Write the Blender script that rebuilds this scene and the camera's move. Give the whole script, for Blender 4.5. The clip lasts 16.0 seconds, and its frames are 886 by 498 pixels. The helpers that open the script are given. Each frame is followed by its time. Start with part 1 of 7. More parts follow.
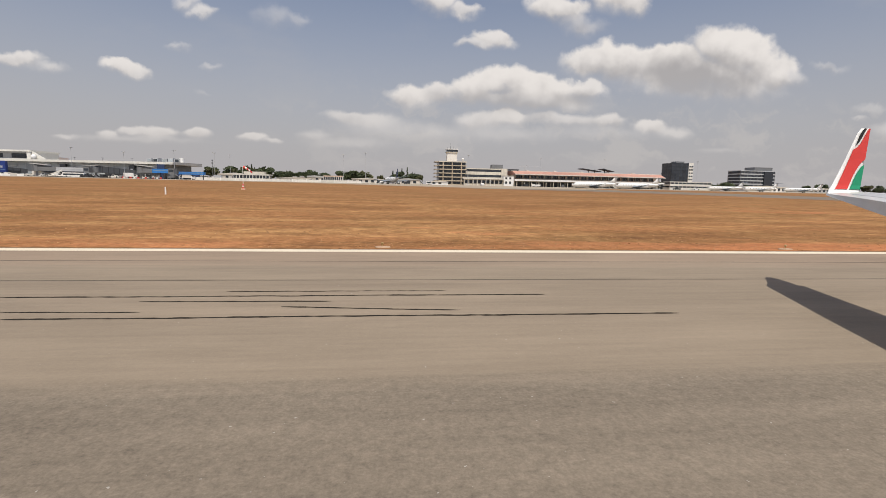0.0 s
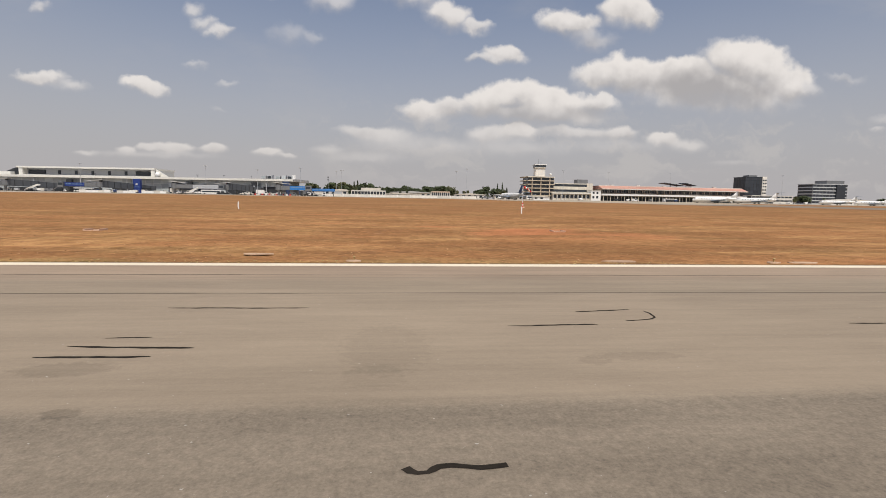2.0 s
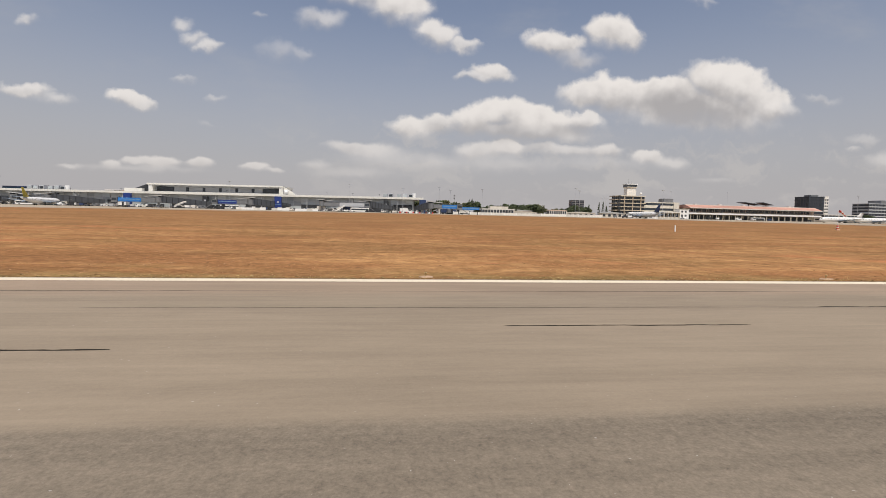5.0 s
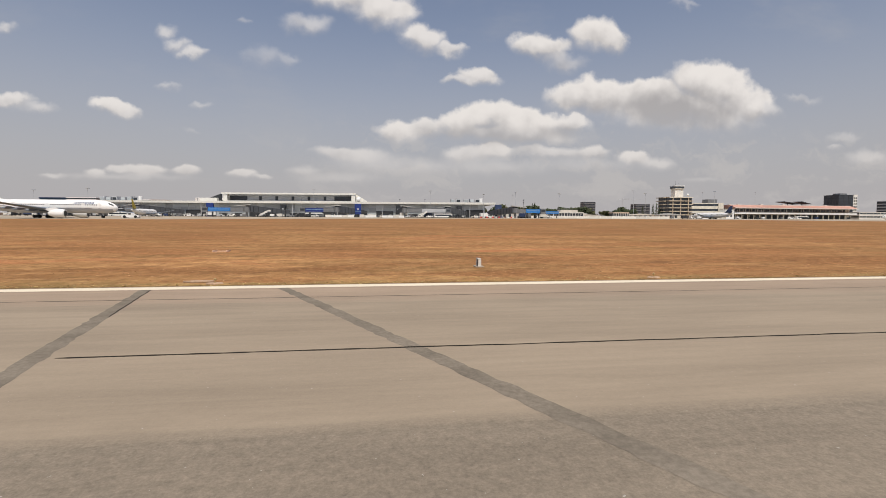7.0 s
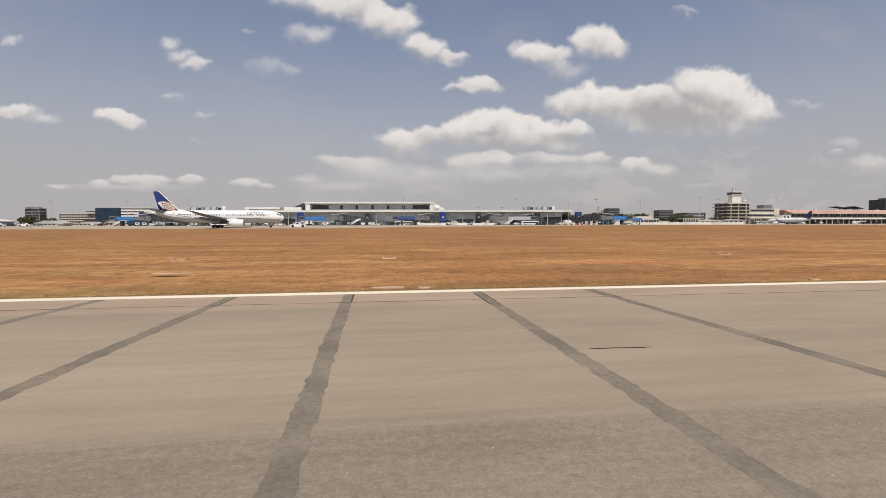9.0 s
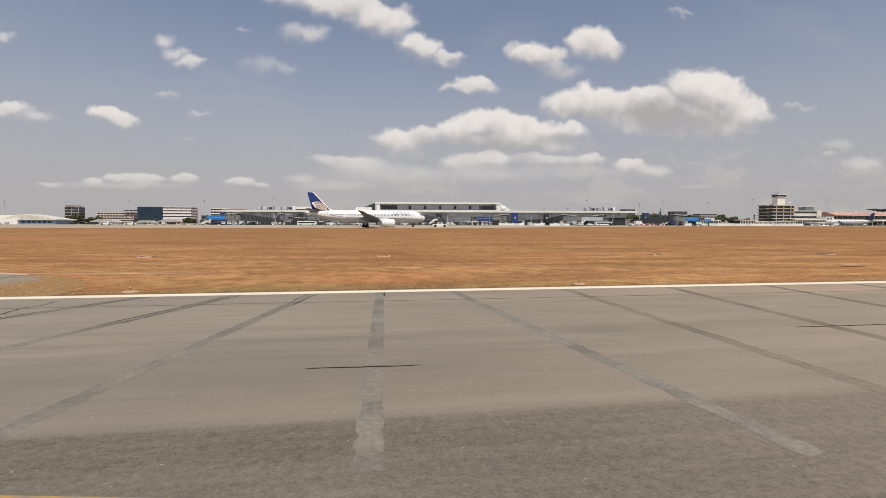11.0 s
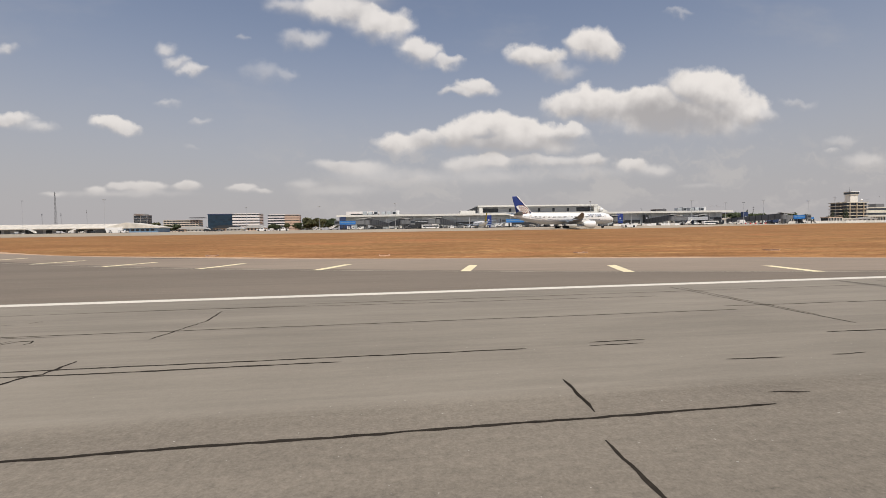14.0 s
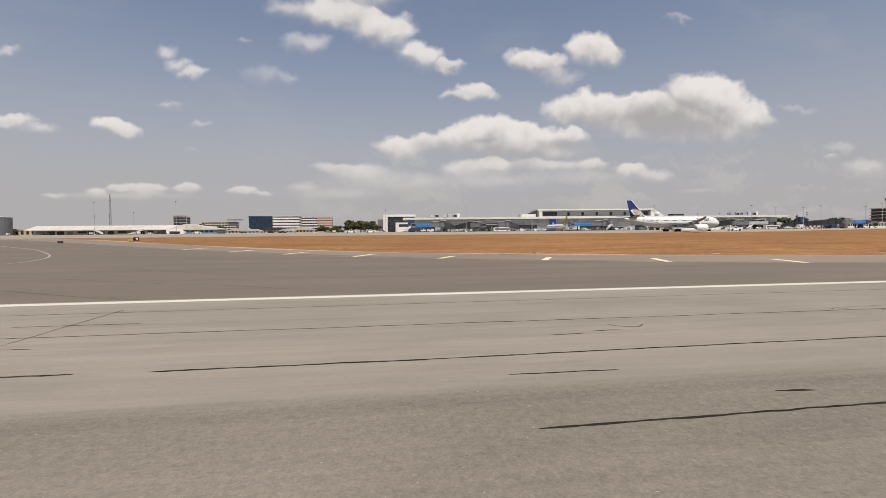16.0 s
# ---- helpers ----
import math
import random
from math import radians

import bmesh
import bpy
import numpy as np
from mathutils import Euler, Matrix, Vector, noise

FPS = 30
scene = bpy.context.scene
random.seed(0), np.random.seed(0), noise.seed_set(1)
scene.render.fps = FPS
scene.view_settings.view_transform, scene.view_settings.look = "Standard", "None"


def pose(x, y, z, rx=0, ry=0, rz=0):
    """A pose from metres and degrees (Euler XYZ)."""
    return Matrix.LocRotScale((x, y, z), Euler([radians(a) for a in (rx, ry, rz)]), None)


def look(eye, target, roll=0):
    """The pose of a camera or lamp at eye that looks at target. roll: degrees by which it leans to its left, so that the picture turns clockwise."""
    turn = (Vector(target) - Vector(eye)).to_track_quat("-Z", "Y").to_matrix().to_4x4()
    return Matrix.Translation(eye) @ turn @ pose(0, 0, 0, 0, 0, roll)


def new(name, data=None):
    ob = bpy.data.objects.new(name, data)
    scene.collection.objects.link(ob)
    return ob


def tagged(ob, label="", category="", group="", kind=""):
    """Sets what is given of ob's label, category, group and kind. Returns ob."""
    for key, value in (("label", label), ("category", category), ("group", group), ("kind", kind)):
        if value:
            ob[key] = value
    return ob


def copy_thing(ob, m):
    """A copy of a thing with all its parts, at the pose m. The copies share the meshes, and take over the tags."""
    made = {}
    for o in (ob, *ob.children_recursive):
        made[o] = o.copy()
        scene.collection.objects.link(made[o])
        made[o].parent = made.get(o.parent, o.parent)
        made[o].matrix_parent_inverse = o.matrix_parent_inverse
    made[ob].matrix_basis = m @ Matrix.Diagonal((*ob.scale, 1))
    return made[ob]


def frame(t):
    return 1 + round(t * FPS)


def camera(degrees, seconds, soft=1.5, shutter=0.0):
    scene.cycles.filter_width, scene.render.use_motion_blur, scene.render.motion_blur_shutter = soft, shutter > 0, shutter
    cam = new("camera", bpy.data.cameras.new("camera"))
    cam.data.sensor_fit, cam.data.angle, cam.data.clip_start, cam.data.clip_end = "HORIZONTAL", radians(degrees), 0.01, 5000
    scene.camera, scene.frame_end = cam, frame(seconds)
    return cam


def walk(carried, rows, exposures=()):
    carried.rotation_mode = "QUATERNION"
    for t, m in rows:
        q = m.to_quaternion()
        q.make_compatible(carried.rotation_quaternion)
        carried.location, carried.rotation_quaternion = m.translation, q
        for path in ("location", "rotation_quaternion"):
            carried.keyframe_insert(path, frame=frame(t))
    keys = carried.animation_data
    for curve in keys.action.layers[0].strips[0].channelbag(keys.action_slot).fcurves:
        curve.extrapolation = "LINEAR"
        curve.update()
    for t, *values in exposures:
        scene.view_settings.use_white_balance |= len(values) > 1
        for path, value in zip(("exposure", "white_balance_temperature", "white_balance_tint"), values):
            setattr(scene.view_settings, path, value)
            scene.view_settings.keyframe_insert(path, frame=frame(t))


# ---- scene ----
cam = camera(84.4, 16.0, soft=0.75)
EYE = 3.64
# seconds, x, y, yaw, pitch, roll
ROWS = [
    (0.0, 0.06, -0.00, -7.07, -7.28, -1.19),
    (0.5, -19.54, 0.10, -6.69, -6.95, -0.99),
    (1.0, -38.99, 0.19, -6.21, -6.58, -0.93),
    (1.5, -58.33, 0.27, -5.87, -6.22, -0.92),
    (2.0, -77.54, 0.33, -5.70, -5.75, -0.97),
    (2.5, -96.62, 0.38, -6.02, -5.24, -1.08),
    (3.0, -115.56, 0.42, -6.58, -4.69, -1.01),
    (3.5, -134.33, 0.45, -6.94, -4.37, -1.11),
    (4.0, -152.87, 0.46, -6.69, -4.04, -1.28),
    (6.5, -241.02, 0.36, -8.32, -3.83, -0.76),
    (7.0, -257.68, 0.32, -8.33, -3.48, -0.25),
    (7.5, -274.09, 0.26, -8.20, -3.11, -0.04),
    (8.0, -290.36, 0.19, -8.15, -2.87, 0.12),
    (8.5, -306.53, 0.12, -8.15, -2.69, 0.24),
    (9.0, -322.63, 0.04, -8.03, -2.61, 0.18),
    (11.5, -401.93, -0.50, -8.77, -2.59, 0.03),
    (12.0, -417.29, -0.63, -8.83, -2.51, 0.22),
    (12.5, -432.45, -0.76, -8.64, -2.37, 0.37),
    (13.0, -447.42, -0.90, -8.41, -2.28, 0.62),
    (13.5, -462.17, -1.05, -8.27, -2.26, 0.79),
    (14.0, -476.69, -1.20, -8.31, -2.23, 0.84),
    (14.5, -491.00, -1.36, -8.41, -2.17, 0.78),
    (15.0, -505.19, -1.52, -8.44, -2.00, 0.78),
    (15.5, -519.33, -1.69, -8.45, -1.90, 0.63),
    (16.0, -533.43, -1.86, -8.33, -1.82, 0.54),
]
walk(cam, [(t, pose(x, y, EYE, 90 + pitch, roll, yaw)) for t, x, y, yaw, pitch, roll in ROWS])

# ---- world, sun, exposure ----
SUN = Vector((0.055, -0.465, 0.884)).normalized()
SUN_POWER, SKY_POWER = 3.6, 0.1
scene.view_settings.exposure = 0.0


class Nodes:
    """Short hand for building node trees."""

    def __init__(self, tree):
        self.tree = tree

    def put(self, socket, value):
        if isinstance(value, bpy.types.NodeSocket):
            self.tree.links.new(value, socket)
        else:
            socket.default_value = value

    def add(self, kind, **inputs):
        node = self.tree.nodes.new(kind)
        for key, value in inputs.items():
            self.put(node.inputs[key], value)
        return node

    def math(self, op, a, b=0.0, c=0.0, clamp=False):
        node = self.tree.nodes.new("ShaderNodeMath")
        node.operation, node.use_clamp = op, clamp
        for socket, value in zip(node.inputs, (a, b, c)):
            self.put(socket, value)
        return node.outputs[0]

    def vec(self, op, a, b=(0, 0, 0)):
        node = self.tree.nodes.new("ShaderNodeVectorMath")
        node.operation = op
        self.put(node.inputs[0], a), self.put(node.inputs[1], b)
        return node.outputs["Value"] if op == "LENGTH" else node.outputs[0]

    def step(self, value, low, high, a=0.0, b=1.0):
        node = self.tree.nodes.new("ShaderNodeMapRange")
        node.interpolation_type = "SMOOTHSTEP"
        for key, val in (("Value", value), ("From Min", low), ("From Max", high), ("To Min", a), ("To Max", b)):
            self.put(node.inputs[key], val)
        return node.outputs[0]

    def noise(self, vector, scale, detail=4.0, rough=0.55, warp=0.0):
        return self.add("ShaderNodeTexNoise", Vector=vector, Scale=scale, Detail=detail, Roughness=rough, Distortion=warp).outputs[0]

    def mix(self, fac, a, b):
        node = self.tree.nodes.new("ShaderNodeMix")
        node.data_type = "RGBA"
        self.put(node.inputs[0], fac), self.put(node.inputs[6], a), self.put(node.inputs[7], b)
        return node.outputs[2]

    def split(self, vector):
        return self.add("ShaderNodeSeparateXYZ", Vector=vector).outputs

    def join(self, x, y, z):
        return self.add("ShaderNodeCombineXYZ", X=x, Y=y, Z=z).outputs[0]


def rgb(r, g, b):
    return (r, g, b, 1.0)


# cumulus heaps ahead: tangent of the bearing, tangent of the height, half width, half height, thickness
CLOUDS_EAST = ((0.722, 0.299, 0.094, 0.045, 1), (0.776, 0.291, 0.072, 0.042, 1), (0.48, 0.266, 0.084, 0.034, 1), (0.422, 0.251, 0.066, 0.027, 0.95), (0.599, 0.275, 0.065, 0.028, 1),
    (0.841, 0.26, 0.057, 0.034, 0.95), (0.653, 0.238, 0.22, 0.038, 0.95), (0.715, 0.212, 0.161, 0.028, 0.6), (0.888, 0.245, 0.037, 0.021, 0.5), (0.972, 0.277, 0.05, 0.011, 0.35),
    (0.474, 0.39, 0.065, 0.039, 1), (0.512, 0.379, 0.034, 0.028, 0.95), (0.352, 0.358, 0.065, 0.027, 0.95), (0.405, 0.328, 0.051, 0.022, 0.6), (0.217, 0.291, 0.048, 0.02, 0.9),
    (0.182, 0.28, 0.031, 0.01, 0.7))
CLOUDS_MIDDLE = ((0.245, 0.214, 0.067, 0.029, 1), (0.182, 0.196, 0.048, 0.027, 1), (0.325, 0.198, 0.085, 0.031, 1), (0.423, 0.202, 0.04, 0.022, 0.9), (0.301, 0.173, 0.148, 0.02, 0.8),
    (0.253, 0.14, 0.041, 0.02, 0.95), (0.19, 0.13, 0.047, 0.02, 0.8), (0.382, 0.141, 0.103, 0.016, 0.75), (0.474, 0.144, 0.039, 0.017, 0.85), (0.563, 0.134, 0.04, 0.016, 0.95),
    (0.62, 0.121, 0.046, 0.015, 0.7), (0.237, 0.104, 0.15, 0.02, 0.45), (0.449, 0.115, 0.134, 0.017, 0.35), (1.064, 0.17, 0.025, 0.008, 0.5), (1.154, 0.148, 0.062, 0.021, 0.65),
    (1.082, 0.193, 0.051, 0.014, 0.35), (0.728, 0.09, 0.063, 0.008, 0.3), (0.673, 0.47, 0.039, 0.008, 0.3))
CLOUDS_WEST = ((0.058, 0.175, 0.048, 0.022, 1), (0.111, 0.185, 0.038, 0.022, 0.9), (-0.075, 0.131, 0.049, 0.012, 0.75), (-0.024, 0.126, 0.059, 0.016, 0.85), (0.005, 0.107, 0.104, 0.031, 0.5),
    (-0.133, 0.092, 0.037, 0.012, 0.6), (0.095, 0.102, 0.061, 0.023, 0.45), (-0.061, 0.078, 0.109, 0.013, 0.35), (-0.58, 0.076, 0.026, 0.006, 0.7), (-0.507, 0.081, 0.02, 0.012, 0.9),
    (-0.465, 0.091, 0.027, 0.01, 0.85), (-0.42, 0.088, 0.039, 0.013, 0.95), (-0.347, 0.09, 0.028, 0.012, 0.95), (-0.459, 0.075, 0.142, 0.008, 0.4), (-0.249, 0.086, 0.028, 0.009, 0.9),
    (-0.211, 0.081, 0.02, 0.006, 0.75))
CLOUDS_HIGH = ((-0.654, 0.21, 0.048, 0.013, 0.85), (-0.603, 0.196, 0.037, 0.011, 0.6), (-0.481, 0.208, 0.036, 0.016, 0.95), (-0.452, 0.199, 0.026, 0.012, 0.8), (-0.644, 0.338, 0.024, 0.011, 0.6),
    (-0.379, 0.246, 0.026, 0.009, 0.4), (-0.32, 0.217, 0.021, 0.008, 0.4), (-0.338, 0.166, 0.02, 0.006, 0.2), (-0.373, 0.35, 0.02, 0.016, 0.65), (-0.354, 0.327, 0.022, 0.014, 0.65),
    (-0.331, 0.31, 0.025, 0.014, 0.75), (-0.199, 0.311, 0.052, 0.021, 0.32), (-0.151, 0.314, 0.021, 0.011, 0.3), (-0.239, 0.377, 0.018, 0.008, 0.3), (-0.057, 0.437, 0.086, 0.032, 0.9),
    (0.03, 0.406, 0.066, 0.038, 0.95), (0.104, 0.361, 0.054, 0.028, 0.9), (-0.122, 0.377, 0.056, 0.02, 0.6), (0.161, 0.343, 0.031, 0.015, 0.8), (-0.028, 0.485, 0.108, 0.036, 0.8))
CLOUDS_TOP = ((-0.155, 0.442, 0.042, 0.021, 0.6),)
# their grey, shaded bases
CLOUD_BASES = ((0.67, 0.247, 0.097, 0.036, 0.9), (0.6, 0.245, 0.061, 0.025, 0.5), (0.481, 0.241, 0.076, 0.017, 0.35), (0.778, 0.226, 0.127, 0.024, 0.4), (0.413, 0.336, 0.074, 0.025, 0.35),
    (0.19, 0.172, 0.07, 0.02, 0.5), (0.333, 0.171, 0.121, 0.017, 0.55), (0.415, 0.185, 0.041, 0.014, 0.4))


def build_sky():
    world = bpy.data.worlds.new("world")
    scene.world = world
    world.use_nodes = True
    tree = world.node_tree
    tree.nodes.clear()
    n = Nodes(tree)
    sky = n.add("ShaderNodeTexSky")
    sky.sky_type, sky.sun_disc = "NISHITA", False
    sky.sun_elevation = math.asin(SUN.z)
    sky.sun_rotation = math.atan2(SUN.x, SUN.y)
    sky.dust_density, sky.air_density, sky.ozone_density = 2.0, 1.0, 1.5
    way = n.add("ShaderNodeTexCoord").outputs["Generated"]
    x, y, z = n.split(way)
    # dust haze towards the horizon
    haze = n.step(z, -0.02, 0.44, 0.97, 0.17)
    color = n.mix(haze, n.vec("MULTIPLY", sky.outputs[0], (1.03, 1.0, 1.02)), rgb(4.42, 4.22, 4.30))
    # the sky plane ahead
    ahead = n.math("MAXIMUM", y, 0.05)
    u, v = n.math("DIVIDE", x, ahead), n.math("DIVIDE", z, ahead)
    flat = n.join(u, v, 0.0)
    wide = n.add("ShaderNodeTexNoise", Vector=flat, Scale=11.0, Detail=2.0, Roughness=0.5).outputs["Color"]
    fine = n.add("ShaderNodeTexNoise", Vector=flat, Scale=26.0, Detail=4.0, Roughness=0.5).outputs["Color"]
    drift = n.vec("ADD", n.vec("MULTIPLY", n.vec("SUBTRACT", wide, (0.5, 0.5, 0.5)), (0.055, 0.032, 0)),
                  n.vec("MULTIPLY", n.vec("SUBTRACT", fine, (0.5, 0.5, 0.5)), (0.046, 0.040, 0)))
    calm = n.step(v, 0.06, 0.26, 0.35, 1.0)
    drift = n.vec("MULTIPLY", drift, n.join(calm, calm, 0.0))
    at = n.vec("ADD", flat, drift)
    ax, ay, _ = n.split(at)
    rise, solid, weight = 0.0, 0.0, 0.0001
    for bank in (CLOUDS_EAST, CLOUDS_MIDDLE, CLOUDS_WEST, CLOUDS_HIGH + CLOUDS_TOP):
        for cu, cv, a, b, s in bank:
            a, b = 1 / (1.27 * a), 1 / (1.32 * b)
            ox, oy = n.math("MULTIPLY_ADD", ax, a, -cu * a), n.math("MULTIPLY_ADD", ay, b, -cv * b)
            here = n.math("MULTIPLY_ADD", n.math("SQRT", n.math("MULTIPLY_ADD", ox, ox, n.math("MULTIPLY", oy, oy))), -1.0, 1.0, clamp=True)
            w = n.math("MULTIPLY", here, here)
            rise = n.math("MULTIPLY_ADD", w, oy, rise)
            solid = n.math("MULTIPLY_ADD", w, s, solid)
            weight = n.math("ADD", weight, w)
        # one bank is summed before the next begins
        ax, ay = n.math("MULTIPLY_ADD", weight, 1e-7, ax), n.math("MULTIPLY_ADD", weight, 1e-7, ay)
    rise, solid = n.math("DIVIDE", rise, weight), n.math("DIVIDE", solid, weight)
    thick = n.math("SQRT", weight)
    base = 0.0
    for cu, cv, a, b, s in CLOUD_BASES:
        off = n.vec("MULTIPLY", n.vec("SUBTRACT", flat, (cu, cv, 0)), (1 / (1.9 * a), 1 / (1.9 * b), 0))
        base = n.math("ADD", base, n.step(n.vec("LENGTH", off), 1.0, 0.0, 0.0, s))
    puff = n.noise(flat, 34.0, 5.0, 0.52)
    lump = n.noise(flat, 15.0, 3.0, 0.45)
    lit = n.noise(n.vec("ADD", flat, (-0.008, 0.020, 0)), 15.0, 3.0, 0.45)
    density = n.math("ADD", thick, n.math("MULTIPLY", n.math("SUBTRACT", puff, 0.5), 0.22))
    # crisp crowns on the full heaps, ragged and thin undersides
    crown = n.step(solid, 0.5, 1.0, 0.85, 0.40)
    soft = n.math("ADD", crown, n.step(rise, -0.6, 0.35, 0.60, 0.0))
    cover = n.math("MULTIPLY", n.step(density, 0.05, soft), n.step(thick, 0.0, 0.12))
    cover = n.math("MULTIPLY", cover, solid)
    shade = n.math("ADD", n.math("MULTIPLY", rise, 0.75), n.math("MULTIPLY", n.math("SUBTRACT", lump, lit), 1.5))
    shade = n.math("ADD", shade, n.math("MULTIPLY", n.math("SUBTRACT", puff, 0.5), 0.16))
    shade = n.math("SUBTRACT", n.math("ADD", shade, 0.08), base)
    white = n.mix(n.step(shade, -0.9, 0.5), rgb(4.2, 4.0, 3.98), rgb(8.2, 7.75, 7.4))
    far = n.step(v, 0.05, 0.26, 0.5, 0.0)
    white = n.mix(far, white, rgb(5.6, 5.3, 5.15))
    cover = n.math("MULTIPLY", cover, n.math("GREATER_THAN", y, 0.06))
    # thin veils of high haze
    veil = n.step(n.noise(n.join(n.math("MULTIPLY", u, 2.2), n.math("MULTIPLY", v, 5.0), 2.0), 1.0, 5.0, 0.6), 0.5, 0.78, 0.0, 0.28)
    color = n.mix(n.math("MULTIPLY", veil, n.math("GREATER_THAN", y, 0.06)), color, rgb(4.6, 4.5, 4.55))
    # a soft, broken layer low over the horizon
    layer = n.noise(n.vec("ADD", n.join(n.math("MULTIPLY", u, 7.0), n.math("MULTIPLY", v, 19.0), 4.0), n.vec("MULTIPLY", drift, (40, 60, 0))), 1.0, 6.0, 0.58)
    layer = n.math("MULTIPLY", n.step(layer, 0.47, 0.66, 0.0, 0.45), n.math("MULTIPLY", n.step(v, 0.24, 0.12), n.step(u, -0.35, 0.1)))
    layer = n.math("MULTIPLY", layer, n.math("GREATER_THAN", y, 0.06))
    color = n.mix(layer, color, rgb(5.5, 5.2, 5.0))
    color = n.mix(cover, color, white)
    background = n.add("ShaderNodeBackground", Color=color, Strength=SKY_POWER)
    out = n.add("ShaderNodeOutputWorld")
    tree.links.new(background.outputs[0], out.inputs[0])


build_sky()
sun = new("sun", bpy.data.lights.new("sun", "SUN"))
sun.data.energy, sun.data.angle, sun.data.color = SUN_POWER, radians(0.53), (1.0, 0.95, 0.87)
sun.matrix_world = look(SUN * 200, (0, 0, 0))


# ---- materials ----
def blank(name, roughness=0.8, spec=0.3):
    mat = bpy.data.materials.new(name)
    mat.use_nodes = True
    shader = mat.node_tree.nodes["Principled BSDF"]
    shader.inputs["Roughness"].default_value = roughness
    shader.inputs["Specular IOR Level"].default_value = spec
    return mat, Nodes(mat.node_tree), shader


def plain(name, color, roughness=0.7, metallic=0.0, grain=0.12, scale=1.0, spec=0.4, vary=0.0):
    """Paint, render or metal: broad and fine variation, and wear streaks down the face."""
    mat, n, shader = blank(name, roughness, spec)
    where = n.add("ShaderNodeTexCoord").outputs["Object"]
    x, y, z = n.split(where)
    fine, broad = n.noise(where, scale * 3.0, 5.0), n.noise(where, scale * 0.25, 3.0)
    streak = n.noise(n.join(n.math("MULTIPLY", x, 2.5), n.math("MULTIPLY", y, 2.5), n.math("MULTIPLY", z, 0.15)), scale, 3.0)
    both = n.math("ADD", n.math("MULTIPLY", fine, 0.3), n.math("ADD", n.math("MULTIPLY", broad, 0.4), n.math("MULTIPLY", streak, 0.3)))
    tone = n.step(both, 0.36, 0.64, 1.0 - grain, 1.0 + grain)
    if vary:
        pick = n.add("ShaderNodeObjectInfo").outputs["Random"]
        tone = n.math("MULTIPLY", tone, n.math("MULTIPLY_ADD", pick, 2 * vary, 1.0 - vary))
    base = n.vec("MULTIPLY", n.join(*color), n.join(tone, tone, tone))
    n.put(shader.inputs["Base Color"], base)
    n.put(shader.inputs["Roughness"], n.step(fine, 0.2, 0.8, max(0.03, roughness - 0.1), min(1.0, roughness + 0.1)))
    shader.inputs["Metallic"].default_value = metallic
    return mat


def pane_material(name, color, roughness=0.08, spec=0.8):
    mat, n, shader = blank(name, roughness, spec)
    where = n.add("ShaderNodeTexCoord").outputs["Object"]
    pick = n.add("ShaderNodeObjectInfo").outputs["Random"]
    tone = n.math("MULTIPLY_ADD", pick, 0.5, 0.75)
    n.put(shader.inputs["Base Color"], n.vec("MULTIPLY", n.join(*color), n.join(tone, tone, tone)))
    wave = n.add("ShaderNodeBump", Height=n.noise(where, 0.35, 2.0), Strength=0.12, Distance=0.05)
    n.put(shader.inputs["Normal"], wave.outputs[0])
    return mat


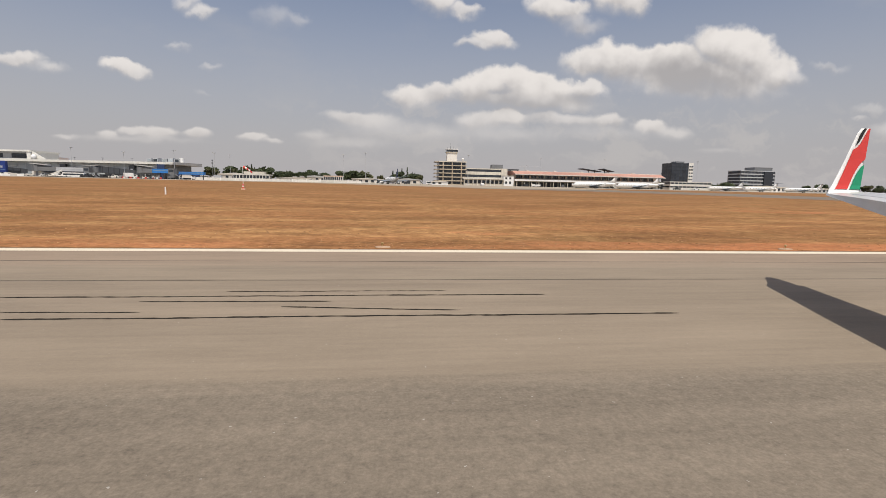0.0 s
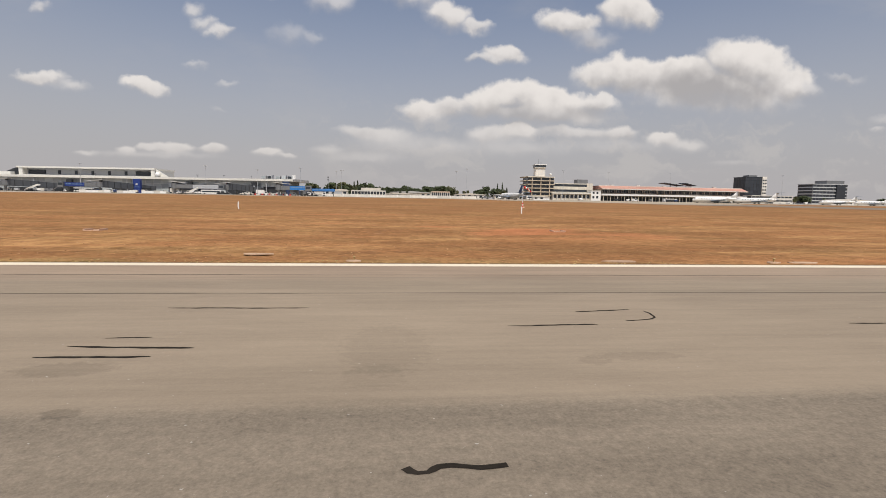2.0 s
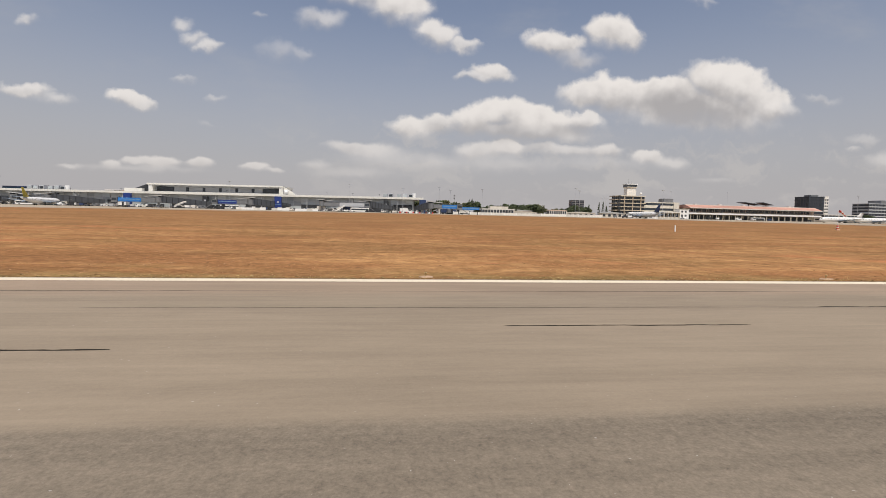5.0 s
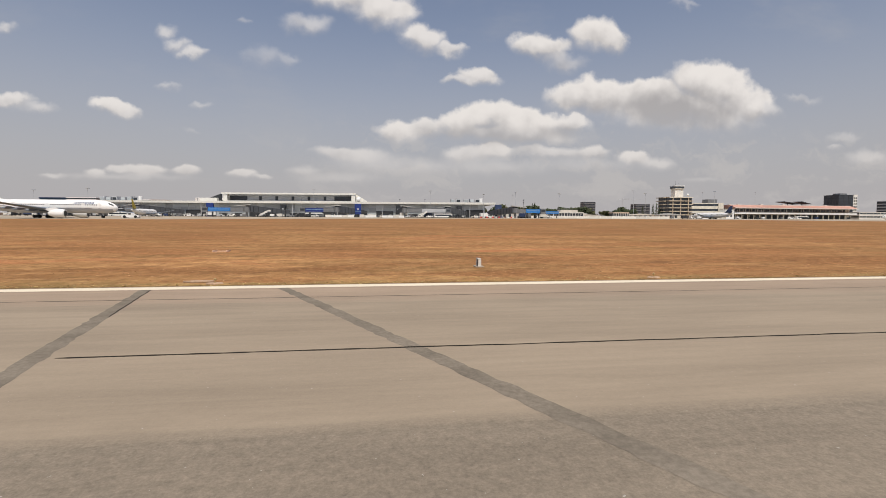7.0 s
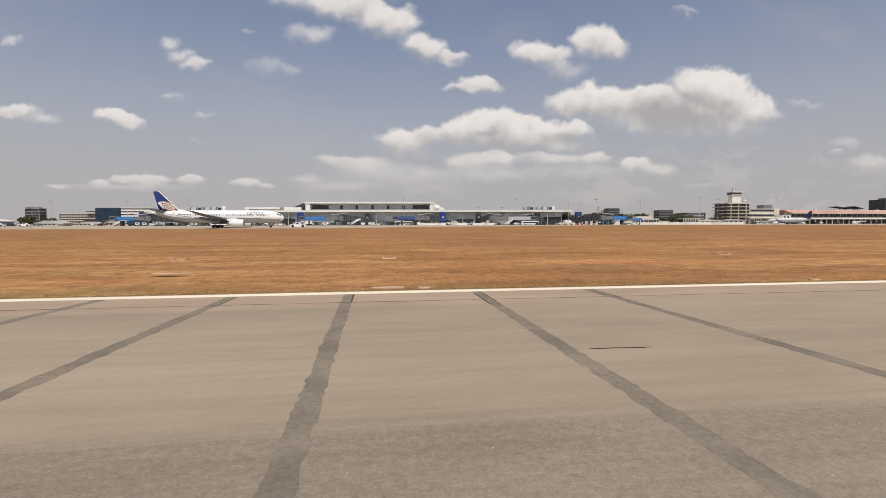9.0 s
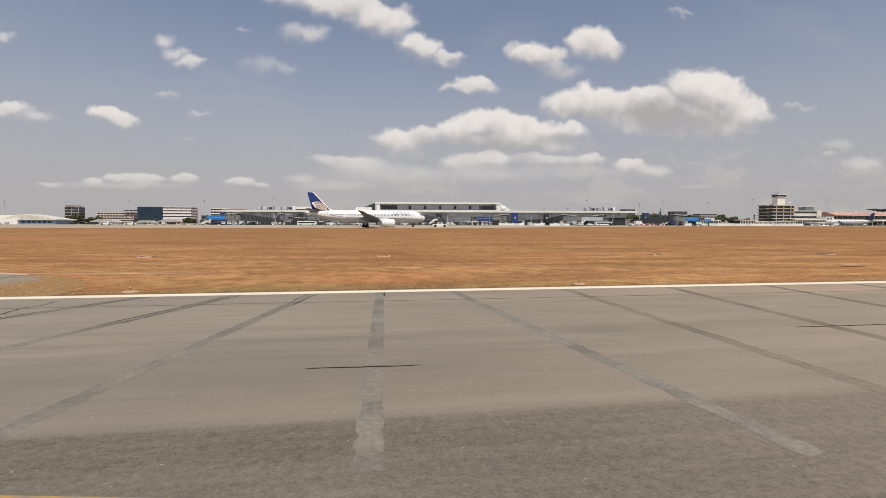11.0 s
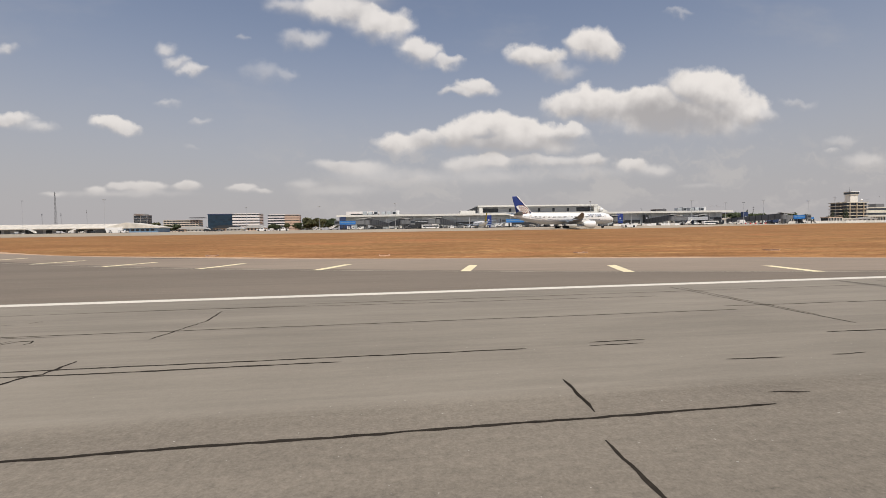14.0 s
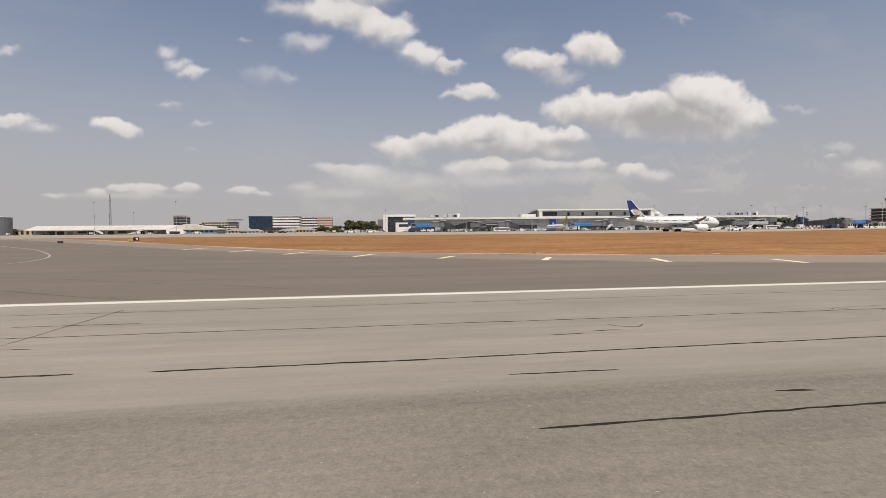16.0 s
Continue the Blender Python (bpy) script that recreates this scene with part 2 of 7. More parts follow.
def soil_material():
    """Sun-dried grass over red laterite, drawn out along the mowing tracks."""
    mat, n, shader = blank("dry_grass_and_laterite", 0.95, 0.1)
    where = n.add("ShaderNodeTexCoord").outputs["Object"]
    x, y, z = n.split(where)
    track = n.join(n.math("MULTIPLY", x, 0.06), n.math("MULTIPLY", y, 0.17), 0.0)
    broad = n.noise(n.join(n.math("MULTIPLY", x, 0.018), n.math("MULTIPLY", y, 0.035), 0.0), 1.0, 4.0, 0.6)
    long_streak = n.noise(track, 1.0, 5.0, 0.62, 0.4)
    thin = n.noise(n.join(n.math("MULTIPLY", x, 0.60), n.math("MULTIPLY", y, 0.42), 0.0), 1.0, 5.0, 0.66)
    clump = n.noise(where, 1.7, 5.0, 0.68)
    blade = n.noise(n.join(n.math("MULTIPLY", x, 3.2), n.math("MULTIPLY", y, 2.4), 0.0), 1.0, 3.0, 0.7)
    straw = n.mix(n.step(thin, 0.32, 0.68), rgb(0.285, 0.154, 0.061), rgb(0.43, 0.248, 0.107))
    brown = n.mix(n.step(clump, 0.35, 0.7), rgb(0.24, 0.115, 0.047), rgb(0.37, 0.190, 0.079))
    color = n.mix(n.step(n.math("ADD", long_streak, n.math("MULTIPLY", n.math("SUBTRACT", broad, 0.5), 0.7)), 0.40, 0.62), brown, straw)
    # bare laterite, most of it beside the eastern runway edge
    near = n.math("MULTIPLY", n.math("MULTIPLY", n.step(y, 40.0, 30.0), n.step(y, 20.0, 27.0)), n.step(x, -95.0, -35.0))
    blot = n.vec("LENGTH", n.join(n.math("MULTIPLY_ADD", x, 0.055, 3.1), n.math("MULTIPLY_ADD", y, 0.085, -4.9), 0.0))
    near = n.math("MAXIMUM", near, n.step(blot, 1.15, 0.5))
    bare = n.math("ADD", n.step(broad, 0.47, 0.68, 0.0, 0.36), n.math("MULTIPLY", near, 0.34))
    bare = n.math("ADD", bare, n.math("MULTIPLY", n.math("SUBTRACT", long_streak, 0.5), 0.9))
    red = n.mix(n.step(clump, 0.3, 0.7), rgb(0.40, 0.16, 0.068), rgb(0.50, 0.215, 0.097))
    color = n.mix(n.step(bare, 0.22, 0.5), color, red)
    # greener, taller tufts close to the pavement
    verge = n.math("MULTIPLY", n.step(y, 34.0, 28.5), n.step(n.math("ADD", n.math("MULTIPLY", clump, 0.5), n.math("MULTIPLY", long_streak, 0.5)), 0.42, 0.58))
    color = n.mix(n.math("MULTIPLY", verge, n.step(x, -40.0, -110.0, 0.12, 0.75)), color, rgb(0.26, 0.19, 0.075))
    # darker brown rim where the grass meets the pavement
    rim = n.math("MULTIPLY", n.step(n.math("ADD", y, n.math("MULTIPLY", n.math("SUBTRACT", thin, 0.5), 1.6)), 29.1, 28.3), 0.8)
    color = n.mix(rim, color, rgb(0.12, 0.082, 0.034))
    pale = n.step(n.noise(n.join(n.math("MULTIPLY", x, 0.16), n.math("MULTIPLY", y, 0.7), 3.0), 1.0, 3.0, 0.6), 0.66, 0.74)
    color = n.mix(n.math("MULTIPLY", pale, 0.55), color, rgb(0.58, 0.38, 0.20))
    dark = n.step(n.noise(n.join(n.math("MULTIPLY", x, 0.8), n.math("MULTIPLY", y, 0.6), 9.0), 1.0, 6.0, 0.72), 0.53, 0.70)
    color = n.mix(n.math("MULTIPLY", dark, 0.6), color, rgb(0.15, 0.08, 0.036))
    # broad mown bands and scuffed rows
    wide = n.noise(n.join(n.math("MULTIPLY", x, 0.035), n.math("MULTIPLY", y, 0.09), 6.0), 1.0, 6.0, 0.66)
    scuff = n.noise(n.join(n.math("MULTIPLY", x, 0.28), n.math("MULTIPLY", y, 0.30), 11.0), 1.0, 5.0, 0.68, 0.6)
    color = n.vec("MULTIPLY", color, n.join(n.step(wide, 0.3, 0.7, 0.72, 1.14), n.step(wide, 0.3, 0.7, 0.75, 1.14), n.step(wide, 0.3, 0.7, 0.74, 1.16)))
    bald = n.math("MULTIPLY", n.step(scuff, 0.56, 0.68), 0.6)
    color = n.mix(bald, color, rgb(0.17, 0.088, 0.040))
    # greyer, denser stubble towards the apron
    dense = n.step(n.math("ADD", y, n.math("MULTIPLY", n.math("SUBTRACT", wide, 0.5), 60.0)), 60.0, 150.0, 0.0, 0.55)
    color = n.mix(dense, color, rgb(0.235, 0.127, 0.056))
    fleck = n.math("MULTIPLY", n.step(blade, 0.3, 0.75, 0.84, 1.18), n.step(thin, 0.25, 0.75, 0.93, 1.1))
    color = n.vec("MULTIPLY", color, (1.05, 0.99, 0.95))
    n.put(shader.inputs["Base Color"], n.vec("MULTIPLY", color, n.join(fleck, fleck, fleck)))
    bump = n.add("ShaderNodeBump", Height=n.math("ADD", clump, n.math("MULTIPLY", blade, 0.4)), Strength=0.5, Distance=0.12)
    n.put(shader.inputs["Normal"], bump.outputs[0])
    return mat


# x, y, half length, half width and depth of the dark spots and stains
DARK_SPOTS = ((-77.7, 12.3, 1.1, 2.1, 0.08), (-77.9, 10.2, 0.7, 0.7, 0.06), (-84.3, 10.9, 1.0, 0.45, 0.16), (-71.7, 11.2, 1.2, 0.3, 0.12), (-72.9, 10.9, 0.4, 0.3, 0.12), (-83.0, 8.7, 0.35, 0.2, 0.2), (-96.8, 9.6, 0.16, 0.12, 0.3))


def asphalt_material(name="worn_asphalt", warm=(0.277, 0.220, 0.158), grey=(0.232, 0.203, 0.162), paved=True):
    mat, n, shader = blank(name, 0.85, 0.25)
    where = n.add("ShaderNodeTexCoord").outputs["Object"]
    x, y, z = n.split(where)
    broad = n.noise(n.join(n.math("MULTIPLY", x, 0.03), n.math("MULTIPLY", y, 0.12), 0.0), 1.0, 4.0, 0.6)
    lane = n.noise(n.join(n.math("MULTIPLY", x, 0.02), n.math("MULTIPLY", y, 1.1), 0.0), 1.0, 4.0, 0.65)
    wheel = n.noise(n.join(n.math("MULTIPLY", x, 0.35), n.math("MULTIPLY", y, 3.2), 0.0), 1.0, 4.0, 0.65)
    stone = n.noise(where, 16.0, 3.0, 0.75)
    chip = n.noise(where, 5.0, 5.0, 0.72)
    section = n.step(n.math("ADD", x, n.math("MULTIPLY", broad, 60.0)), -395.0, -300.0)
    color = n.mix(section, rgb(*grey), rgb(*warm))
    west = n.step(n.math("ADD", x, n.math("MULTIPLY", broad, 30.0)), -470.0, -500.0)
    color = n.mix(n.math("MULTIPLY", west, 0.8), color, rgb(*[(1.28 if paved else 0.9) * c for c in grey]))
    tone = n.math("ADD", n.step(broad, 0.3, 0.7, 0.92, 1.07), n.step(lane, 0.3, 0.7, -0.05, 0.05))
    tone = n.math("ADD", tone, n.step(wheel, 0.3, 0.7, -0.045, 0.045))
    if paved:
        # the trafficked middle of the runway is darker and coarser
        middle = n.step(n.math("ADD", y, n.math("MULTIPLY", n.math("SUBTRACT", lane, 0.5), 1.2)), 9.4, 8.4)
        tone = n.math("ADD", tone, n.math("MULTIPLY", n.step(n.math("ADD", x, n.math("MULTIPLY", broad, 60.0)), -140.0, -225.0, 0.0, 0.08), n.step(x, -385.0, -350.0)))
        tone = n.math("SUBTRACT", tone, n.math("MULTIPLY", middle, n.math("MULTIPLY_ADD", wheel, 0.2, 0.11)))
        color = n.mix(n.math("MULTIPLY", middle, 0.45), color, rgb(0.252, 0.212, 0.163))
        # laterite dust blown over the strip beside the edge line
        dusty = n.math("MULTIPLY", n.step(n.math("ADD", y, n.math("MULTIPLY", n.math("SUBTRACT", lane, 0.5), 3.0)), 21.5, 24.0), n.step(x, -400.0, -340.0))
        color = n.mix(n.math("MULTIPLY", dusty, 0.55), color, rgb(0.33, 0.238, 0.168))
        # dark spots and stains with uneven outlines
        for cx, cy, a, b, depth in DARK_SPOTS:
            spot = n.vec("LENGTH", n.join(n.math("MULTIPLY_ADD", x, 1 / a, -cx / a), n.math("MULTIPLY_ADD", y, 1 / b, -cy / b), 0.0))
            spot = n.math("ADD", spot, n.math("MULTIPLY", n.math("SUBTRACT", chip, 0.5), 1.1))
            tone = n.math("SUBTRACT", tone, n.step(spot, 1.15, 0.75, 0.0, depth))
        # rain stains and scuffs with soft edges
        blur = n.noise(n.join(n.math("MULTIPLY", x, 0.12), n.math("MULTIPLY", y, 0.35), 8.0), 1.0, 5.0, 0.6, 0.5)
        tone = n.math("ADD", tone, n.step(blur, 0.34, 0.66, -0.055, 0.055))
        # an older, darker stretch before the taxiway exit
        old = n.math("MULTIPLY", n.math("MULTIPLY", n.step(x, -466.0, -446.0), n.step(x, -366.0, -390.0)), n.step(n.math("ADD", y, n.math("MULTIPLY", n.math("SUBTRACT", lane, 0.5), 6.0)), 18.5, 12.5))
        tone = n.math("SUBTRACT", tone, n.math("MULTIPLY", old, n.math("MULTIPLY_ADD", wheel, 0.16, 0.05)))
        rough = n.math("MULTIPLY_ADD", middle, 0.22, 0.10)
        rubber = n.math("MULTIPLY", n.step(n.noise(n.join(n.math("MULTIPLY", x, 0.03), n.math("MULTIPLY", y, 2.6), 5.0), 1.0, 3.0, 0.6), 0.56, 0.72),
                        n.step(y, 10.5, 7.0))
        tone = n.math("SUBTRACT", tone, n.math("MULTIPLY", rubber, 0.07))
    else:
        rough = 0.12
    speck = n.math("MULTIPLY", n.math("ADD", n.math("SUBTRACT", stone, 0.5), n.math("SUBTRACT", chip, 0.5)), n.math("MULTIPLY", rough, 2.4))
    tone = n.math("ADD", tone, speck)
    color = n.vec("MULTIPLY", color, n.join(tone, tone, tone))
    glint = n.step(n.noise(where, 9.0, 2.0, 0.5), 0.735, 0.76)
    color = n.mix(n.math("MULTIPLY", glint, 0.5), color, rgb(0.55, 0.52, 0.47))
    n.put(shader.inputs["Base Color"], color)
    bump = n.add("ShaderNodeBump", Height=n.math("ADD", stone, chip), Strength=0.35, Distance=0.02)
    n.put(shader.inputs["Normal"], bump.outputs[0])
    return mat


def crumbled_material():
    """Asphalt that breaks up into dry grass towards the east."""
    mat, n, shader = blank("crumbled_asphalt", 0.95, 0.1)
    where = n.add("ShaderNodeTexCoord").outputs["Object"]
    x, y, z = n.split(where)
    patch = n.noise(where, 0.9, 6.0, 0.7)
    grit = n.noise(where, 6.0, 5.0, 0.75)
    gone = n.math("ADD", n.step(x, -413.5, -403.5, -0.18, 0.42), n.math("MULTIPLY", n.step(y, 33.0, 42.5), 0.12))
    bare = n.mix(n.step(grit, 0.3, 0.7), rgb(0.15, 0.125, 0.095), rgb(0.36, 0.31, 0.24))
    grass = n.mix(n.step(grit, 0.35, 0.68), rgb(0.16, 0.095, 0.04), rgb(0.44, 0.26, 0.115))
    n.put(shader.inputs["Base Color"], n.mix(n.step(n.math("ADD", patch, gone), 0.46, 0.60), bare, grass))
    bump = n.add("ShaderNodeBump", Height=grit, Strength=0.6, Distance=0.05)
    n.put(shader.inputs["Normal"], bump.outputs[0])
    return mat


def worn_paint(name, color, under, cover=0.30):
    mat, n, shader = blank(name, 0.75, 0.3)
    where = n.add("ShaderNodeTexCoord").outputs["Object"]
    x, y, z = n.split(where)
    worn = n.noise(n.join(n.math("MULTIPLY", x, 1.2), n.math("MULTIPLY", y, 5.0), 0.0), 1.0, 6.0, 0.7)
    stain = n.noise(where, 0.25, 3.0)
    base = n.mix(n.step(stain, 0.3, 0.7, 0.0, 0.3), rgb(*color), rgb(*[0.72 * c for c in color]))
    n.put(shader.inputs["Base Color"], n.mix(n.step(worn, cover, cover + 0.12), rgb(*under), base))
    return mat


def patch_material(name, color):
    """Tar and repair strips with uneven density."""
    mat, n, shader = blank(name, 0.95, 0.08)
    where = n.add("ShaderNodeTexCoord").outputs["Object"]
    fine = n.noise(where, 7.0, 5.0, 0.7)
    broad = n.noise(where, 0.5, 3.0)
    tone = n.math("MULTIPLY", n.step(fine, 0.25, 0.75, 0.8, 1.2), n.step(broad, 0.3, 0.7, 0.82, 1.18))
    n.put(shader.inputs["Base Color"], n.vec("MULTIPLY", n.join(*color), n.join(tone, tone, tone)))
    return mat


def leaf_material(name, color):
    mat, n, shader = blank(name, 0.7, 0.2)
    pick = n.add("ShaderNodeNewGeometry").outputs["Random Per Island"]
    tone = n.math("MULTIPLY_ADD", pick, 1.0, 0.5)
    n.put(shader.inputs["Base Color"], n.vec("MULTIPLY", n.join(*color), n.join(tone, tone, tone)))
    return mat


WARM, GREY = (0.285, 0.232, 0.175), (0.235, 0.207, 0.166)
M = dict(
    soil=soil_material(),
    asphalt=asphalt_material("runway_asphalt"),
    taxiway=asphalt_material("taxiway_asphalt", (0.200, 0.165, 0.127), (0.190, 0.156, 0.120), False),
    concrete=asphalt_material("apron_concrete", (0.37, 0.31, 0.235), (0.37, 0.31, 0.235), False),
    line=worn_paint("white_line_paint", (0.76, 0.66, 0.50), WARM, 0.24),
    line_far=worn_paint("white_line_paint_grey", (0.68, 0.63, 0.54), GREY, 0.27),
    yellow=worn_paint("yellow_marking_paint", (0.84, 0.73, 0.47), (0.2, 0.18, 0.15), 0.25),
    faded=worn_paint("faded_taxi_line_paint", (0.42, 0.26, 0.08), (0.2, 0.18, 0.15), 0.44),
    tar=patch_material("tar_seam", (0.028, 0.023, 0.018)),
    joint=patch_material("old_joint_seal", (0.115, 0.098, 0.078)),
    groove=patch_material("repair_strip", (0.190, 0.160, 0.124)),
    groove_pale=patch_material("worn_repair_strip", (0.192, 0.172, 0.142)),
    white=plain("white_paint", (0.80, 0.79, 0.76), 0.35, grain=0.05, scale=0.3),
    offwhite=plain("off_white_paint", (0.66, 0.63, 0.57), 0.6, grain=0.12, scale=0.5, vary=0.15),
    fascia=plain("roof_fascia_metal", (0.74, 0.72, 0.65), 0.45, grain=0.06, scale=0.2),
    roofgrey=plain("grey_roof_sheet", (0.44, 0.43, 0.41), 0.6, grain=0.1, scale=0.15),
    gangway=plain("weathered_gangway_panel", (0.105, 0.112, 0.122), 0.55, 0.2, scale=0.6),
    palegrey=plain("pale_grey_paint", (0.45, 0.46, 0.47), 0.65, grain=0.06, scale=0.4),
    midgrey=plain("mid_grey_metal", (0.20, 0.205, 0.21), 0.5, 0.3, scale=0.6),
    steel=plain("dark_steel", (0.045, 0.048, 0.052), 0.55, 0.3, scale=0.8),
    black=plain("black_rubber", (0.018, 0.018, 0.018), 0.8),
    glass=pane_material("curtain_wall_glass", (0.42, 0.455, 0.46), 0.12, 1.0),
    window=pane_material("dark_window_glass", (0.035, 0.042, 0.050), 0.1, 0.6),
    navyglass=pane_material("navy_glass", (0.012, 0.035, 0.062), 0.12, 0.6),
    blackglass=pane_material("black_glass", (0.040, 0.046, 0.056), 0.2, 0.5),
    blue=plain("bright_blue_cladding", (0.035, 0.19, 0.52), 0.45, scale=0.4),
    deepblue=plain("deep_blue_paint", (0.022, 0.045, 0.20), 0.4, scale=0.4),
    paleblue=plain("blue_grey_cladding", (0.17, 0.27, 0.40), 0.5, scale=0.4),
    navy=plain("navy_steel", (0.035, 0.055, 0.12), 0.5, scale=0.4),
    cream=plain("cream_render", (0.60, 0.55, 0.46), 0.85, grain=0.14, scale=0.25),
    tan=plain("weathered_tan_render", (0.50, 0.42, 0.32), 0.88, grain=0.16, scale=0.3),
    ochre=plain("ochre_render", (0.54, 0.45, 0.28), 0.85, grain=0.1, scale=0.25),
    redroof=plain("red_roof_sheet", (0.47, 0.255, 0.195), 0.75, grain=0.16, scale=0.15),
    pink=plain("pink_render", (0.56, 0.42, 0.32), 0.85, grain=0.1, scale=0.2),
    shedroof=plain("pale_shed_roof", (0.62, 0.57, 0.49), 0.6, grain=0.16, scale=0.12),
    bark=plain("bark", (0.10, 0.075, 0.05), 0.9),
    leaf=leaf_material("dark_leaves", (0.055, 0.068, 0.032)),
    leafdry=leaf_material("dusty_leaves", (0.085, 0.085, 0.038)),
    weed=leaf_material("olive_weeds", (0.42, 0.31, 0.14)),
    tuft=leaf_material("withered_tufts", (0.31, 0.17, 0.078)),
    straw=leaf_material("straw_blades", (0.46, 0.28, 0.14)),
    shoulder=asphalt_material("dusty_shoulder_asphalt", (0.285, 0.228, 0.17), (0.275, 0.22, 0.168), False),
    exitline=worn_paint("worn_exit_line_paint", (0.50, 0.44, 0.35), (0.2, 0.17, 0.135), 0.36),
    crumbled=crumbled_material(),
    pitrim=plain("pinkish_concrete", (0.66, 0.45, 0.32), 0.9, grain=0.2, scale=2.0),
    dust=patch_material("laterite_dust", (0.48, 0.33, 0.22)),
    pad=plain("dusty_concrete", (0.46, 0.33, 0.22), 0.9, grain=0.25, scale=2.0),
    red=plain("red_paint", (0.62, 0.055, 0.045), 0.4, grain=0.05),
    green=plain("green_paint", (0.02, 0.26, 0.13), 0.4, grain=0.05),
    gold=plain("gold_paint", (0.36, 0.17, 0.09), 0.5, grain=0.05),
    lime=plain("ochre_yellow_paint", (0.44, 0.33, 0.04), 0.5, grain=0.05),
    slate=plain("slate_lettering", (0.14, 0.17, 0.25), 0.5),
    winggrey=plain("composite_wing_grey", (0.22, 0.26, 0.31), 0.6, grain=0.05, spec=0.2),
    wingmetal=plain("wing_aluminium", (0.66, 0.65, 0.62), 0.42, 0.25, grain=0.08, scale=0.5),
    lampglass=plain("lamp_glass", (0.42, 0.30, 0.13), 0.3),
)

# ---- mesh helpers ----
GROUND = ((-5000, 0.0), (28.4, 0.0), (40, -0.19), (60, -0.27), (80, -0.2), (105, 0.4), (130, 1.15), (158, 2.05), (218, 3.55), (300, 4.4), (395, 5.0), (500, 5.6), (800, 6.8), (5200, 14.0))


def gz(y):
    """Height of the ground, which rises gently to the apron."""
    return float(np.interp(y, [a for a, b in GROUND], [b for a, b in GROUND]))


def box(bm, x0, x1, y0, y1, z0, z1):
    v = [bm.verts.new((x, y, z)) for x in (x0, x1) for y in (y0, y1) for z in (z0, z1)]
    for f in ((0, 1, 3, 2), (4, 6, 7, 5), (0, 4, 5, 1), (2, 3, 7, 6), (0, 2, 6, 4), (1, 5, 7, 3)):
        bm.faces.new([v[i] for i in f])


def prism(bm, outline, y0, y1):
    """An outline in x and z, drawn out from y0 to y1."""
    a = [bm.verts.new((x, y0, z)) for x, z in outline]
    b = [bm.verts.new((x, y1, z)) for x, z in outline]
    bm.faces.new(a), bm.faces.new(b[::-1])
    for i in range(len(a)):
        j = (i + 1) % len(a)
        bm.faces.new((a[j], a[i], b[i], b[j]))


def loft(bm, rings, caps=True):
    made = [[bm.verts.new(p) for p in ring] for ring in rings]
    for a, b in zip(made, made[1:]):
        for i in range(len(a)):
            j = (i + 1) % len(a)
            bm.faces.new((a[i], a[j], b[j], b[i]))
    if caps:
        bm.faces.new(made[0][::-1]), bm.faces.new(made[-1])


def ring(cx, cy, cz, ry, rz, count=20, axis="x"):
    out = []
    for i in range(count):
        a = 2 * math.pi * i / count
        p, q = math.cos(a), math.sin(a)
        out.append({"x": (cx, cy + ry * p, cz + rz * q), "z": (cx + ry * p, cy + rz * q, cz), "y": (cx + ry * p, cy, cz + rz * q)}[axis])
    return out


def rod(bm, a, b, r0, r1=None, count=8):
    r1 = r0 if r1 is None else r1
    a, b = Vector(a), Vector(b)
    turn = (b - a).to_track_quat("Z", "Y").to_matrix()
    rings = []
    for at, r in ((a, r0), (b, r1)):
        rings.append([at + turn @ Vector((r * math.cos(t), r * math.sin(t), 0)) for t in [2 * math.pi * i / count for i in range(count)]])
    loft(bm, rings)


def mesh_of(name, bm, mat, smooth=False):
    bmesh.ops.recalc_face_normals(bm, faces=bm.faces)
    me = bpy.data.meshes.new(name)
    bm.to_mesh(me)
    bm.free()
    me.materials.append(mat)
    if smooth:
        me.polygons.foreach_set("use_smooth", [True] * len(me.polygons))
    return me


def part(name, bm, mat, parent=None, label="", smooth=False):
    ob = new(name, mesh_of(name, bm, mat, smooth))
    if parent:
        ob.parent = parent
    return tagged(ob, label) if label else ob


def piece(name, mesh, parent, x, y, z, turn=0.0):
    """One more object on a shared mesh."""
    ob = new(name, mesh)
    ob.parent = parent
    ob.matrix_basis = pose(x, y, z, 0, 0, turn)
    return ob


def thing(name, at, label, category, group="", kind="", turn=0.0):
    ob = new(name)
    ob.empty_display_size = 0.5
    ob.matrix_basis = pose(*at, 0, 0, turn)
    return tagged(ob, label, category, group, kind)


def boxpart(name, mat, parent, x0, x1, y0, y1, z0, z1, label=""):
    bm = bmesh.new()
    box(bm, x0, x1, y0, y1, z0, z1)
    return part(name, bm, M[mat], parent, label)


def boxmesh(name, mat, x0, x1, y0, y1, z0, z1):
    bm = bmesh.new()
    box(bm, x0, x1, y0, y1, z0, z1)
    return mesh_of(name, bm, M[mat])

# ---- ground, runway, taxiway, apron ----
CUTS = (-4800, -900, -120, -33, 27.2, 28.4, 34, 40, 46, 53, 60, 70, 80, 92, 105, 118, 130, 145, 158, 185, 200, 218, 250, 300, 345, 395, 450, 500, 620, 800, 1300, 2400, 4800)


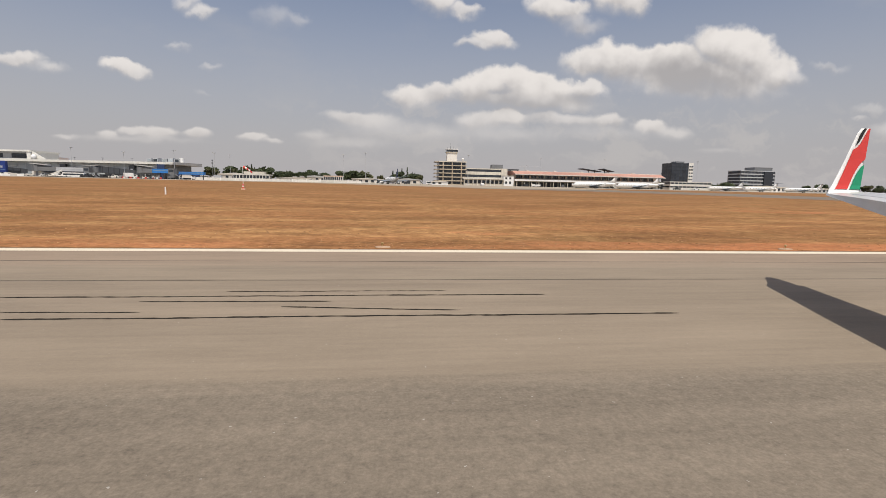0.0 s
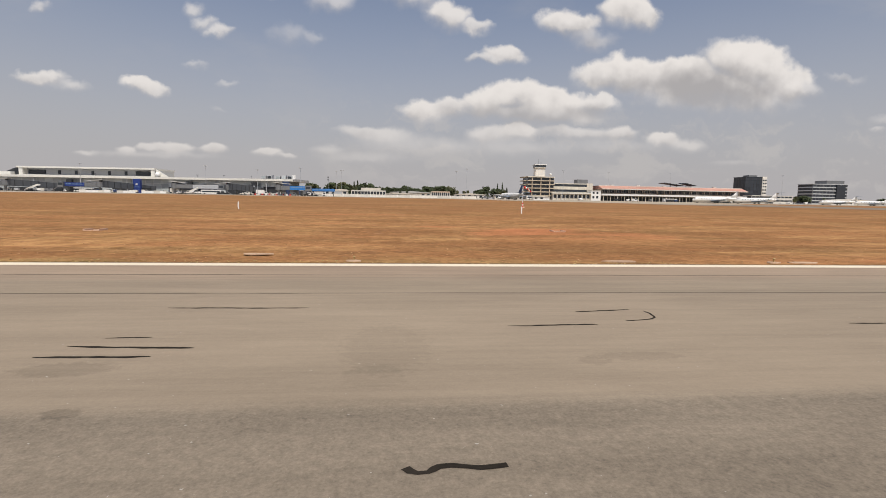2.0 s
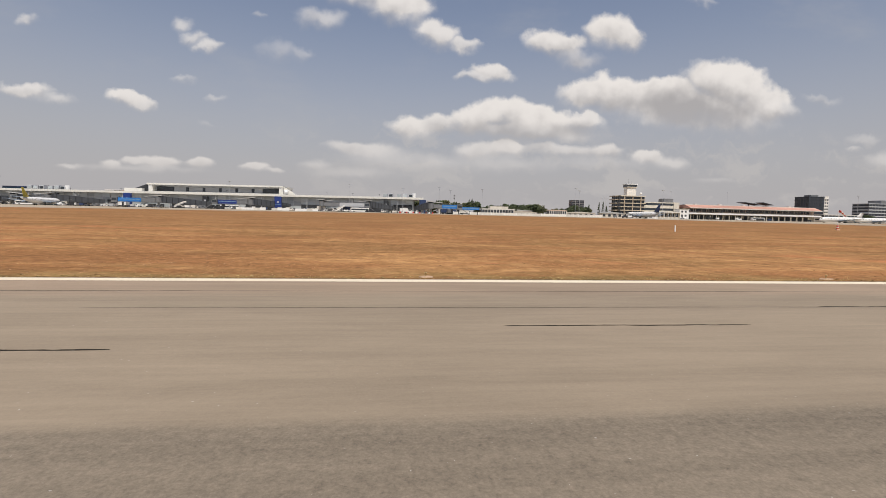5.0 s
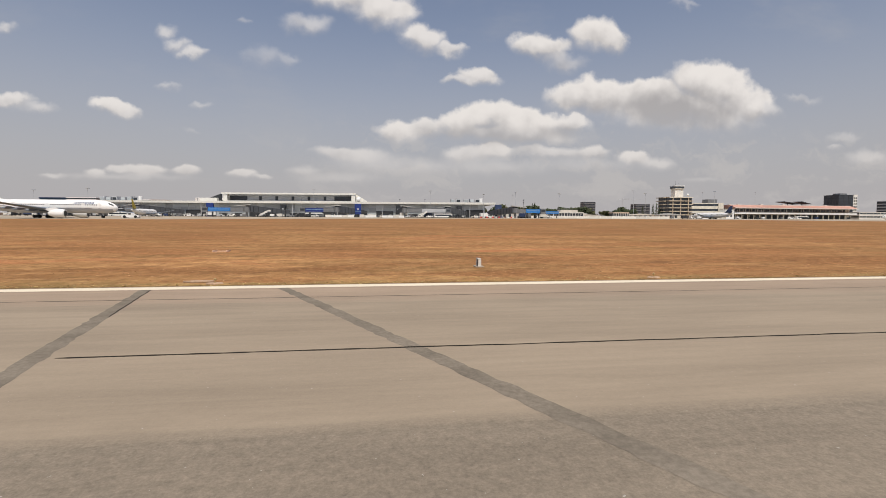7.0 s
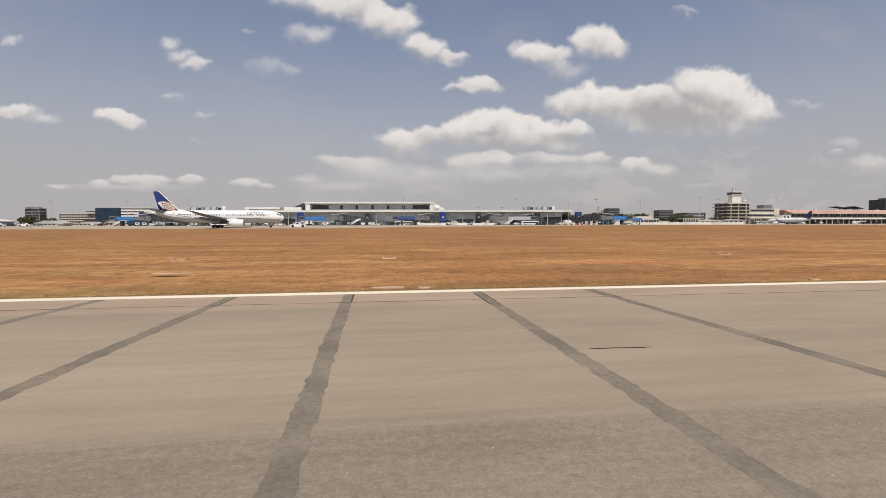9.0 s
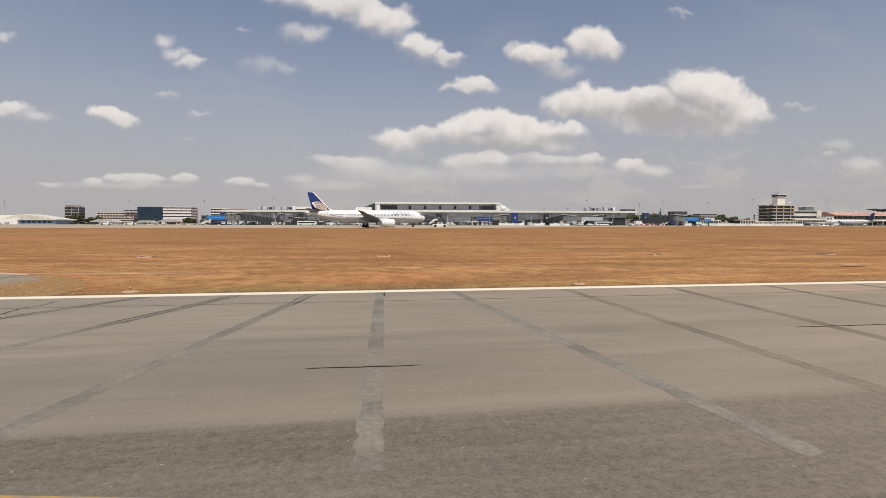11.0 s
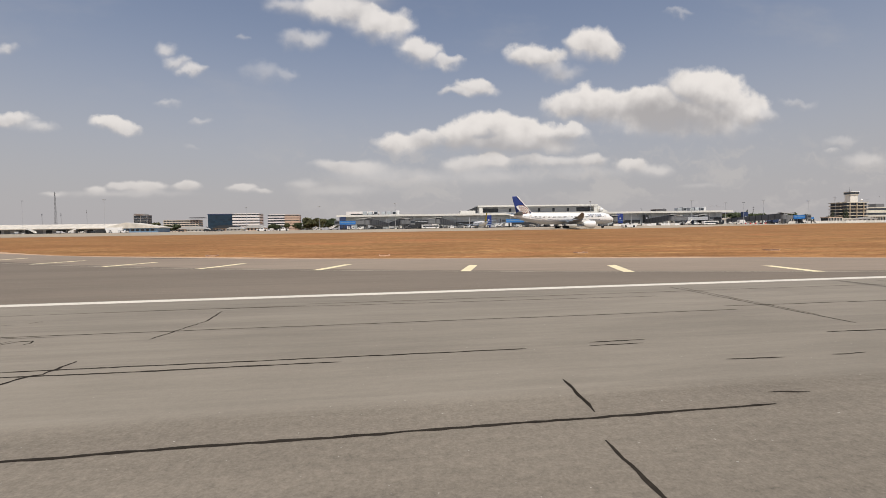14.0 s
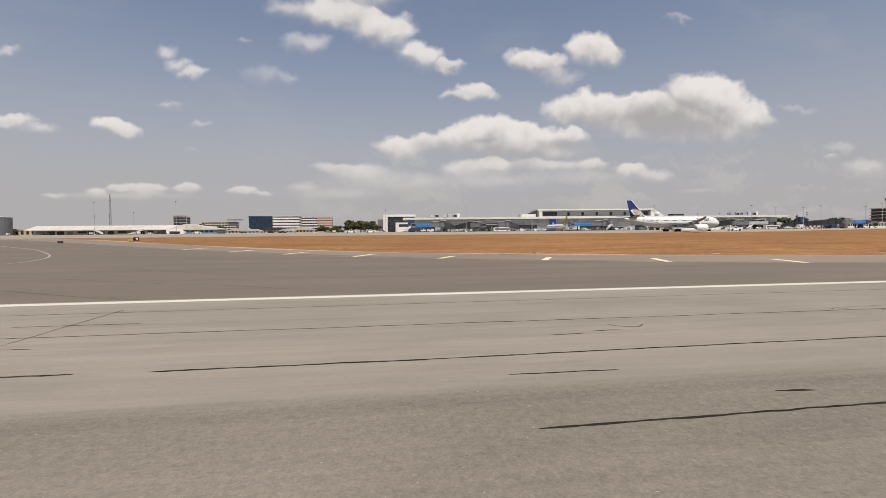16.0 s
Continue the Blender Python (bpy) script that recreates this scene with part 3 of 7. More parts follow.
def sheet(name, mat, near, far, xs, lift, label, category):
    """A surface that lies on the ground between two edges y = near(x) and y = far(x)."""
    bm = bmesh.new()
    cols = []
    for x in xs:
        lo, hi = near(x), far(x)
        ys = [min(max(c, lo), hi) for c in CUTS]
        cols.append([bm.verts.new((x, y, gz(y) + lift)) for y in ys])
    for a, b in zip(cols, cols[1:]):
        for i in range(len(CUTS) - 1):
            if abs(a[i].co.y - a[i + 1].co.y) + abs(b[i].co.y - b[i + 1].co.y) > 1e-4:
                bm.faces.new((a[i], b[i], b[i + 1], a[i + 1]))
    bmesh.ops.remove_doubles(bm, verts=bm.verts, dist=1e-4)
    bmesh.ops.recalc_face_normals(bm, faces=bm.faces)
    return tagged(part(name, bm, M[mat]), label, category, kind="structure")


def edge_of(points):
    xs, ys = [p[0] for p in points], [p[1] for p in points]
    return lambda x: float(np.interp(x, xs, ys))


spread = [-4800, -2400, -1300] + list(range(-900, 601, 50)) + [1300, 2400, 4800]
ground = sheet("ground", "soil", lambda x: -4800, lambda x: 4800, spread, -0.05, "flat airfield of sun-dried brown grass over red laterite soil", "ground")
runway = tagged(boxpart("runway", "asphalt", None, -1400, 900, -33, 28.0, -0.4, 0.0), "worn grey-brown asphalt runway with tar-sealed cracks", "runway", kind="structure")
EXIT_EDGE = edge_of(((-900, 212.7), (-652, 198.4), (-624, 174.6), (-603, 153), (-584, 136), (-566, 118.5), (-551, 106), (-530, 92), (-512, 83.3), (-482, 69.5), (-466, 64.5), (-441, 55.1), (-431, 52.4), (-415, 43.3), (-413.6, 42.8)))
taxiway = sheet("taxiway", "taxiway", lambda x: 28.0, EXIT_EDGE, [-900, -800, -720, -652, -624, -603, -584, -566, -551, -530, -512, -497, -482, -466, -453, -441, -431, -423, -415, -413.6], -0.008,
                "grey asphalt taxiway that curves off the runway", "taxiway")
apron = sheet("apron", "concrete", edge_of(((-1300, 203), (-340, 203), (-260, 238), (-185, 280), (-50, 280), (10, 222), (60, 203), (110, 203))), lambda x: 640, [-1300, -1000, -800, -600, -400, -340, -300, -260, -220, -185, -120, -50, -20, 10, 35, 60, 110], -0.02, "pale concrete apron before the terminals", "apron")
apron_east = sheet("apron_east", "concrete", lambda x: 285, lambda x: 640, [110, 200, 400, 600], -0.02, "pale concrete apron before the old terminal", "apron")
CONNECT_NEAR = edge_of(((30, 203), (77, 196), (118, 178), (149, 152), (260, 60), (300, 28.4)))
CONNECT_FAR = edge_of(((30, 204), (100, 222), (150, 205), (212, 160), (290, 95), (300, 88)))
broken = sheet("broken_edge", "crumbled", lambda x: 28.05, edge_of(((-413.7, 42.6), (-411, 42.0), (-409, 40.5), (-407, 38), (-405, 35), (-403, 31))), [-413.7, -412, -411, -410, -409, -408, -407, -406, -405, -404, -403], -0.03, "broken grey asphalt crumbling into the grass", "taxiway")
SHOULDER = edge_of(((-900, 206), (-652, 184), (-574.5, 113.5), (-523, 74.2), (-495.7, 57), (-468.2, 44.2), (-441.9, 33.4), (-428, 29.6), (-413, 28.45)))
shoulder = sheet("taxiway_shoulder", "shoulder", SHOULDER, EXIT_EDGE, [-900, -800, -720] + list(range(-652, -417, 7)) + [-413.6], -0.004, "paler dusty asphalt shoulder of the taxiway", "taxiway")
sheet("dusty_border", "dust", lambda x: EXIT_EDGE(x) - 0.6, lambda x: EXIT_EDGE(x) + 2.2 + 1.2 * math.sin(x * 0.11), [-900, -800, -720] + list(range(-652, -417, 7)) + [-413.6], -0.03,
               "pinkish-brown dust along the taxiway's broken edge", "ground")
sheet("taxiway_connector", "taxiway", CONNECT_NEAR, CONNECT_FAR, [30, 77, 100, 118, 149, 180, 212, 235, 260, 290, 300], -0.012, "grey asphalt taxiway crossing the dry grass", "taxiway")


# ---- painted lines ----
def ribbon(bm, points, width, z=0.004, flare=None, seed=0, ground_z=False):
    """A flat, slightly ragged strip along a line of points."""
    rnd = random.Random(seed)
    left, right = [], []
    for i, (x, y) in enumerate(points):
        a, b = points[max(i - 1, 0)], points[min(i + 1, len(points) - 1)]
        d = math.hypot(b[0] - a[0], b[1] - a[1]) or 1.0
        nx, ny = -(b[1] - a[1]) / d, (b[0] - a[0]) / d
        w = width * (flare(i / max(1, len(points) - 1), rnd) if flare else 1.0) / 2
        h = z + (gz(y) if ground_z else 0.0)
        left.append(bm.verts.new((x + nx * w, y + ny * w, h)))
        right.append(bm.verts.new((x - nx * w, y - ny * w, h)))
    for i in range(len(points) - 1):
        bm.faces.new((left[i], left[i + 1], right[i + 1], right[i]))


bm = bmesh.new()
box(bm, -420, 900, 26.85, 27.75, -0.02, 0.006)
tagged(part("edge_line", bm, M["line"]), "broad cream-white line painted along the runway edge", "road marking", kind="structure")
bm = bmesh.new()
box(bm, -1400, -420, 26.85, 27.7, -0.02, 0.006)
tagged(part("edge_line_west", bm, M["line_far"]), "greyer white runway edge line past the taxiway exit", "road marking", kind="structure")

bm = bmesh.new()
curve = edge_of(((-640, 176), (-600, 136), (-574.5, 112), (-562, 101.5), (-549.5, 91.5), (-536.5, 82), (-523, 72.9), (-509.4, 64), (-495.7, 55.8), (-482.3, 49.2), (-468.2, 43.1), (-455.1, 37.4), (-441.9, 32.3), (-428, 28.5), (-415, 25.5)))
ribbon(bm, [(x, curve(x)) for x in range(-640, -427, 4)], 0.2, 0.006, ground_z=True)
tagged(part("exit_edge_line", bm, M["exitline"]), "thin pale edge line along the taxiway curve", "road marking", kind="structure")
bm = bmesh.new()
ribbon(bm, [(-434 + 2.5 * i, 47.9 - 0.62 * i + 0.018 * i * i) for i in range(15)], 0.45, -0.03, lambda f, r: r.uniform(0.6, 1.2), 8, ground_z=True)
tagged(part("dusty_track", bm, M["dust"]), "thin dusty track beside the taxiway", "track", kind="structure")
bm = bmesh.new()
lead = edge_of(((-446, 20.2), (-424, 14.1), (-409.5, 10.72), (-402.5, 9.14), (-393, 7.1), (-380, 4.8), (-350, 1.2), (-330, 0.2)))
ribbon(bm, [(x, lead(x)) for x in range(-446, -329, 3)], 0.2)
tagged(part("lead_off_line", bm, M["faded"]), "worn ochre taxi line that curves off the centre line", "road marking", kind="structure")
bm = bmesh.new()
bend = [(-640, 150.0), (-618, 129.6), (-606.6, 118.2), (-594.1, 101.2), (-589.0, 92.0), (-586.4, 84.5), (-586.2, 77.5), (-590.0, 68.0), (-600, 56.0), (-640, 36.0)]
for _ in range(3):
    bend = [bend[0]] + [(0.75 * a[0] + 0.25 * b[0], 0.75 * a[1] + 0.25 * b[1]) if h == 0 else (0.25 * a[0] + 0.75 * b[0], 0.25 * a[1] + 0.75 * b[1]) for a, b in zip(bend, bend[1:]) for h in (0, 1)] + [bend[-1]]
ribbon(bm, bend, 0.3, 0.012, ground_z=True)
tagged(part("taxi_guide_line", bm, M["exitline"]), "thin worn guide line on the far taxiway", "road marking", kind="structure")
for way in (((-563.5, 48.8), (-552.7, 41.6), (-544.5, 37.3), (-537.5, 31.5)), ((-572, 45.5), (-559.6, 37.0), (-551.8, 31.3), (-546.4, 28.2)), ((-565.0, 63.5), (-548.0, 50.0), (-538.8, 42.3))):
    bm = bmesh.new()
    line = [(a[0] + (b[0] - a[0]) * i / 30, a[1] + (b[1] - a[1]) * i / 30) for a, b in zip(way, way[1:]) for i in range(30)]
    ribbon(bm, line, 0.09, 0.004, lambda f, r: min(1.0, 0.3 + 8 * (1 - f)) * r.uniform(0.6, 1.25), 5, ground_z=True)
    part("tar_seam", bm, M["joint"], taxiway)

BARS = ((-415.5, 28.6, -414.9, 34.8), (-428.3, 28.8, -426.9, 36.6), (-441.9, 32.3, -439.6, 40.2), (-455.1, 37.4, -452.5, 45.6), (-468.2, 43.1, -465.8, 50.9), (-482.3, 49.2, -479.5, 57.3), (-495.7, 55.8, -492.9, 64.0),
        (-509.4, 64.0, -506.1, 71.0), (-523.1, 72.9, -519.7, 79.7), (-536.5, 82.0, -533.0, 88.5), (-549.5, 91.5, -546.0, 98.0), (-562.0, 101.5, -558.5, 107.5), (-574.5, 112.0, -571.0, 118.0))
for k, (x0, y0, x1, y1) in enumerate(BARS):
    bm = bmesh.new()
    n = 6
    ribbon(bm, [(x0 + (x1 - x0) * i / n, y0 + (y1 - y0) * i / n) for i in range(n + 1)], 0.95, 0.006, ground_z=True)
    tagged(part("shoulder_bar", bm, M["yellow"]), "pale yellow bar painted on the taxiway shoulder", "road marking", group="shoulder bars", kind="structure")


# ---- seams, joints and repair strips in the runway ----
def seam(x0, y0, x1, y1, width, mat="tar", wiggle=0.022, name="tar_seam"):
    """A poured seam that wanders about its line and swells here and there."""
    rnd = random.Random(int(x0 * 31 + y0 * 17))
    length = math.hypot(x1 - x0, y1 - y0)
    n = max(4, min(160, int(length / 0.22)))
    nx, ny = -(y1 - y0) / length, (x1 - x0) / length
    points, drift = [], 0.0
    for i in range(n + 1):
        f = i / n
        drift = 0.75 * drift + rnd.uniform(-wiggle, wiggle)
        fade = min(1.0, 6 * f, 6 * (1 - f))
        points.append((x0 + (x1 - x0) * f + nx * drift * fade, y0 + (y1 - y0) * f + ny * drift * fade))
    bm = bmesh.new()
    across = abs(y1 - y0) > abs(x1 - x0)
    ribbon(bm, points, (0.75 if across else 1.4) * width, 0.005, lambda f, r: min(1.0, 0.3 + 2.5 * f * length, 0.3 + 2.5 * (1 - f) * length) * r.uniform(0.6, 1.25), int(x0 * 7))
    return part(name, bm, M[mat], runway)


SEAMS_1 = ((-9.7, 13.56, 9.0, 13.4, .09), (-11.5, 16.13, 5.7, 16.07, .09), (-5.1, 16.84, 2.3, 16.75, .07), (-7.2, 15.45, -1.5, 15.3, .08), (-2.9, 14.65, 2.4, 14.03, .08), (-10.2, 14.3, -6.6, 14.16, .07),
           (-22.2, 8.97, -17.9, 9.27, .075), (-17.9, 9.27, -17.45, 9.09, .06), (-25.8, 8.96, -23.0, 9.0, .07), (-29.4, 13.64, -9.8, 13.5, .09), (-48.5, 21.2, -48.0, 26.6, .07),
           (-43.5, 16.36, -40.5, 16.25, .07), (-63.3, 14.0, -57.0, 13.87, .09), (-55.7, 14.96, -54.3, 15.06, .08), (-54.2, 16.26, -51.9, 16.46, .07), (-53.0, 15.71, -51.3, 16.0, .07))
SEAMS_2 = ((-85.3, 12.56, -82.3, 12.29, .09), (-85.5, 11.72, -83.0, 11.68, .09), (-84.8, 16.7, -80.3, 16.6, .08), (-84.8, 13.21, -83.7, 13.26, .06), (-74.2, 14.06, -71.4, 14.16, .08),
           (-71.5, 15.8, -69.5, 16.08, .07), (-104.9, 16.9, -96.7, 16.74, .09), (-124.1, 17.05, -121.7, 16.96, .09), (-120.4, 17.0, -117.5, 16.98, .09), (-118.0, 6.81, -117.2, 6.65, .07),
           (-128.2, 22.6, -117.2, 22.4, .09), (-142.2, 16.95, -136.3, 16.83, .07), (-134.5, 16.85, -131.6, 16.75, .08), (-130.5, 16.89, -128.1, 16.81, .07), (-129.2, 15.2, -126.5, 15.23, .08), (-148.3, 13.5, -141.6, 13.5, .16))
SEAMS_3 = ((-164.8, 17.02, -159.8, 16.94, .07), (-170.0, 19.5, -153.7, 19.33, .07), (-185, 16.2, -176, 16.1, .08), (-203, 13.9, -196, 13.8, .09), (-265.8, 14.1, -205.0, 13.6, .085), (-289.7, 12.2, -284.2, 12.07, .07),
           (-296.8, 9.92, -294.7, 9.83, .07), (-310.3, 8.74, -303.3, 8.46, .095), (-291.4, 9.95, -291.0, 9.99, .05), (-305.7, 11.05, -297.7, 10.88, .06), (-301.5, 12.73, -299.1, 12.65, .06), (-316.3, 13.69, -314.4, 13.6, .06),
           (-352, 12.1, -344, 12.0, .07), (-371, 15.2, -364, 15.1, .07), (-388, 12.4, -385, 12.3, .06), (-410, 9.3, -405.5, 9.3, .06))
SEAMS_4 = ((-430.2, 13.6, -426.2, 13.7, .05), (-445, 17.6, -429, 17.0, .05), (-446.9, 13.32, -442.4, 13.14, .07), (-449.7, 10.8, -447.8, 10.6, .09), (-458.9, 16.0, -458.5, 25.5, .08), (-461.0, 18.8, -440.4, 18.16, .06), (-444.6, 25.9, -444.5, 22.4, .09), (-444.4, 6.6, -444.5, 3.2, .14),
           (-459.0, 26.0, -459.1, 14.3, .11), (-459.2, 13.2, -459.0, 8.9, .13), (-459.3, 8.9, -459.2, 8.0, .10), (-461.5, 13.2, -459.0, 13.1, .07), (-461.1, 10.58, -458.0, 10.6, .08), (-460.8, 7.95, -459.3, 8.02, .07), (-459.0, 7.1, -459.2, 3.0, .13),
           (-469.9, 13.38, -468.0, 13.4, .07), (-467.2, 10.77, -465.5, 10.65, .07), (-464.0, 10.65, -462.9, 10.66, .06), (-468.2, 8.2, -467.3, 8.06, .07))
SEAMS_5 = ((-486.4, 7.5, -468.6, 7.55, .075), (-472.2, 9.9, -472.4, 7.8, .11), (-472.8, 6.55, -472.9, 3.0, .12), (-486.6, 13.3, -472.1, 13.0, .07), (-504.0, 18.55, -461.0, 17.87, .05), (-487.4, 23.7, -461.8, 22.5, .05), (-470.1, 12.97, -468.3, 12.97, .06),
           (-500.9, 13.1, -490.6, 12.89, .07), (-496.4, 15.7, -493.9, 15.6, .06), (-488.6, 12.75, -477.6, 12.59, .07),
           (-530.4, 6.75, -502.4, 7.12, .065), (-539.4, 12.14, -531.1, 12.12, .085), (-531.1, 12.12, -497.3, 12.6, .07))
SEAMS_6 = ((-430.4, 24.0, -430.4, 21.6, .10), (-444.0, 18.6, -429.0, 18.1, .05), (-436.0, 16.5, -429.5, 15.5, .05), (-432.8, 13.24, -432.0, 13.23, .08), (-546, 17.7, -496.5, 17.2, .05), (-524.4, 7.93, -523.5, 7.8, .08), (-525.5, 15.06, -524.3, 15.05, .06), (-545.8, 16.4, -545.6, 24.3, .07), (-547.9, 20.1, -543.0, 20.05, .05), (-545.4, 15.75, -544.4, 15.66, .05), (-543.6, 12.33, -541.3, 12.26, .09), (-527.2, 14.65, -525.9, 14.71, .06), (-565, 12.5, -544.5, 12.35, .07), (-575, 17.9, -546, 17.7, .05),
           (-560, 6.9, -545, 6.9, .08), (-530, 10.2, -527, 10.15, .06))
for row in SEAMS_1 + SEAMS_2 + SEAMS_3 + SEAMS_4 + SEAMS_5 + SEAMS_6:
    seam(*row)

# jagged cracks
def crack(points, width, rough=0.07, seed=1):
    """A sealed crack that runs jaggedly through a few points."""
    rnd = random.Random(seed)
    line = []
    for (xa, ya), (xb, yb) in zip(points, points[1:]):
        n = max(2, int(math.hypot(xb - xa, yb - ya) / 0.14))
        for i in range(n):
            f = i / n
            line.append((xa + (xb - xa) * f + rnd.uniform(-rough, rough), ya + (yb - ya) * f + rnd.uniform(-rough, rough)))
    line.append(points[-1])
    bm = bmesh.new()
    ribbon(bm, line, width, 0.0055, lambda f, r: min(1.0, 0.35 + 9 * f, 0.35 + 9 * (1 - f)) * r.uniform(0.6, 1.3), seed)
    return part("tar_crack", bm, M["tar"], runway)


crack([(-17.72, 7.01), (-17.5, 6.95), (-17.36, 6.82), (-16.67, 6.78), (-16.33, 6.64), (-15.13, 6.62), (-13.7, 6.62), (-12.1, 6.64), (-10.8, 6.7)], 0.075, 0.012, 11)
crack([(-17.72, 6.75), (-17.31, 6.84)], 0.05, 0.01, 12)
crack([(-70.34, 14.56), (-69.91, 14.61), (-69.43, 14.74), (-69.18, 14.96), (-69.06, 15.5), (-69.1, 15.85)], 0.085, 0.012, 18)
crack([(-297.5, 8.86), (-294.6, 8.73), (-292.8, 8.66), (-290.68, 8.62)], 0.075, 0.01, 19)
crack([(-401.43, 25.9), (-401.3, 24.6), (-401.65, 23.6), (-401.4, 22.2), (-401.6, 20.5)], 0.08, 0.05, 13)
crack([(-415.7, 25.9), (-415.9, 24.0), (-415.8, 22.3)], 0.07, 0.05, 14)
crack([(-418.1, 16.6), (-417.1, 16.1), (-416.2, 14.8), (-415.7, 13.4)], 0.045, 0.03, 17)
crack([(-444.52, 19.3), (-444.51, 17.4), (-444.58, 15.0), (-444.67, 13.15), (-444.92, 12.56), (-444.71, 12.15), (-444.67, 11.3), (-444.59, 10.1)], 0.1, 0.035, 15)
crack([(-430.24, 13.72), (-430.12, 13.16), (-430.38, 12.33), (-430.13, 11.74), (-430.38, 10.35), (-430.36, 8.87)], 0.1, 0.03, 16)
crack([(-485.19, 14.2), (-485.33, 12.9), (-485.6, 12.7), (-486.35, 10.3), (-486.6, 9.0), (-487.06, 7.8), (-487.0, 7.4), (-487.15, 6.95)], 0.11, 0.03, 1)
crack([(-483.67, 22.6), (-483.53, 20.3), (-484.38, 16.9)], 0.07, 0.04, 2)
crack([(-497.7, 21.5), (-496.8, 22.2), (-497.3, 22.6), (-496.5, 23.3)], 0.04, 0.04, 3)
# crazed, tarred cracking between two long seams
crack([(-500.0, 14.75), (-499.26, 15.58), (-498.72, 16.71), (-498.48, 18.0), (-497.86, 18.9), (-497.2, 20.6)], 0.06, 0.03, 4)
crack([(-503.3, 16.8), (-503.3, 17.3), (-503.0, 17.5), (-502.6, 17.1), (-502.9, 16.8)], 0.05, 0.02, 5)
crack([(-502.4, 17.95), (-501.95, 17.66), (-501.6, 17.1), (-501.5, 16.8)], 0.05, 0.02, 6)
crack([(-501.1, 17.3), (-500.6, 17.1), (-500.4, 17.6), (-500.4, 18.0)], 0.055, 0.02, 7)
crack([(-500.6, 17.0), (-500.1, 16.8), (-499.8, 16.95), (-499.8, 17.7), (-499.55, 17.8), (-499.8, 17.3)], 0.05, 0.02, 20)
crack([(-498.3, 17.75), (-497.85, 17.4), (-497.8, 17.65)], 0.05, 0.02, 21)
crack([(-498.25, 17.95), (-497.3, 17.95), (-496.4, 17.55)], 0.05, 0.02, 22)
crack([(-496.2, 17.0), (-495.7, 16.8), (-495.1, 16.4), (-494.6, 16.85), (-494.3, 17.2), (-494.45, 17.55), (-495.0, 17.75), (-495.15, 17.1), (-495.1, 16.6)], 0.05, 0.02, 23)
crack([(-494.7, 17.2), (-494.3, 17.4), (-493.8, 16.7), (-493.3, 16.5), (-493.0, 16.85), (-492.75, 17.3), (-492.35, 17.3), (-492.15, 16.85), (-492.3, 16.5)], 0.055, 0.02, 24)
crack([(-491.9, 16.6), (-491.2, 16.95), (-490.4, 17.0), (-489.75, 16.5), (-489.4, 16.9), (-489.1, 17.6)], 0.05, 0.02, 25)
crack([(-489.8, 16.3), (-489.4, 16.7), (-488.8, 17.45), (-488.35, 17.45), (-488.2, 17.1), (-488.35, 16.85)], 0.055, 0.02, 26)
crack([(-493.2, 20.8), (-492.1, 21.0), (-491.2, 21.0)], 0.04, 0.02, 27)
crack([(-490.85, 21.2), (-490.65, 21.65), (-490.45, 21.45)], 0.05, 0.02, 28)
crack([(-496.5, 11.3), (-496.15, 11.75)], 0.05, 0.02, 29)
crack([(-496.3, 13.05), (-496.1, 13.4), (-495.9, 13.8)], 0.045, 0.02, 30)
crack([(-524.3, 16.1), (-523.9, 15.6), (-523.3, 15.5), (-522.9, 15.9)], 0.05, 0.03, 8)
# the same further on, where nothing shows its course closely: wandering loops
crazed = random.Random(5)
for k in range(6):
    x, y, turn = -512 + 1.4 * k + crazed.uniform(-0.4, 0.4), 17.2 + crazed.uniform(-0.3, 0.3), crazed.uniform(-0.6, 0.6)
    way = [(x, y)]
    for i in range(9):
        turn += crazed.uniform(-0.9, 0.9)
        x, y = x + 0.24 * math.cos(turn), y + 0.24 * math.sin(turn) + 0.25 * (17.2 - y)
        way.append((x, y))
    crack(way, 0.05, 0.02, 31 + k)
crack([(-512, 18.1), (-503.9, 18.35), (-496.6, 18.4), (-487.8, 18.05)], 0.045, 0.02, 200)
for k in range(28):
    x = crazed.uniform(-142.5, -135)
    seam(x, 25.6 + crazed.uniform(-0.7, 0.6), x + crazed.uniform(0.4, 1.6), 25.6 + crazed.uniform(-0.7, 0.6), 0.05, wiggle=0.12)

# long construction joints
for x0, x1, y0, y1, w in ((-130, 60, 23.85, 23.3, .07), (-240, -130, 23.4, 23.8, .07), (-345, -240, 24.0, 23.4, .08), (-480, -345, 24.1, 23.5, .08), (-600, -480, 23.2, 23.6, .07), (-130, 60, 19.4, 18.5, .07), (-200, -130, 19.5, 19.3, .06)):
    seam(x0, y0, x1, y1, w, "joint", 0.02, "joint_seam")

# a curl of spilled sealant
bm = bmesh.new()
curl = [(-77.36, 6.66), (-77.30, 6.57), (-77.2, 6.52), (-77.06, 6.53), (-76.98, 6.60), (-76.9, 6.66), (-76.72, 6.68), (-76.5, 6.63), (-76.34, 6.59), (-76.15, 6.61), (-75.95, 6.64)]
ribbon(bm, curl, 0.12, 0.006, lambda f, r: r.uniform(0.7, 1.2), 2)
part("tar_curl", bm, M["tar"], runway)

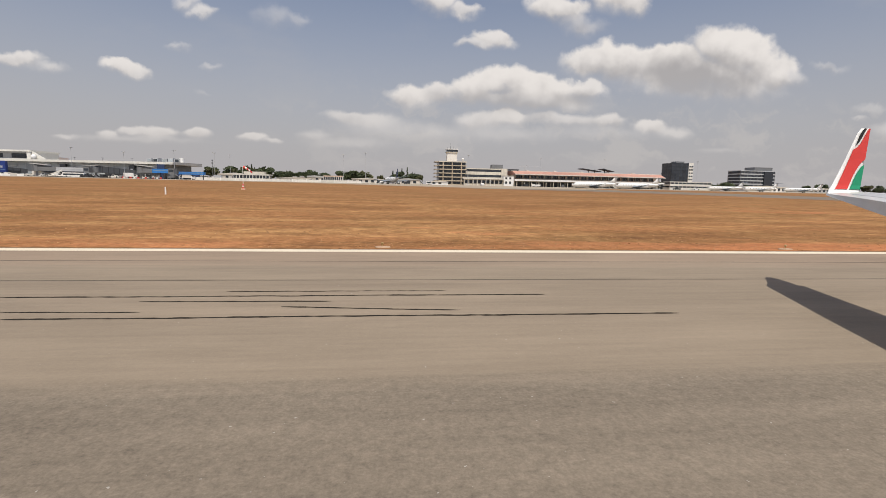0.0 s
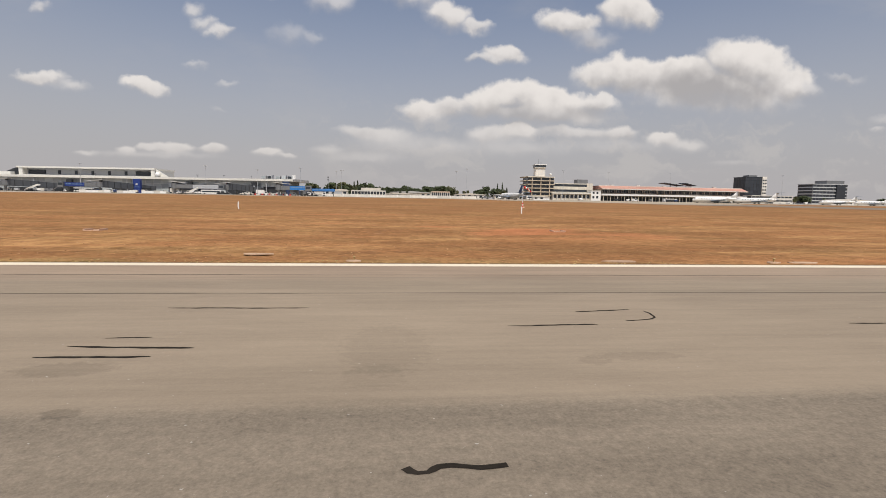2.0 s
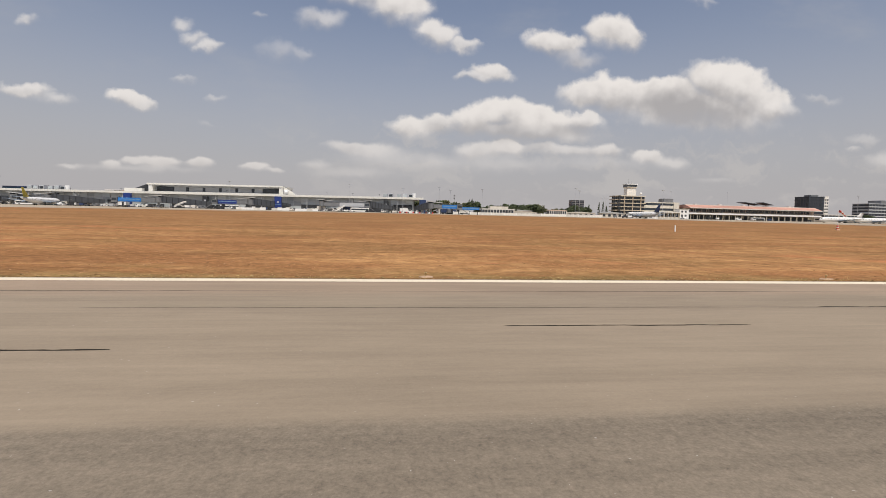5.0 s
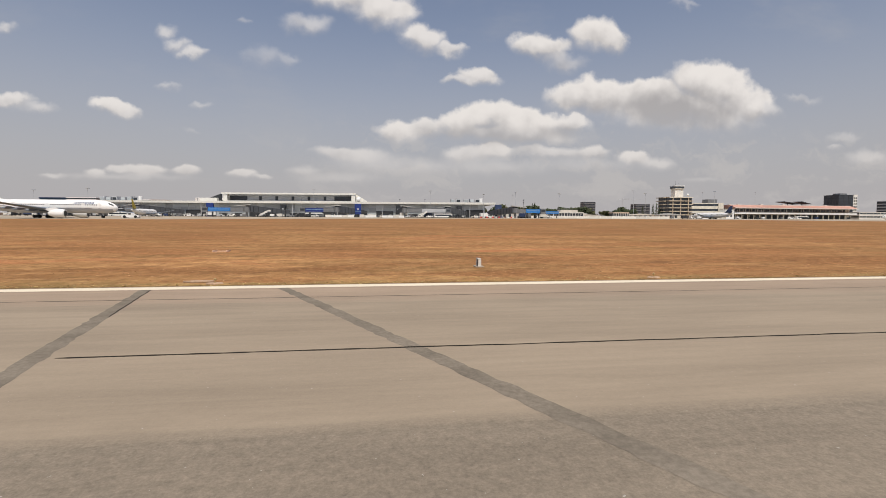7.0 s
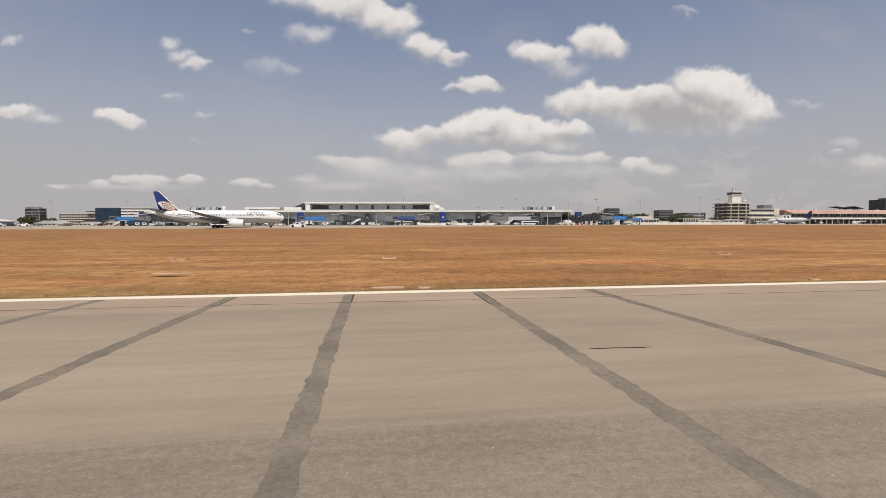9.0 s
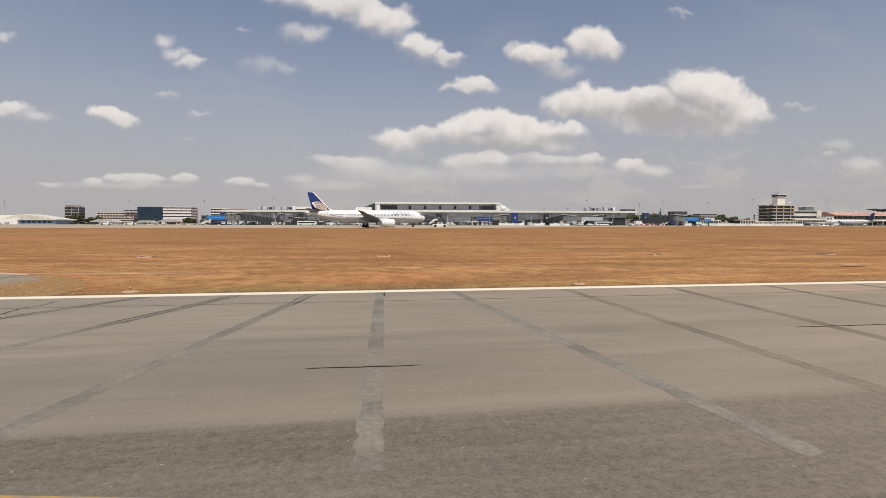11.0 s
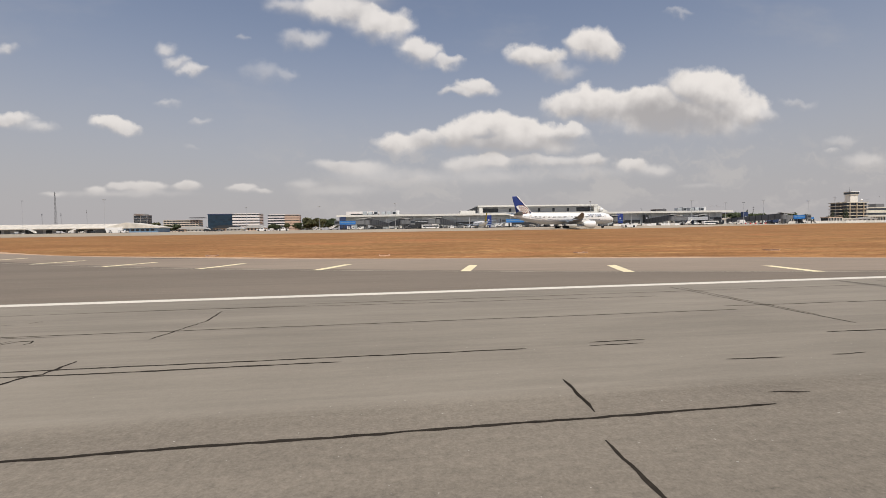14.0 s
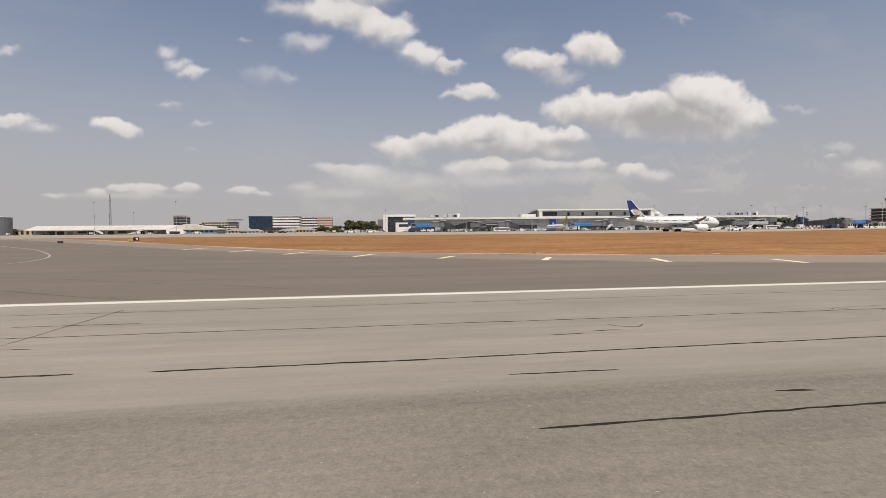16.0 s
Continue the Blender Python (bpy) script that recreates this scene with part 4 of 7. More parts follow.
# spilled tar
bm = bmesh.new()
blot = random.Random(3)
for cx, cy, r in ((-131.2, 16.35, 0.42), (-130.9, 16.3, 0.36), (-131.25, 16.62, 0.2), (-130.6, 16.3, 0.22)):
    mid = bm.verts.new((cx, cy, 0.008))
    rim = [bm.verts.new((cx + r * blot.uniform(0.75, 1.15) * math.cos(t * 0.35), cy + 1.25 * r * blot.uniform(0.75, 1.15) * math.sin(t * 0.35), 0.008)) for t in range(18)]
    for i in range(18):
        bm.faces.new((mid, rim[i], rim[(i + 1) % 18]))
part("tar_patch", bm, M["tar"], runway)

# repair strips across the runway: x at the edge line, x and y at the other end
STRIPS = ((-262.3, -249.2, -2), (-269.0, -262.9, -2), (-275.7, -276.8, -2), (-282.3, -290.4, -2), (-289.1, -304.3, -2), (-310.4, -310.2, -2), (-317.0, -317.0, -2), (-324.0, -324.0, -2),
          (-330.0, -331.3, -2), (-336.3, -338.6, -2), (-342.6, -345.4, -2), (-349.0, -352, 0), (-355.4, -358.6, 0), (-361.8, -365, 2), (-368.4, -370.6, 4), (-375.0, -375, 6))
STRIPS_WORN = ((-381.7, -379.3, 6.3), (-385.8, -386.4, 6.8), (-389.4, -393.2, 7.1), (-393.3, -399.8, 8.4), (-397.8, -406.9, 10.0), (-414.6, -413.7, 11.3), (-418.4, -420.5, 13.3),
               (-423.5, -427.2, 14.8), (-429.0, -434.0, 16.8), (-441.4, -440.3, 19.0), (-447.0, -447.5, 21.0))
# poured seams along the strips' edges: strip, side, from and to as shares of its length
EDGES = {-269.0: ((1, 0.0, 0.25),), -282.3: ((-1, 0.0, 1.0), (1, 0.0, 0.22), (0.3, 0.55, 1.0)), -289.1: ((-1, 0.0, 0.16), (1, 0.0, 0.22)), -310.4: ((-1, 0.0, 0.1), (1, 0.0, 0.12)),
         -317.0: ((-1, 0.02, 0.16), (1, 0.0, 0.13)), -324.0: ((1, 0.0, 0.1),), -330.0: ((1, 0.0, 0.1),), -385.8: ((1, 0.0, 0.08),), -389.4: ((-1, 0.0, 0.12), (1, 0.0, 0.2)),
         -393.3: ((-1, 0.0, 0.42), (1, 0.0, 0.4)), -397.8: ((-1, 0.0, 0.62), (1, 0.0, 0.58)), -414.6: ((-1, 0.1, 0.4), (1, 0.0, 0.3)), -418.4: ((-1, 0.0, 0.25), (1, 0.0, 0.2)),
         -423.5: ((1, 0.0, 0.45), (-1, 0.25, 0.6)), -429.0: ((-1, 0.0, 0.7), (1, 0.0, 0.55)), -441.4: ((-1, 0.0, 0.6), (1, 0.0, 0.6)), -447.0: ((1, 0.0, 0.5),)}
for worn, rows in ((False, STRIPS), (True, STRIPS_WORN)):
    for x0, x1, y1 in rows:
        bm = bmesh.new()
        n = 110
        rag = random.Random(int(-x0 * 10))
        way = [(x0 + (x1 - x0) * i / n + rag.uniform(-0.03, 0.03), 26.8 + (y1 - 26.8) * i / n) for i in range(n + 1)]
        ribbon(bm, way, 0.54 if not worn else 0.48, 0.003, lambda f, r: r.uniform(0.84, 1.12), int(x0))
        part("repair_strip", bm, M["groove_pale" if worn else "groove"], runway)
        for side, f0, f1 in EDGES.get(x0, ()):
            off = side * 0.25
            seam(x0 + (x1 - x0) * f0 + off, 26.8 + (y1 - 26.8) * f0, x0 + (x1 - x0) * f1 + off, 26.8 + (y1 - 26.8) * f1, 0.1 if worn else 0.085, wiggle=0.014)

# ---- dry tufts along the verge, and gravel at the taxiway's broken edge ----
def tufts(name, count, x0, x1, y0, y1, low, high, mat, label, seed):
    r = np.random.RandomState(seed)
    x, y = r.uniform(x0, x1, count), y0 + (y1 - y0) * r.uniform(0, 1, count) ** 1.6
    keep = ~((x < -412) & (y < np.array([EXIT_EDGE(a) for a in x]) + 0.5))
    x, y = x[keep], y[keep]
    z = np.array([gz(b) for b in y]) - 0.05
    h, w = r.uniform(low, high, len(x)), r.uniform(0.03, 0.12, len(x))
    verts, faces = [], []
    for k in range(3):
        a = r.uniform(0, math.pi, len(x))
        dx, dy = np.cos(a) * w, np.sin(a) * w
        lx, ly = r.normal(0, 0.6, len(x)) * h, r.normal(0, 0.6, len(x)) * h
        tri = np.stack([np.stack([x - dx, y - dy, z], 1), np.stack([x + dx, y + dy, z], 1), np.stack([x + lx, y + ly, z + h], 1)], 1)
        faces.append(np.arange(len(x) * 3).reshape(-1, 3) + len(x) * 3 * k)
        verts.append(tri.reshape(-1, 3))
    me = bpy.data.meshes.new(name)
    me.from_pydata(np.concatenate(verts).tolist(), [], np.concatenate(faces).tolist())
    me.materials.append(M[mat])
    return tagged(new(name, me), label, "grass", kind="stuff")


tufts("dry_grass", 6000, -640, 90, 28.6, 42, 0.012, 0.04, "straw", "short sun-bleached grass tufts along the runway verge", 4)
tufts("verge_weeds", 3000, -404, -60, 28.05, 29.8, 0.012, 0.05, "weed", "low olive weeds at the pavement edge", 9)


def field_tufts(count, seed):
    """Withered clumps scattered in rows and patches over the field."""
    r = np.random.RandomState(seed)
    home = r.uniform(0, 1, (1400, 2)) * (730, 85) + (-640, 31)
    pick = r.randint(0, 1400, count)
    x = home[pick, 0] + r.normal(0, 3.2, count)
    y = home[pick, 1] + r.normal(0, 0.9, count)
    keep = (y > 29.2) & ~((x < -413) & (y < np.array([EXIT_EDGE(a) for a in x]) + 1.0))
    x, y = x[keep], y[keep]
    n = len(x)
    z = np.array([gz(b) for b in y]) - 0.06
    h, w = r.uniform(0.02, 0.08, n), r.uniform(0.05, 0.16, n)
    verts, faces = [], []
    for k in range(2):
        a = r.uniform(-0.7, 0.7, n)
        dx, dy = np.cos(a) * w, np.sin(a) * w
        verts.append(np.stack([np.stack([x - dx, y - dy, z], 1), np.stack([x + dx, y + dy, z], 1), np.stack([x + r.normal(0, 0.5, n) * h, y + 0.8 * h, z + h], 1)], 1).reshape(-1, 3))
        faces.append(np.arange(n * 3).reshape(-1, 3) + n * 3 * k)
    me = bpy.data.meshes.new("field_tufts")
    me.from_pydata(np.concatenate(verts).tolist(), [], np.concatenate(faces).tolist())
    me.materials.append(M["tuft"])
    return tagged(new("field_tufts", me), "withered brown grass clumps over the airfield", "grass", kind="stuff")


field_tufts(5000, 14)


# ---- airliners ----
def section(chord, thick, count=14):
    """A wing section from nose to tail, as x from 0 to -chord and z."""
    out = []
    for i in range(count):
        a = 2 * math.pi * i / count
        f = 0.5 - 0.5 * math.cos(a)
        h = thick * (math.sqrt(max(f, 0.0)) * (1 - f) * 1.9)
        out.append((-chord * f, h if a < math.pi else -0.7 * h))
    return out


def wing_mesh(bm, stations):
    """Stations of x (nose), y, z, chord, thickness: a wing lofted from root to tip."""
    rings = []
    for x, y, z, chord, thick in stations:
        rings.append([(x + px, y, z + pz) for px, pz in section(chord, thick)])
    loft(bm, rings)


def fin_mesh(bm, stations):
    """Stations of x (nose), z, chord, thickness: an upright fin."""
    rings = []
    for x, z, chord, thick in stations:
        rings.append([(x + px, pz, z) for px, pz in section(chord, thick)])
    loft(bm, rings)


def airliner(at, turn, length, body, label, wing="low", engines="wing", t_tail=False, fin_mat="white", belly_mat="white", detail=False, gear=0.0, group=""):
    """An airliner with its nose along +x; at is the ground below the middle of the fuselage."""
    L, R = length, body / 2
    zc = R + gear
    plane = thing("airliner", at, label, "airplane", group, turn=turn)

    def radius(f):
        nose = min(1.0, math.sqrt(max(0.0, 1 - (1 - min(f / 0.13, 1.0)) ** 2.1)))
        tail = 1.0 if f < 0.66 else max(0.07, 1 - ((f - 0.66) / 0.34) ** 1.7 * 0.95)
        return R * min(nose, tail)

    def centre(f):
        droop = -0.22 * R * (1 - min(f / 0.13, 1.0)) ** 1.3
        up = 0.0 if f < 0.66 else 0.62 * R * ((f - 0.66) / 0.34) ** 1.5
        return zc + droop + up

    stops = [0.0, 0.004, 0.012, 0.025, 0.045, 0.07, 0.1, 0.14, 0.2, 0.3, 0.4, 0.5, 0.6, 0.66, 0.72, 0.78, 0.84, 0.9, 0.95, 0.985, 1.0]
    bm = bmesh.new()
    loft(bm, [ring(L / 2 - f * L, 0, centre(f), max(0.02, radius(f)), max(0.02, radius(f)), 24) for f in stops])
    body_ob = part("fuselage", bm, M["white"], plane, smooth=True)
    # darker belly under the waist line
    bm = bmesh.new()
    rings = []
    for f in stops[3:-2]:
        r = radius(f) + 0.015
        rings.append([(L / 2 - f * L, r * math.cos(a), centre(f) + r * math.sin(a)) for a in [math.radians(180 + 18 + 9 * i) for i in range(17)]])
    made = [[bm.verts.new(p) for p in row] for row in rings]
    for a, b in zip(made, made[1:]):
        for i in range(16):
            bm.faces.new((a[i], a[i + 1], b[i + 1], b[i]))
    part("belly", bm, M[belly_mat], plane, "paler grey belly" if belly_mat != "white" else "", smooth=True)
    # flight deck and cabin windows
    for side in (-1, 1):
        for k in range(3):
            f = 0.026 + 0.011 * k
            a = math.radians(36 + 2 * k)
            r = radius(f) + 0.03
            y, z = side * r * math.cos(a), centre(f) + r * math.sin(a)
            boxpart("flight_deck_window", "window", plane, L / 2 - f * L - 0.26, L / 2 - f * L + 0.26, y - 0.05, y + 0.05, z - 0.14 * R, z + 0.14 * R)
    bm = bmesh.new()
    pitch = 0.62 if detail else 1.1
    f = 0.13
    while f < 0.80:
        r = radius(f) + 0.012
        if not any(abs(f - g) < 0.012 for g in (0.22, 0.46, 0.68)):
            a = math.radians(14)
            for side in (-1, 1):
                y, z = side * r * math.cos(a), centre(f) + r * math.sin(a)
                box(bm, L / 2 - f * L - 0.15, L / 2 - f * L + 0.15, y - 0.04, y + 0.04, z - 0.24, z + 0.24)
        f += pitch / L
    tagged(part("window_row", bm, M["window"], plane), kind="stuff")
    for f in (0.11, 0.22, 0.46, 0.68, 0.82) if detail else (0.12, 0.7):
        r = radius(f) + 0.02
        a = math.radians(6)
        for side in (-1, 1):
            y, z = side * r * math.cos(a), centre(f) + r * math.sin(a)
            boxpart("door", "white", plane, L / 2 - f * L - 0.5, L / 2 - f * L + 0.5, y - 0.03, y + 0.03, z - 0.8, z + 1.1)
    # wings
    span = 0.52 * L if engines == "wing" else 0.44 * L
    root_x, root_z = L * 0.13, zc - 0.62 * R
    for side in (-1, 1):
        bm = bmesh.new()
        wing_mesh(bm, [(root_x + 0.02 * L, side * 0.3 * R, root_z, 0.2 * L, 0.026 * L), (root_x - 0.035 * L, side * 0.35 * span, root_z + 0.025 * span, 0.115 * L, 0.013 * L),
                       (root_x - 0.13 * L, side * 0.75 * span, root_z + 0.075 * span, 0.06 * L, 0.006 * L), (root_x - 0.185 * L, side * 0.95 * span, root_z + 0.115 * span, 0.032 * L, 0.003 * L),
                       (root_x - 0.215 * L, side * span, root_z + 0.125 * span, 0.012 * L, 0.0012 * L)])
        w = part("wing", bm, M["winggrey"], plane, smooth=True)
        for k in (0.3, 0.5, 0.68):
            bm = bmesh.new()
            fx = root_x - 0.11 * L - 0.1 * L * k
            loft(bm, [ring(fx + d * 0.045 * L, side * k * span, root_z + 0.07 * span * k - 0.012 * L, r * 0.007 * L, r * 0.009 * L, 8) for d, r in ((1, 0.2), (0.5, 0.9), (0, 1.0), (-0.6, 0.6), (-1, 0.1))])
            part("flap_fairing", bm, M["winggrey"], w, smooth=True)
    # engines
    spots = [(root_x + 0.035 * L, s * 0.33 * span, root_z - 0.024 * L) for s in (-1, 1)] if engines == "wing" else [(-L * 0.27, s * (R + 0.028 * L), zc + 0.35 * R) for s in (-1, 1)]
    er = 0.031 * L if engines == "wing" else 0.02 * L
    el = 0.105 * L if engines == "wing" else 0.12 * L
    for ex, ey, ez in spots:
        engine = new("engine")
        engine.parent = plane
        bm = bmesh.new()
        loft(bm, [ring(ex + el * d, ey, ez, er * r, er * r, 20) for d, r in ((0.5, 0.86), (0.47, 0.97), (0.36, 1.03), (0.1, 1.05), (-0.2, 0.9), (-0.42, 0.62), (-0.5, 0.5))])
        part("nacelle", bm, M["white"], engine, smooth=True)
        bm = bmesh.new()
        loft(bm, [ring(ex + el * 0.508, ey, ez, er * 0.74, er * 0.74, 20), ring(ex + el * 0.515, ey, ez, er * 0.3, er * 0.3, 20)])
        part("fan", bm, M["steel"], engine)
        bm = bmesh.new()
        loft(bm, [ring(ex + el * d, ey, ez, er * r, er * r, 14) for d, r in ((-0.48, 0.42), (-0.6, 0.3), (-0.68, 0.12))])
        part("exhaust_cone", bm, M["midgrey"], engine, smooth=True)
        bm = bmesh.new()
        if engines == "wing":
            prism(bm, [(ex + 0.2 * el, ez + er * 0.9), (ex - 0.5 * el, ez + er * 0.5), (ex - 0.9 * el, root_z + 0.012 * L), (ex - 0.1 * el, root_z + 0.02 * L)], ey - 0.12, ey + 0.12)
        else:
            box(bm, ex - 0.3 * el, ex + 0.25 * el, min(ey, 0), max(ey, 0), ez - 0.12, ez + 0.12)
        part("pylon", bm, M["white"], engine)
    # tail
    top = zc + R * 0.85
    fin_h = 0.154 * L if not t_tail else 0.135 * L
    bm = bmesh.new()
    fx = -L * 0.285
    fin_mesh(bm, [(fx, top - 0.2, 0.15 * L, 0.016 * L), (fx - 0.068 * L, top + 0.47 * fin_h, 0.103 * L, 0.010 * L), (fx - 0.132 * L, top + 0.95 * fin_h, 0.058 * L, 0.006 * L), (fx - 0.143 * L, top + fin_h, 0.044 * L, 0.003 * L)])
    fin = part("fin", bm, M[fin_mat], plane, smooth=True)
    bm = bmesh.new()
    prism(bm, [(fx + 0.055 * L, top - 0.1), (fx - 0.02 * L, top - 0.1), (fx - 0.035 * L, top + 0.16 * fin_h)], -0.12, 0.12)
    part("dorsal_fillet", bm, M["white"], plane)
    hz = top + fin_h * 0.97 if t_tail else zc + 0.75 * R
    hx = fx - 0.13 * L if t_tail else -L * 0.375
    for side in (-1, 1):
        bm = bmesh.new()
        wing_mesh(bm, [(hx, side * 0.1, hz, 0.085 * L, 0.009 * L), (hx - 0.075 * L, side * 0.165 * L, hz + (0.0 if t_tail else 0.02 * L), 0.035 * L, 0.003 * L)])
        part("tailplane", bm, M["winggrey"], plane, smooth=True)
    # undercarriage
    wr = 0.0115 * L if detail else 0.013 * L
    legs = [(L * 0.395, 0.0, 0.75), (-L * 0.01, -0.082 * L, 1.0), (-L * 0.01, 0.082 * L, 1.0)]
    for lx, ly, k in legs:
        leg = new("landing_gear")
        leg.parent = plane
        bm = bmesh.new()
        rod(bm, (lx, ly, wr * k), (lx, ly, zc - 0.6 * R), 0.16)
        part("strut", bm, M["palegrey"], leg)
        for dx in ((-1.15, 1.15) if k == 1.0 and detail else (0.0,)):
            for dy in (-0.55, 0.55):
                bm = bmesh.new()
                r = wr * k
                loft(bm, [ring(lx + dx * r, ly + dy + d, r, q * r, q * r, 16, "y") for d, q in ((-0.2, 0.86), (-0.14, 1.0), (0.14, 1.0), (0.2, 0.86))])
                part("tyre", bm, M["black"], leg)
        if k == 1.0:
            boxpart("gear_door", "palegrey", leg, lx - 0.9, lx + 0.9, ly + (0.7 if ly > 0 else -0.76), ly + (0.76 if ly > 0 else -0.7), zc - R * 1.0, zc - R * 0.45)
    return plane, radius, centre, L, R, top, fin_h, fx


# the wide-body that taxis past the terminal
big = airliner((-387.6, 218.6, gz(218.6) - 0.02), 4, 52.6, 5.4, "white wide-body airliner with blue tail and grey belly", belly_mat="palegrey", fin_mat="deepblue", detail=True, gear=1.95)
plane, radius, centre, L, R, top, fin_h, fx = big
for side in (-1, 1):
    # globe lattice on the fin
    gx, gzz, gr = fx - 0.115 * L, top - 0.02 * fin_h, 0.52 * fin_h
    bm = bmesh.new()
    rim = []
    for i in range(25):
        a = math.radians(-2 + 5.2 * i)
        x, z = gx + 1.02 * gr * math.cos(a) * 1.0, gzz + gr * math.sin(a)
        z = max(z, top - 0.1)
        lead = fx - (z - top) / fin_h * 0.143 * L - 0.3
        tail = fx - 0.148 * L - max(0.0, (z - top)) / fin_h * 0.036 * L
        rim.append((min(max(x, tail), lead), z))
    mid = bm.verts.new((gx - 0.5, side * 0.47, gzz + 0.3 * gr))
    edge = [bm.verts.new((x, side * 0.46, z)) for x, z in rim]
    for a, b in zip(edge, edge[1:]):
        bm.faces.new((mid, a, b) if side < 0 else (mid, b, a))
    globe = part("tail_emblem", bm, M["white"], plane, "pale globe emblem with a gold lattice")
    for k in range(5):
        bm = bmesh.new()
        q = gr * (0.28 + 0.17 * k)
        pts = [(gx + 1.02 * q * math.cos(math.radians(a)) + 0.2, gzz + q * math.sin(math.radians(a))) for a in range(4, 116, 8)]
        for (xa, za), (xb, zb) in zip(pts, pts[1:]):
            rod(bm, (xa, side * 0.5, za), (xb, side * 0.5, zb), 0.095, count=4)
        part("emblem_arc", bm, M["gold"], globe)
    for k in range(6):
        bm = bmesh.new()
        a = math.radians(14 + 17 * k)
        rod(bm, (gx + 0.8 * math.cos(a), side * 0.5, gzz + 0.8 * math.sin(a)), (gx + 0.98 * gr * math.cos(a), side * 0.5, gzz + 0.98 * gr * math.sin(a)), 0.07, count=4)
        part("emblem_meridian", bm, M["gold"], globe)
    # title as plain blocks, and the cheat line
    for k in range(6):
        f = 0.155 + 0.023 * (5 - k if side < 0 else k)
        r = radius(f) + 0.07
        a = math.radians(32)
        bm = bmesh.new()
        x = L / 2 - f * L
        w = 0.46
        quad = [(x + dx * w, side * r * math.cos(t), centre(f) + r * math.sin(t)) for dx, t in ((-1, a - 0.2), (1, a - 0.2), (1, a + 0.16), (-1, a + 0.16))]
        hole = [(x + dx * w * 0.5, side * r * math.cos(t), centre(f) + r * math.sin(t)) for dx, t in ((-1, a - 0.1), (1, a - 0.1), (1, a + 0.07), (-1, a + 0.07))]
        va, vb = [bm.verts.new(p) for p in quad], [bm.verts.new(p) for p in hole]
        for i in range(4):
            j = (i + 1) % 4
            bm.faces.new((va[i], va[j], vb[j], vb[i]))
        part("title_block", bm, M["slate"], plane)
    bm = bmesh.new()
    for i in range(12):
        za, zb = top + fin_h * i / 12, top + fin_h * (i + 1) / 12
        xa, xb = fx - 0.143 * L * i / 12, fx - 0.143 * L * (i + 1) / 12
        bm.faces.new([bm.verts.new(p) for p in ((xa + 0.1, side * 0.3, za), (xa - 0.42, side * 0.42, za), (xb - 0.42, side * 0.42, zb), (xb + 0.1, side * 0.3, zb))])
    part("fin_leading_edge", bm, M["white"], plane, "white fin edge")
    bm = bmesh.new()
    row_a, row_b = [], []
    for i in range(30):
        f = 0.16 + 0.72 * i / 29
        r = radius(f) + 0.025
        a = math.radians(-16 + 26 * max(0.0, (f - 0.55) / 0.33) ** 1.5)
        for row, da in ((row_a, 0.0), (row_b, 3.2)):
            t = a + math.radians(da)
            row.append(bm.verts.new((L / 2 - f * L, side * r * math.cos(t), centre(f) + r * math.sin(t))))
    for i in range(29):
        bm.faces.new((row_a[i], row_a[i + 1], row_b[i + 1], row_b[i]))
    part("cheat_line", bm, M["slate"], plane)

# parked jets, each nose-in or along the old apron
airliner((-400.6, 336, gz(336)), 92, 37, 3.8, "white jet with an ochre-yellow tail parked nose-in at the terminal", fin_mat="lime", gear=1.0)
airliner((7.2, 350, gz(350)), 101.8, 37, 3.8, "white jet with dark navy tail parked nose-in before the control tower", fin_mat="navy", belly_mat="palegrey", gear=1.0)
for x, y, turn, s in ((143, 318, 168, 1.0), (176, 322, 170, 1.0), (252, 335, 160, 0.8), (283, 338, 165, 0.8), (325, 345, 150, 0.85)):
    airliner((x, y, gz(y)), turn, 31 * s, 3.3 * s, "white rear-engined jet with a high tailplane parked on the old apron", engines="rear", t_tail=True, gear=0.8, group="parked jets")


# ---- the new terminal ----
terminal = thing("terminal_building", (-156, 398, 5.02), "long grey-glass terminal with a white roof edge and an upper storey", "building", turn=-4.9)
LEFT = -351.0
boxpart("wall", "midgrey", terminal, LEFT + 4, -8, 0.8, 44, -0.4, 11.0)
bm = bmesh.new()
prism(bm, [(-3.0, 11.0), (-3.0, 12.5), (6, 12.9), (46, 13.4), (46, 11.0)], LEFT, 0)
for v in bm.verts:
    v.co = Vector((v.co.y, v.co.x, v.co.z))
roof = part("roof", bm, M["roofgrey"], terminal)
boxpart("fascia", "fascia", roof, LEFT - 0.1, 0.1, -3.25, -2.98, 10.9, 12.55, "cream-white metal fascia")
boxpart("soffit", "palegrey", roof, LEFT, 0, -2.9, 0.4, 10.75, 10.96)
glass_mesh = boxmesh("glass_pane", "glass", -2.88, 2.88, -0.05, 0.05, -1.62, 1.62)
mullion = boxmesh("mullion", "palegrey", -0.12, 0.12, -0.12, 0.25, 0.0, 10.9)
bays = int((-8 - LEFT - 4) / 6)
for k in range(bays + 1):
    x = -8 - 6 * k
    piece("mullion", mullion, terminal, x, 0.45, 0)
    if k < bays:
        for r in range(3):
            piece("glass_pane", glass_mesh, terminal, x - 3, 0.6, 2.35 + 3.5 * r)
transom = [boxpart("transom", "palegrey", terminal, LEFT + 4, -8, 0.42, 0.66, z, z + 0.22) for z in (0.4, 4.0, 7.5)]
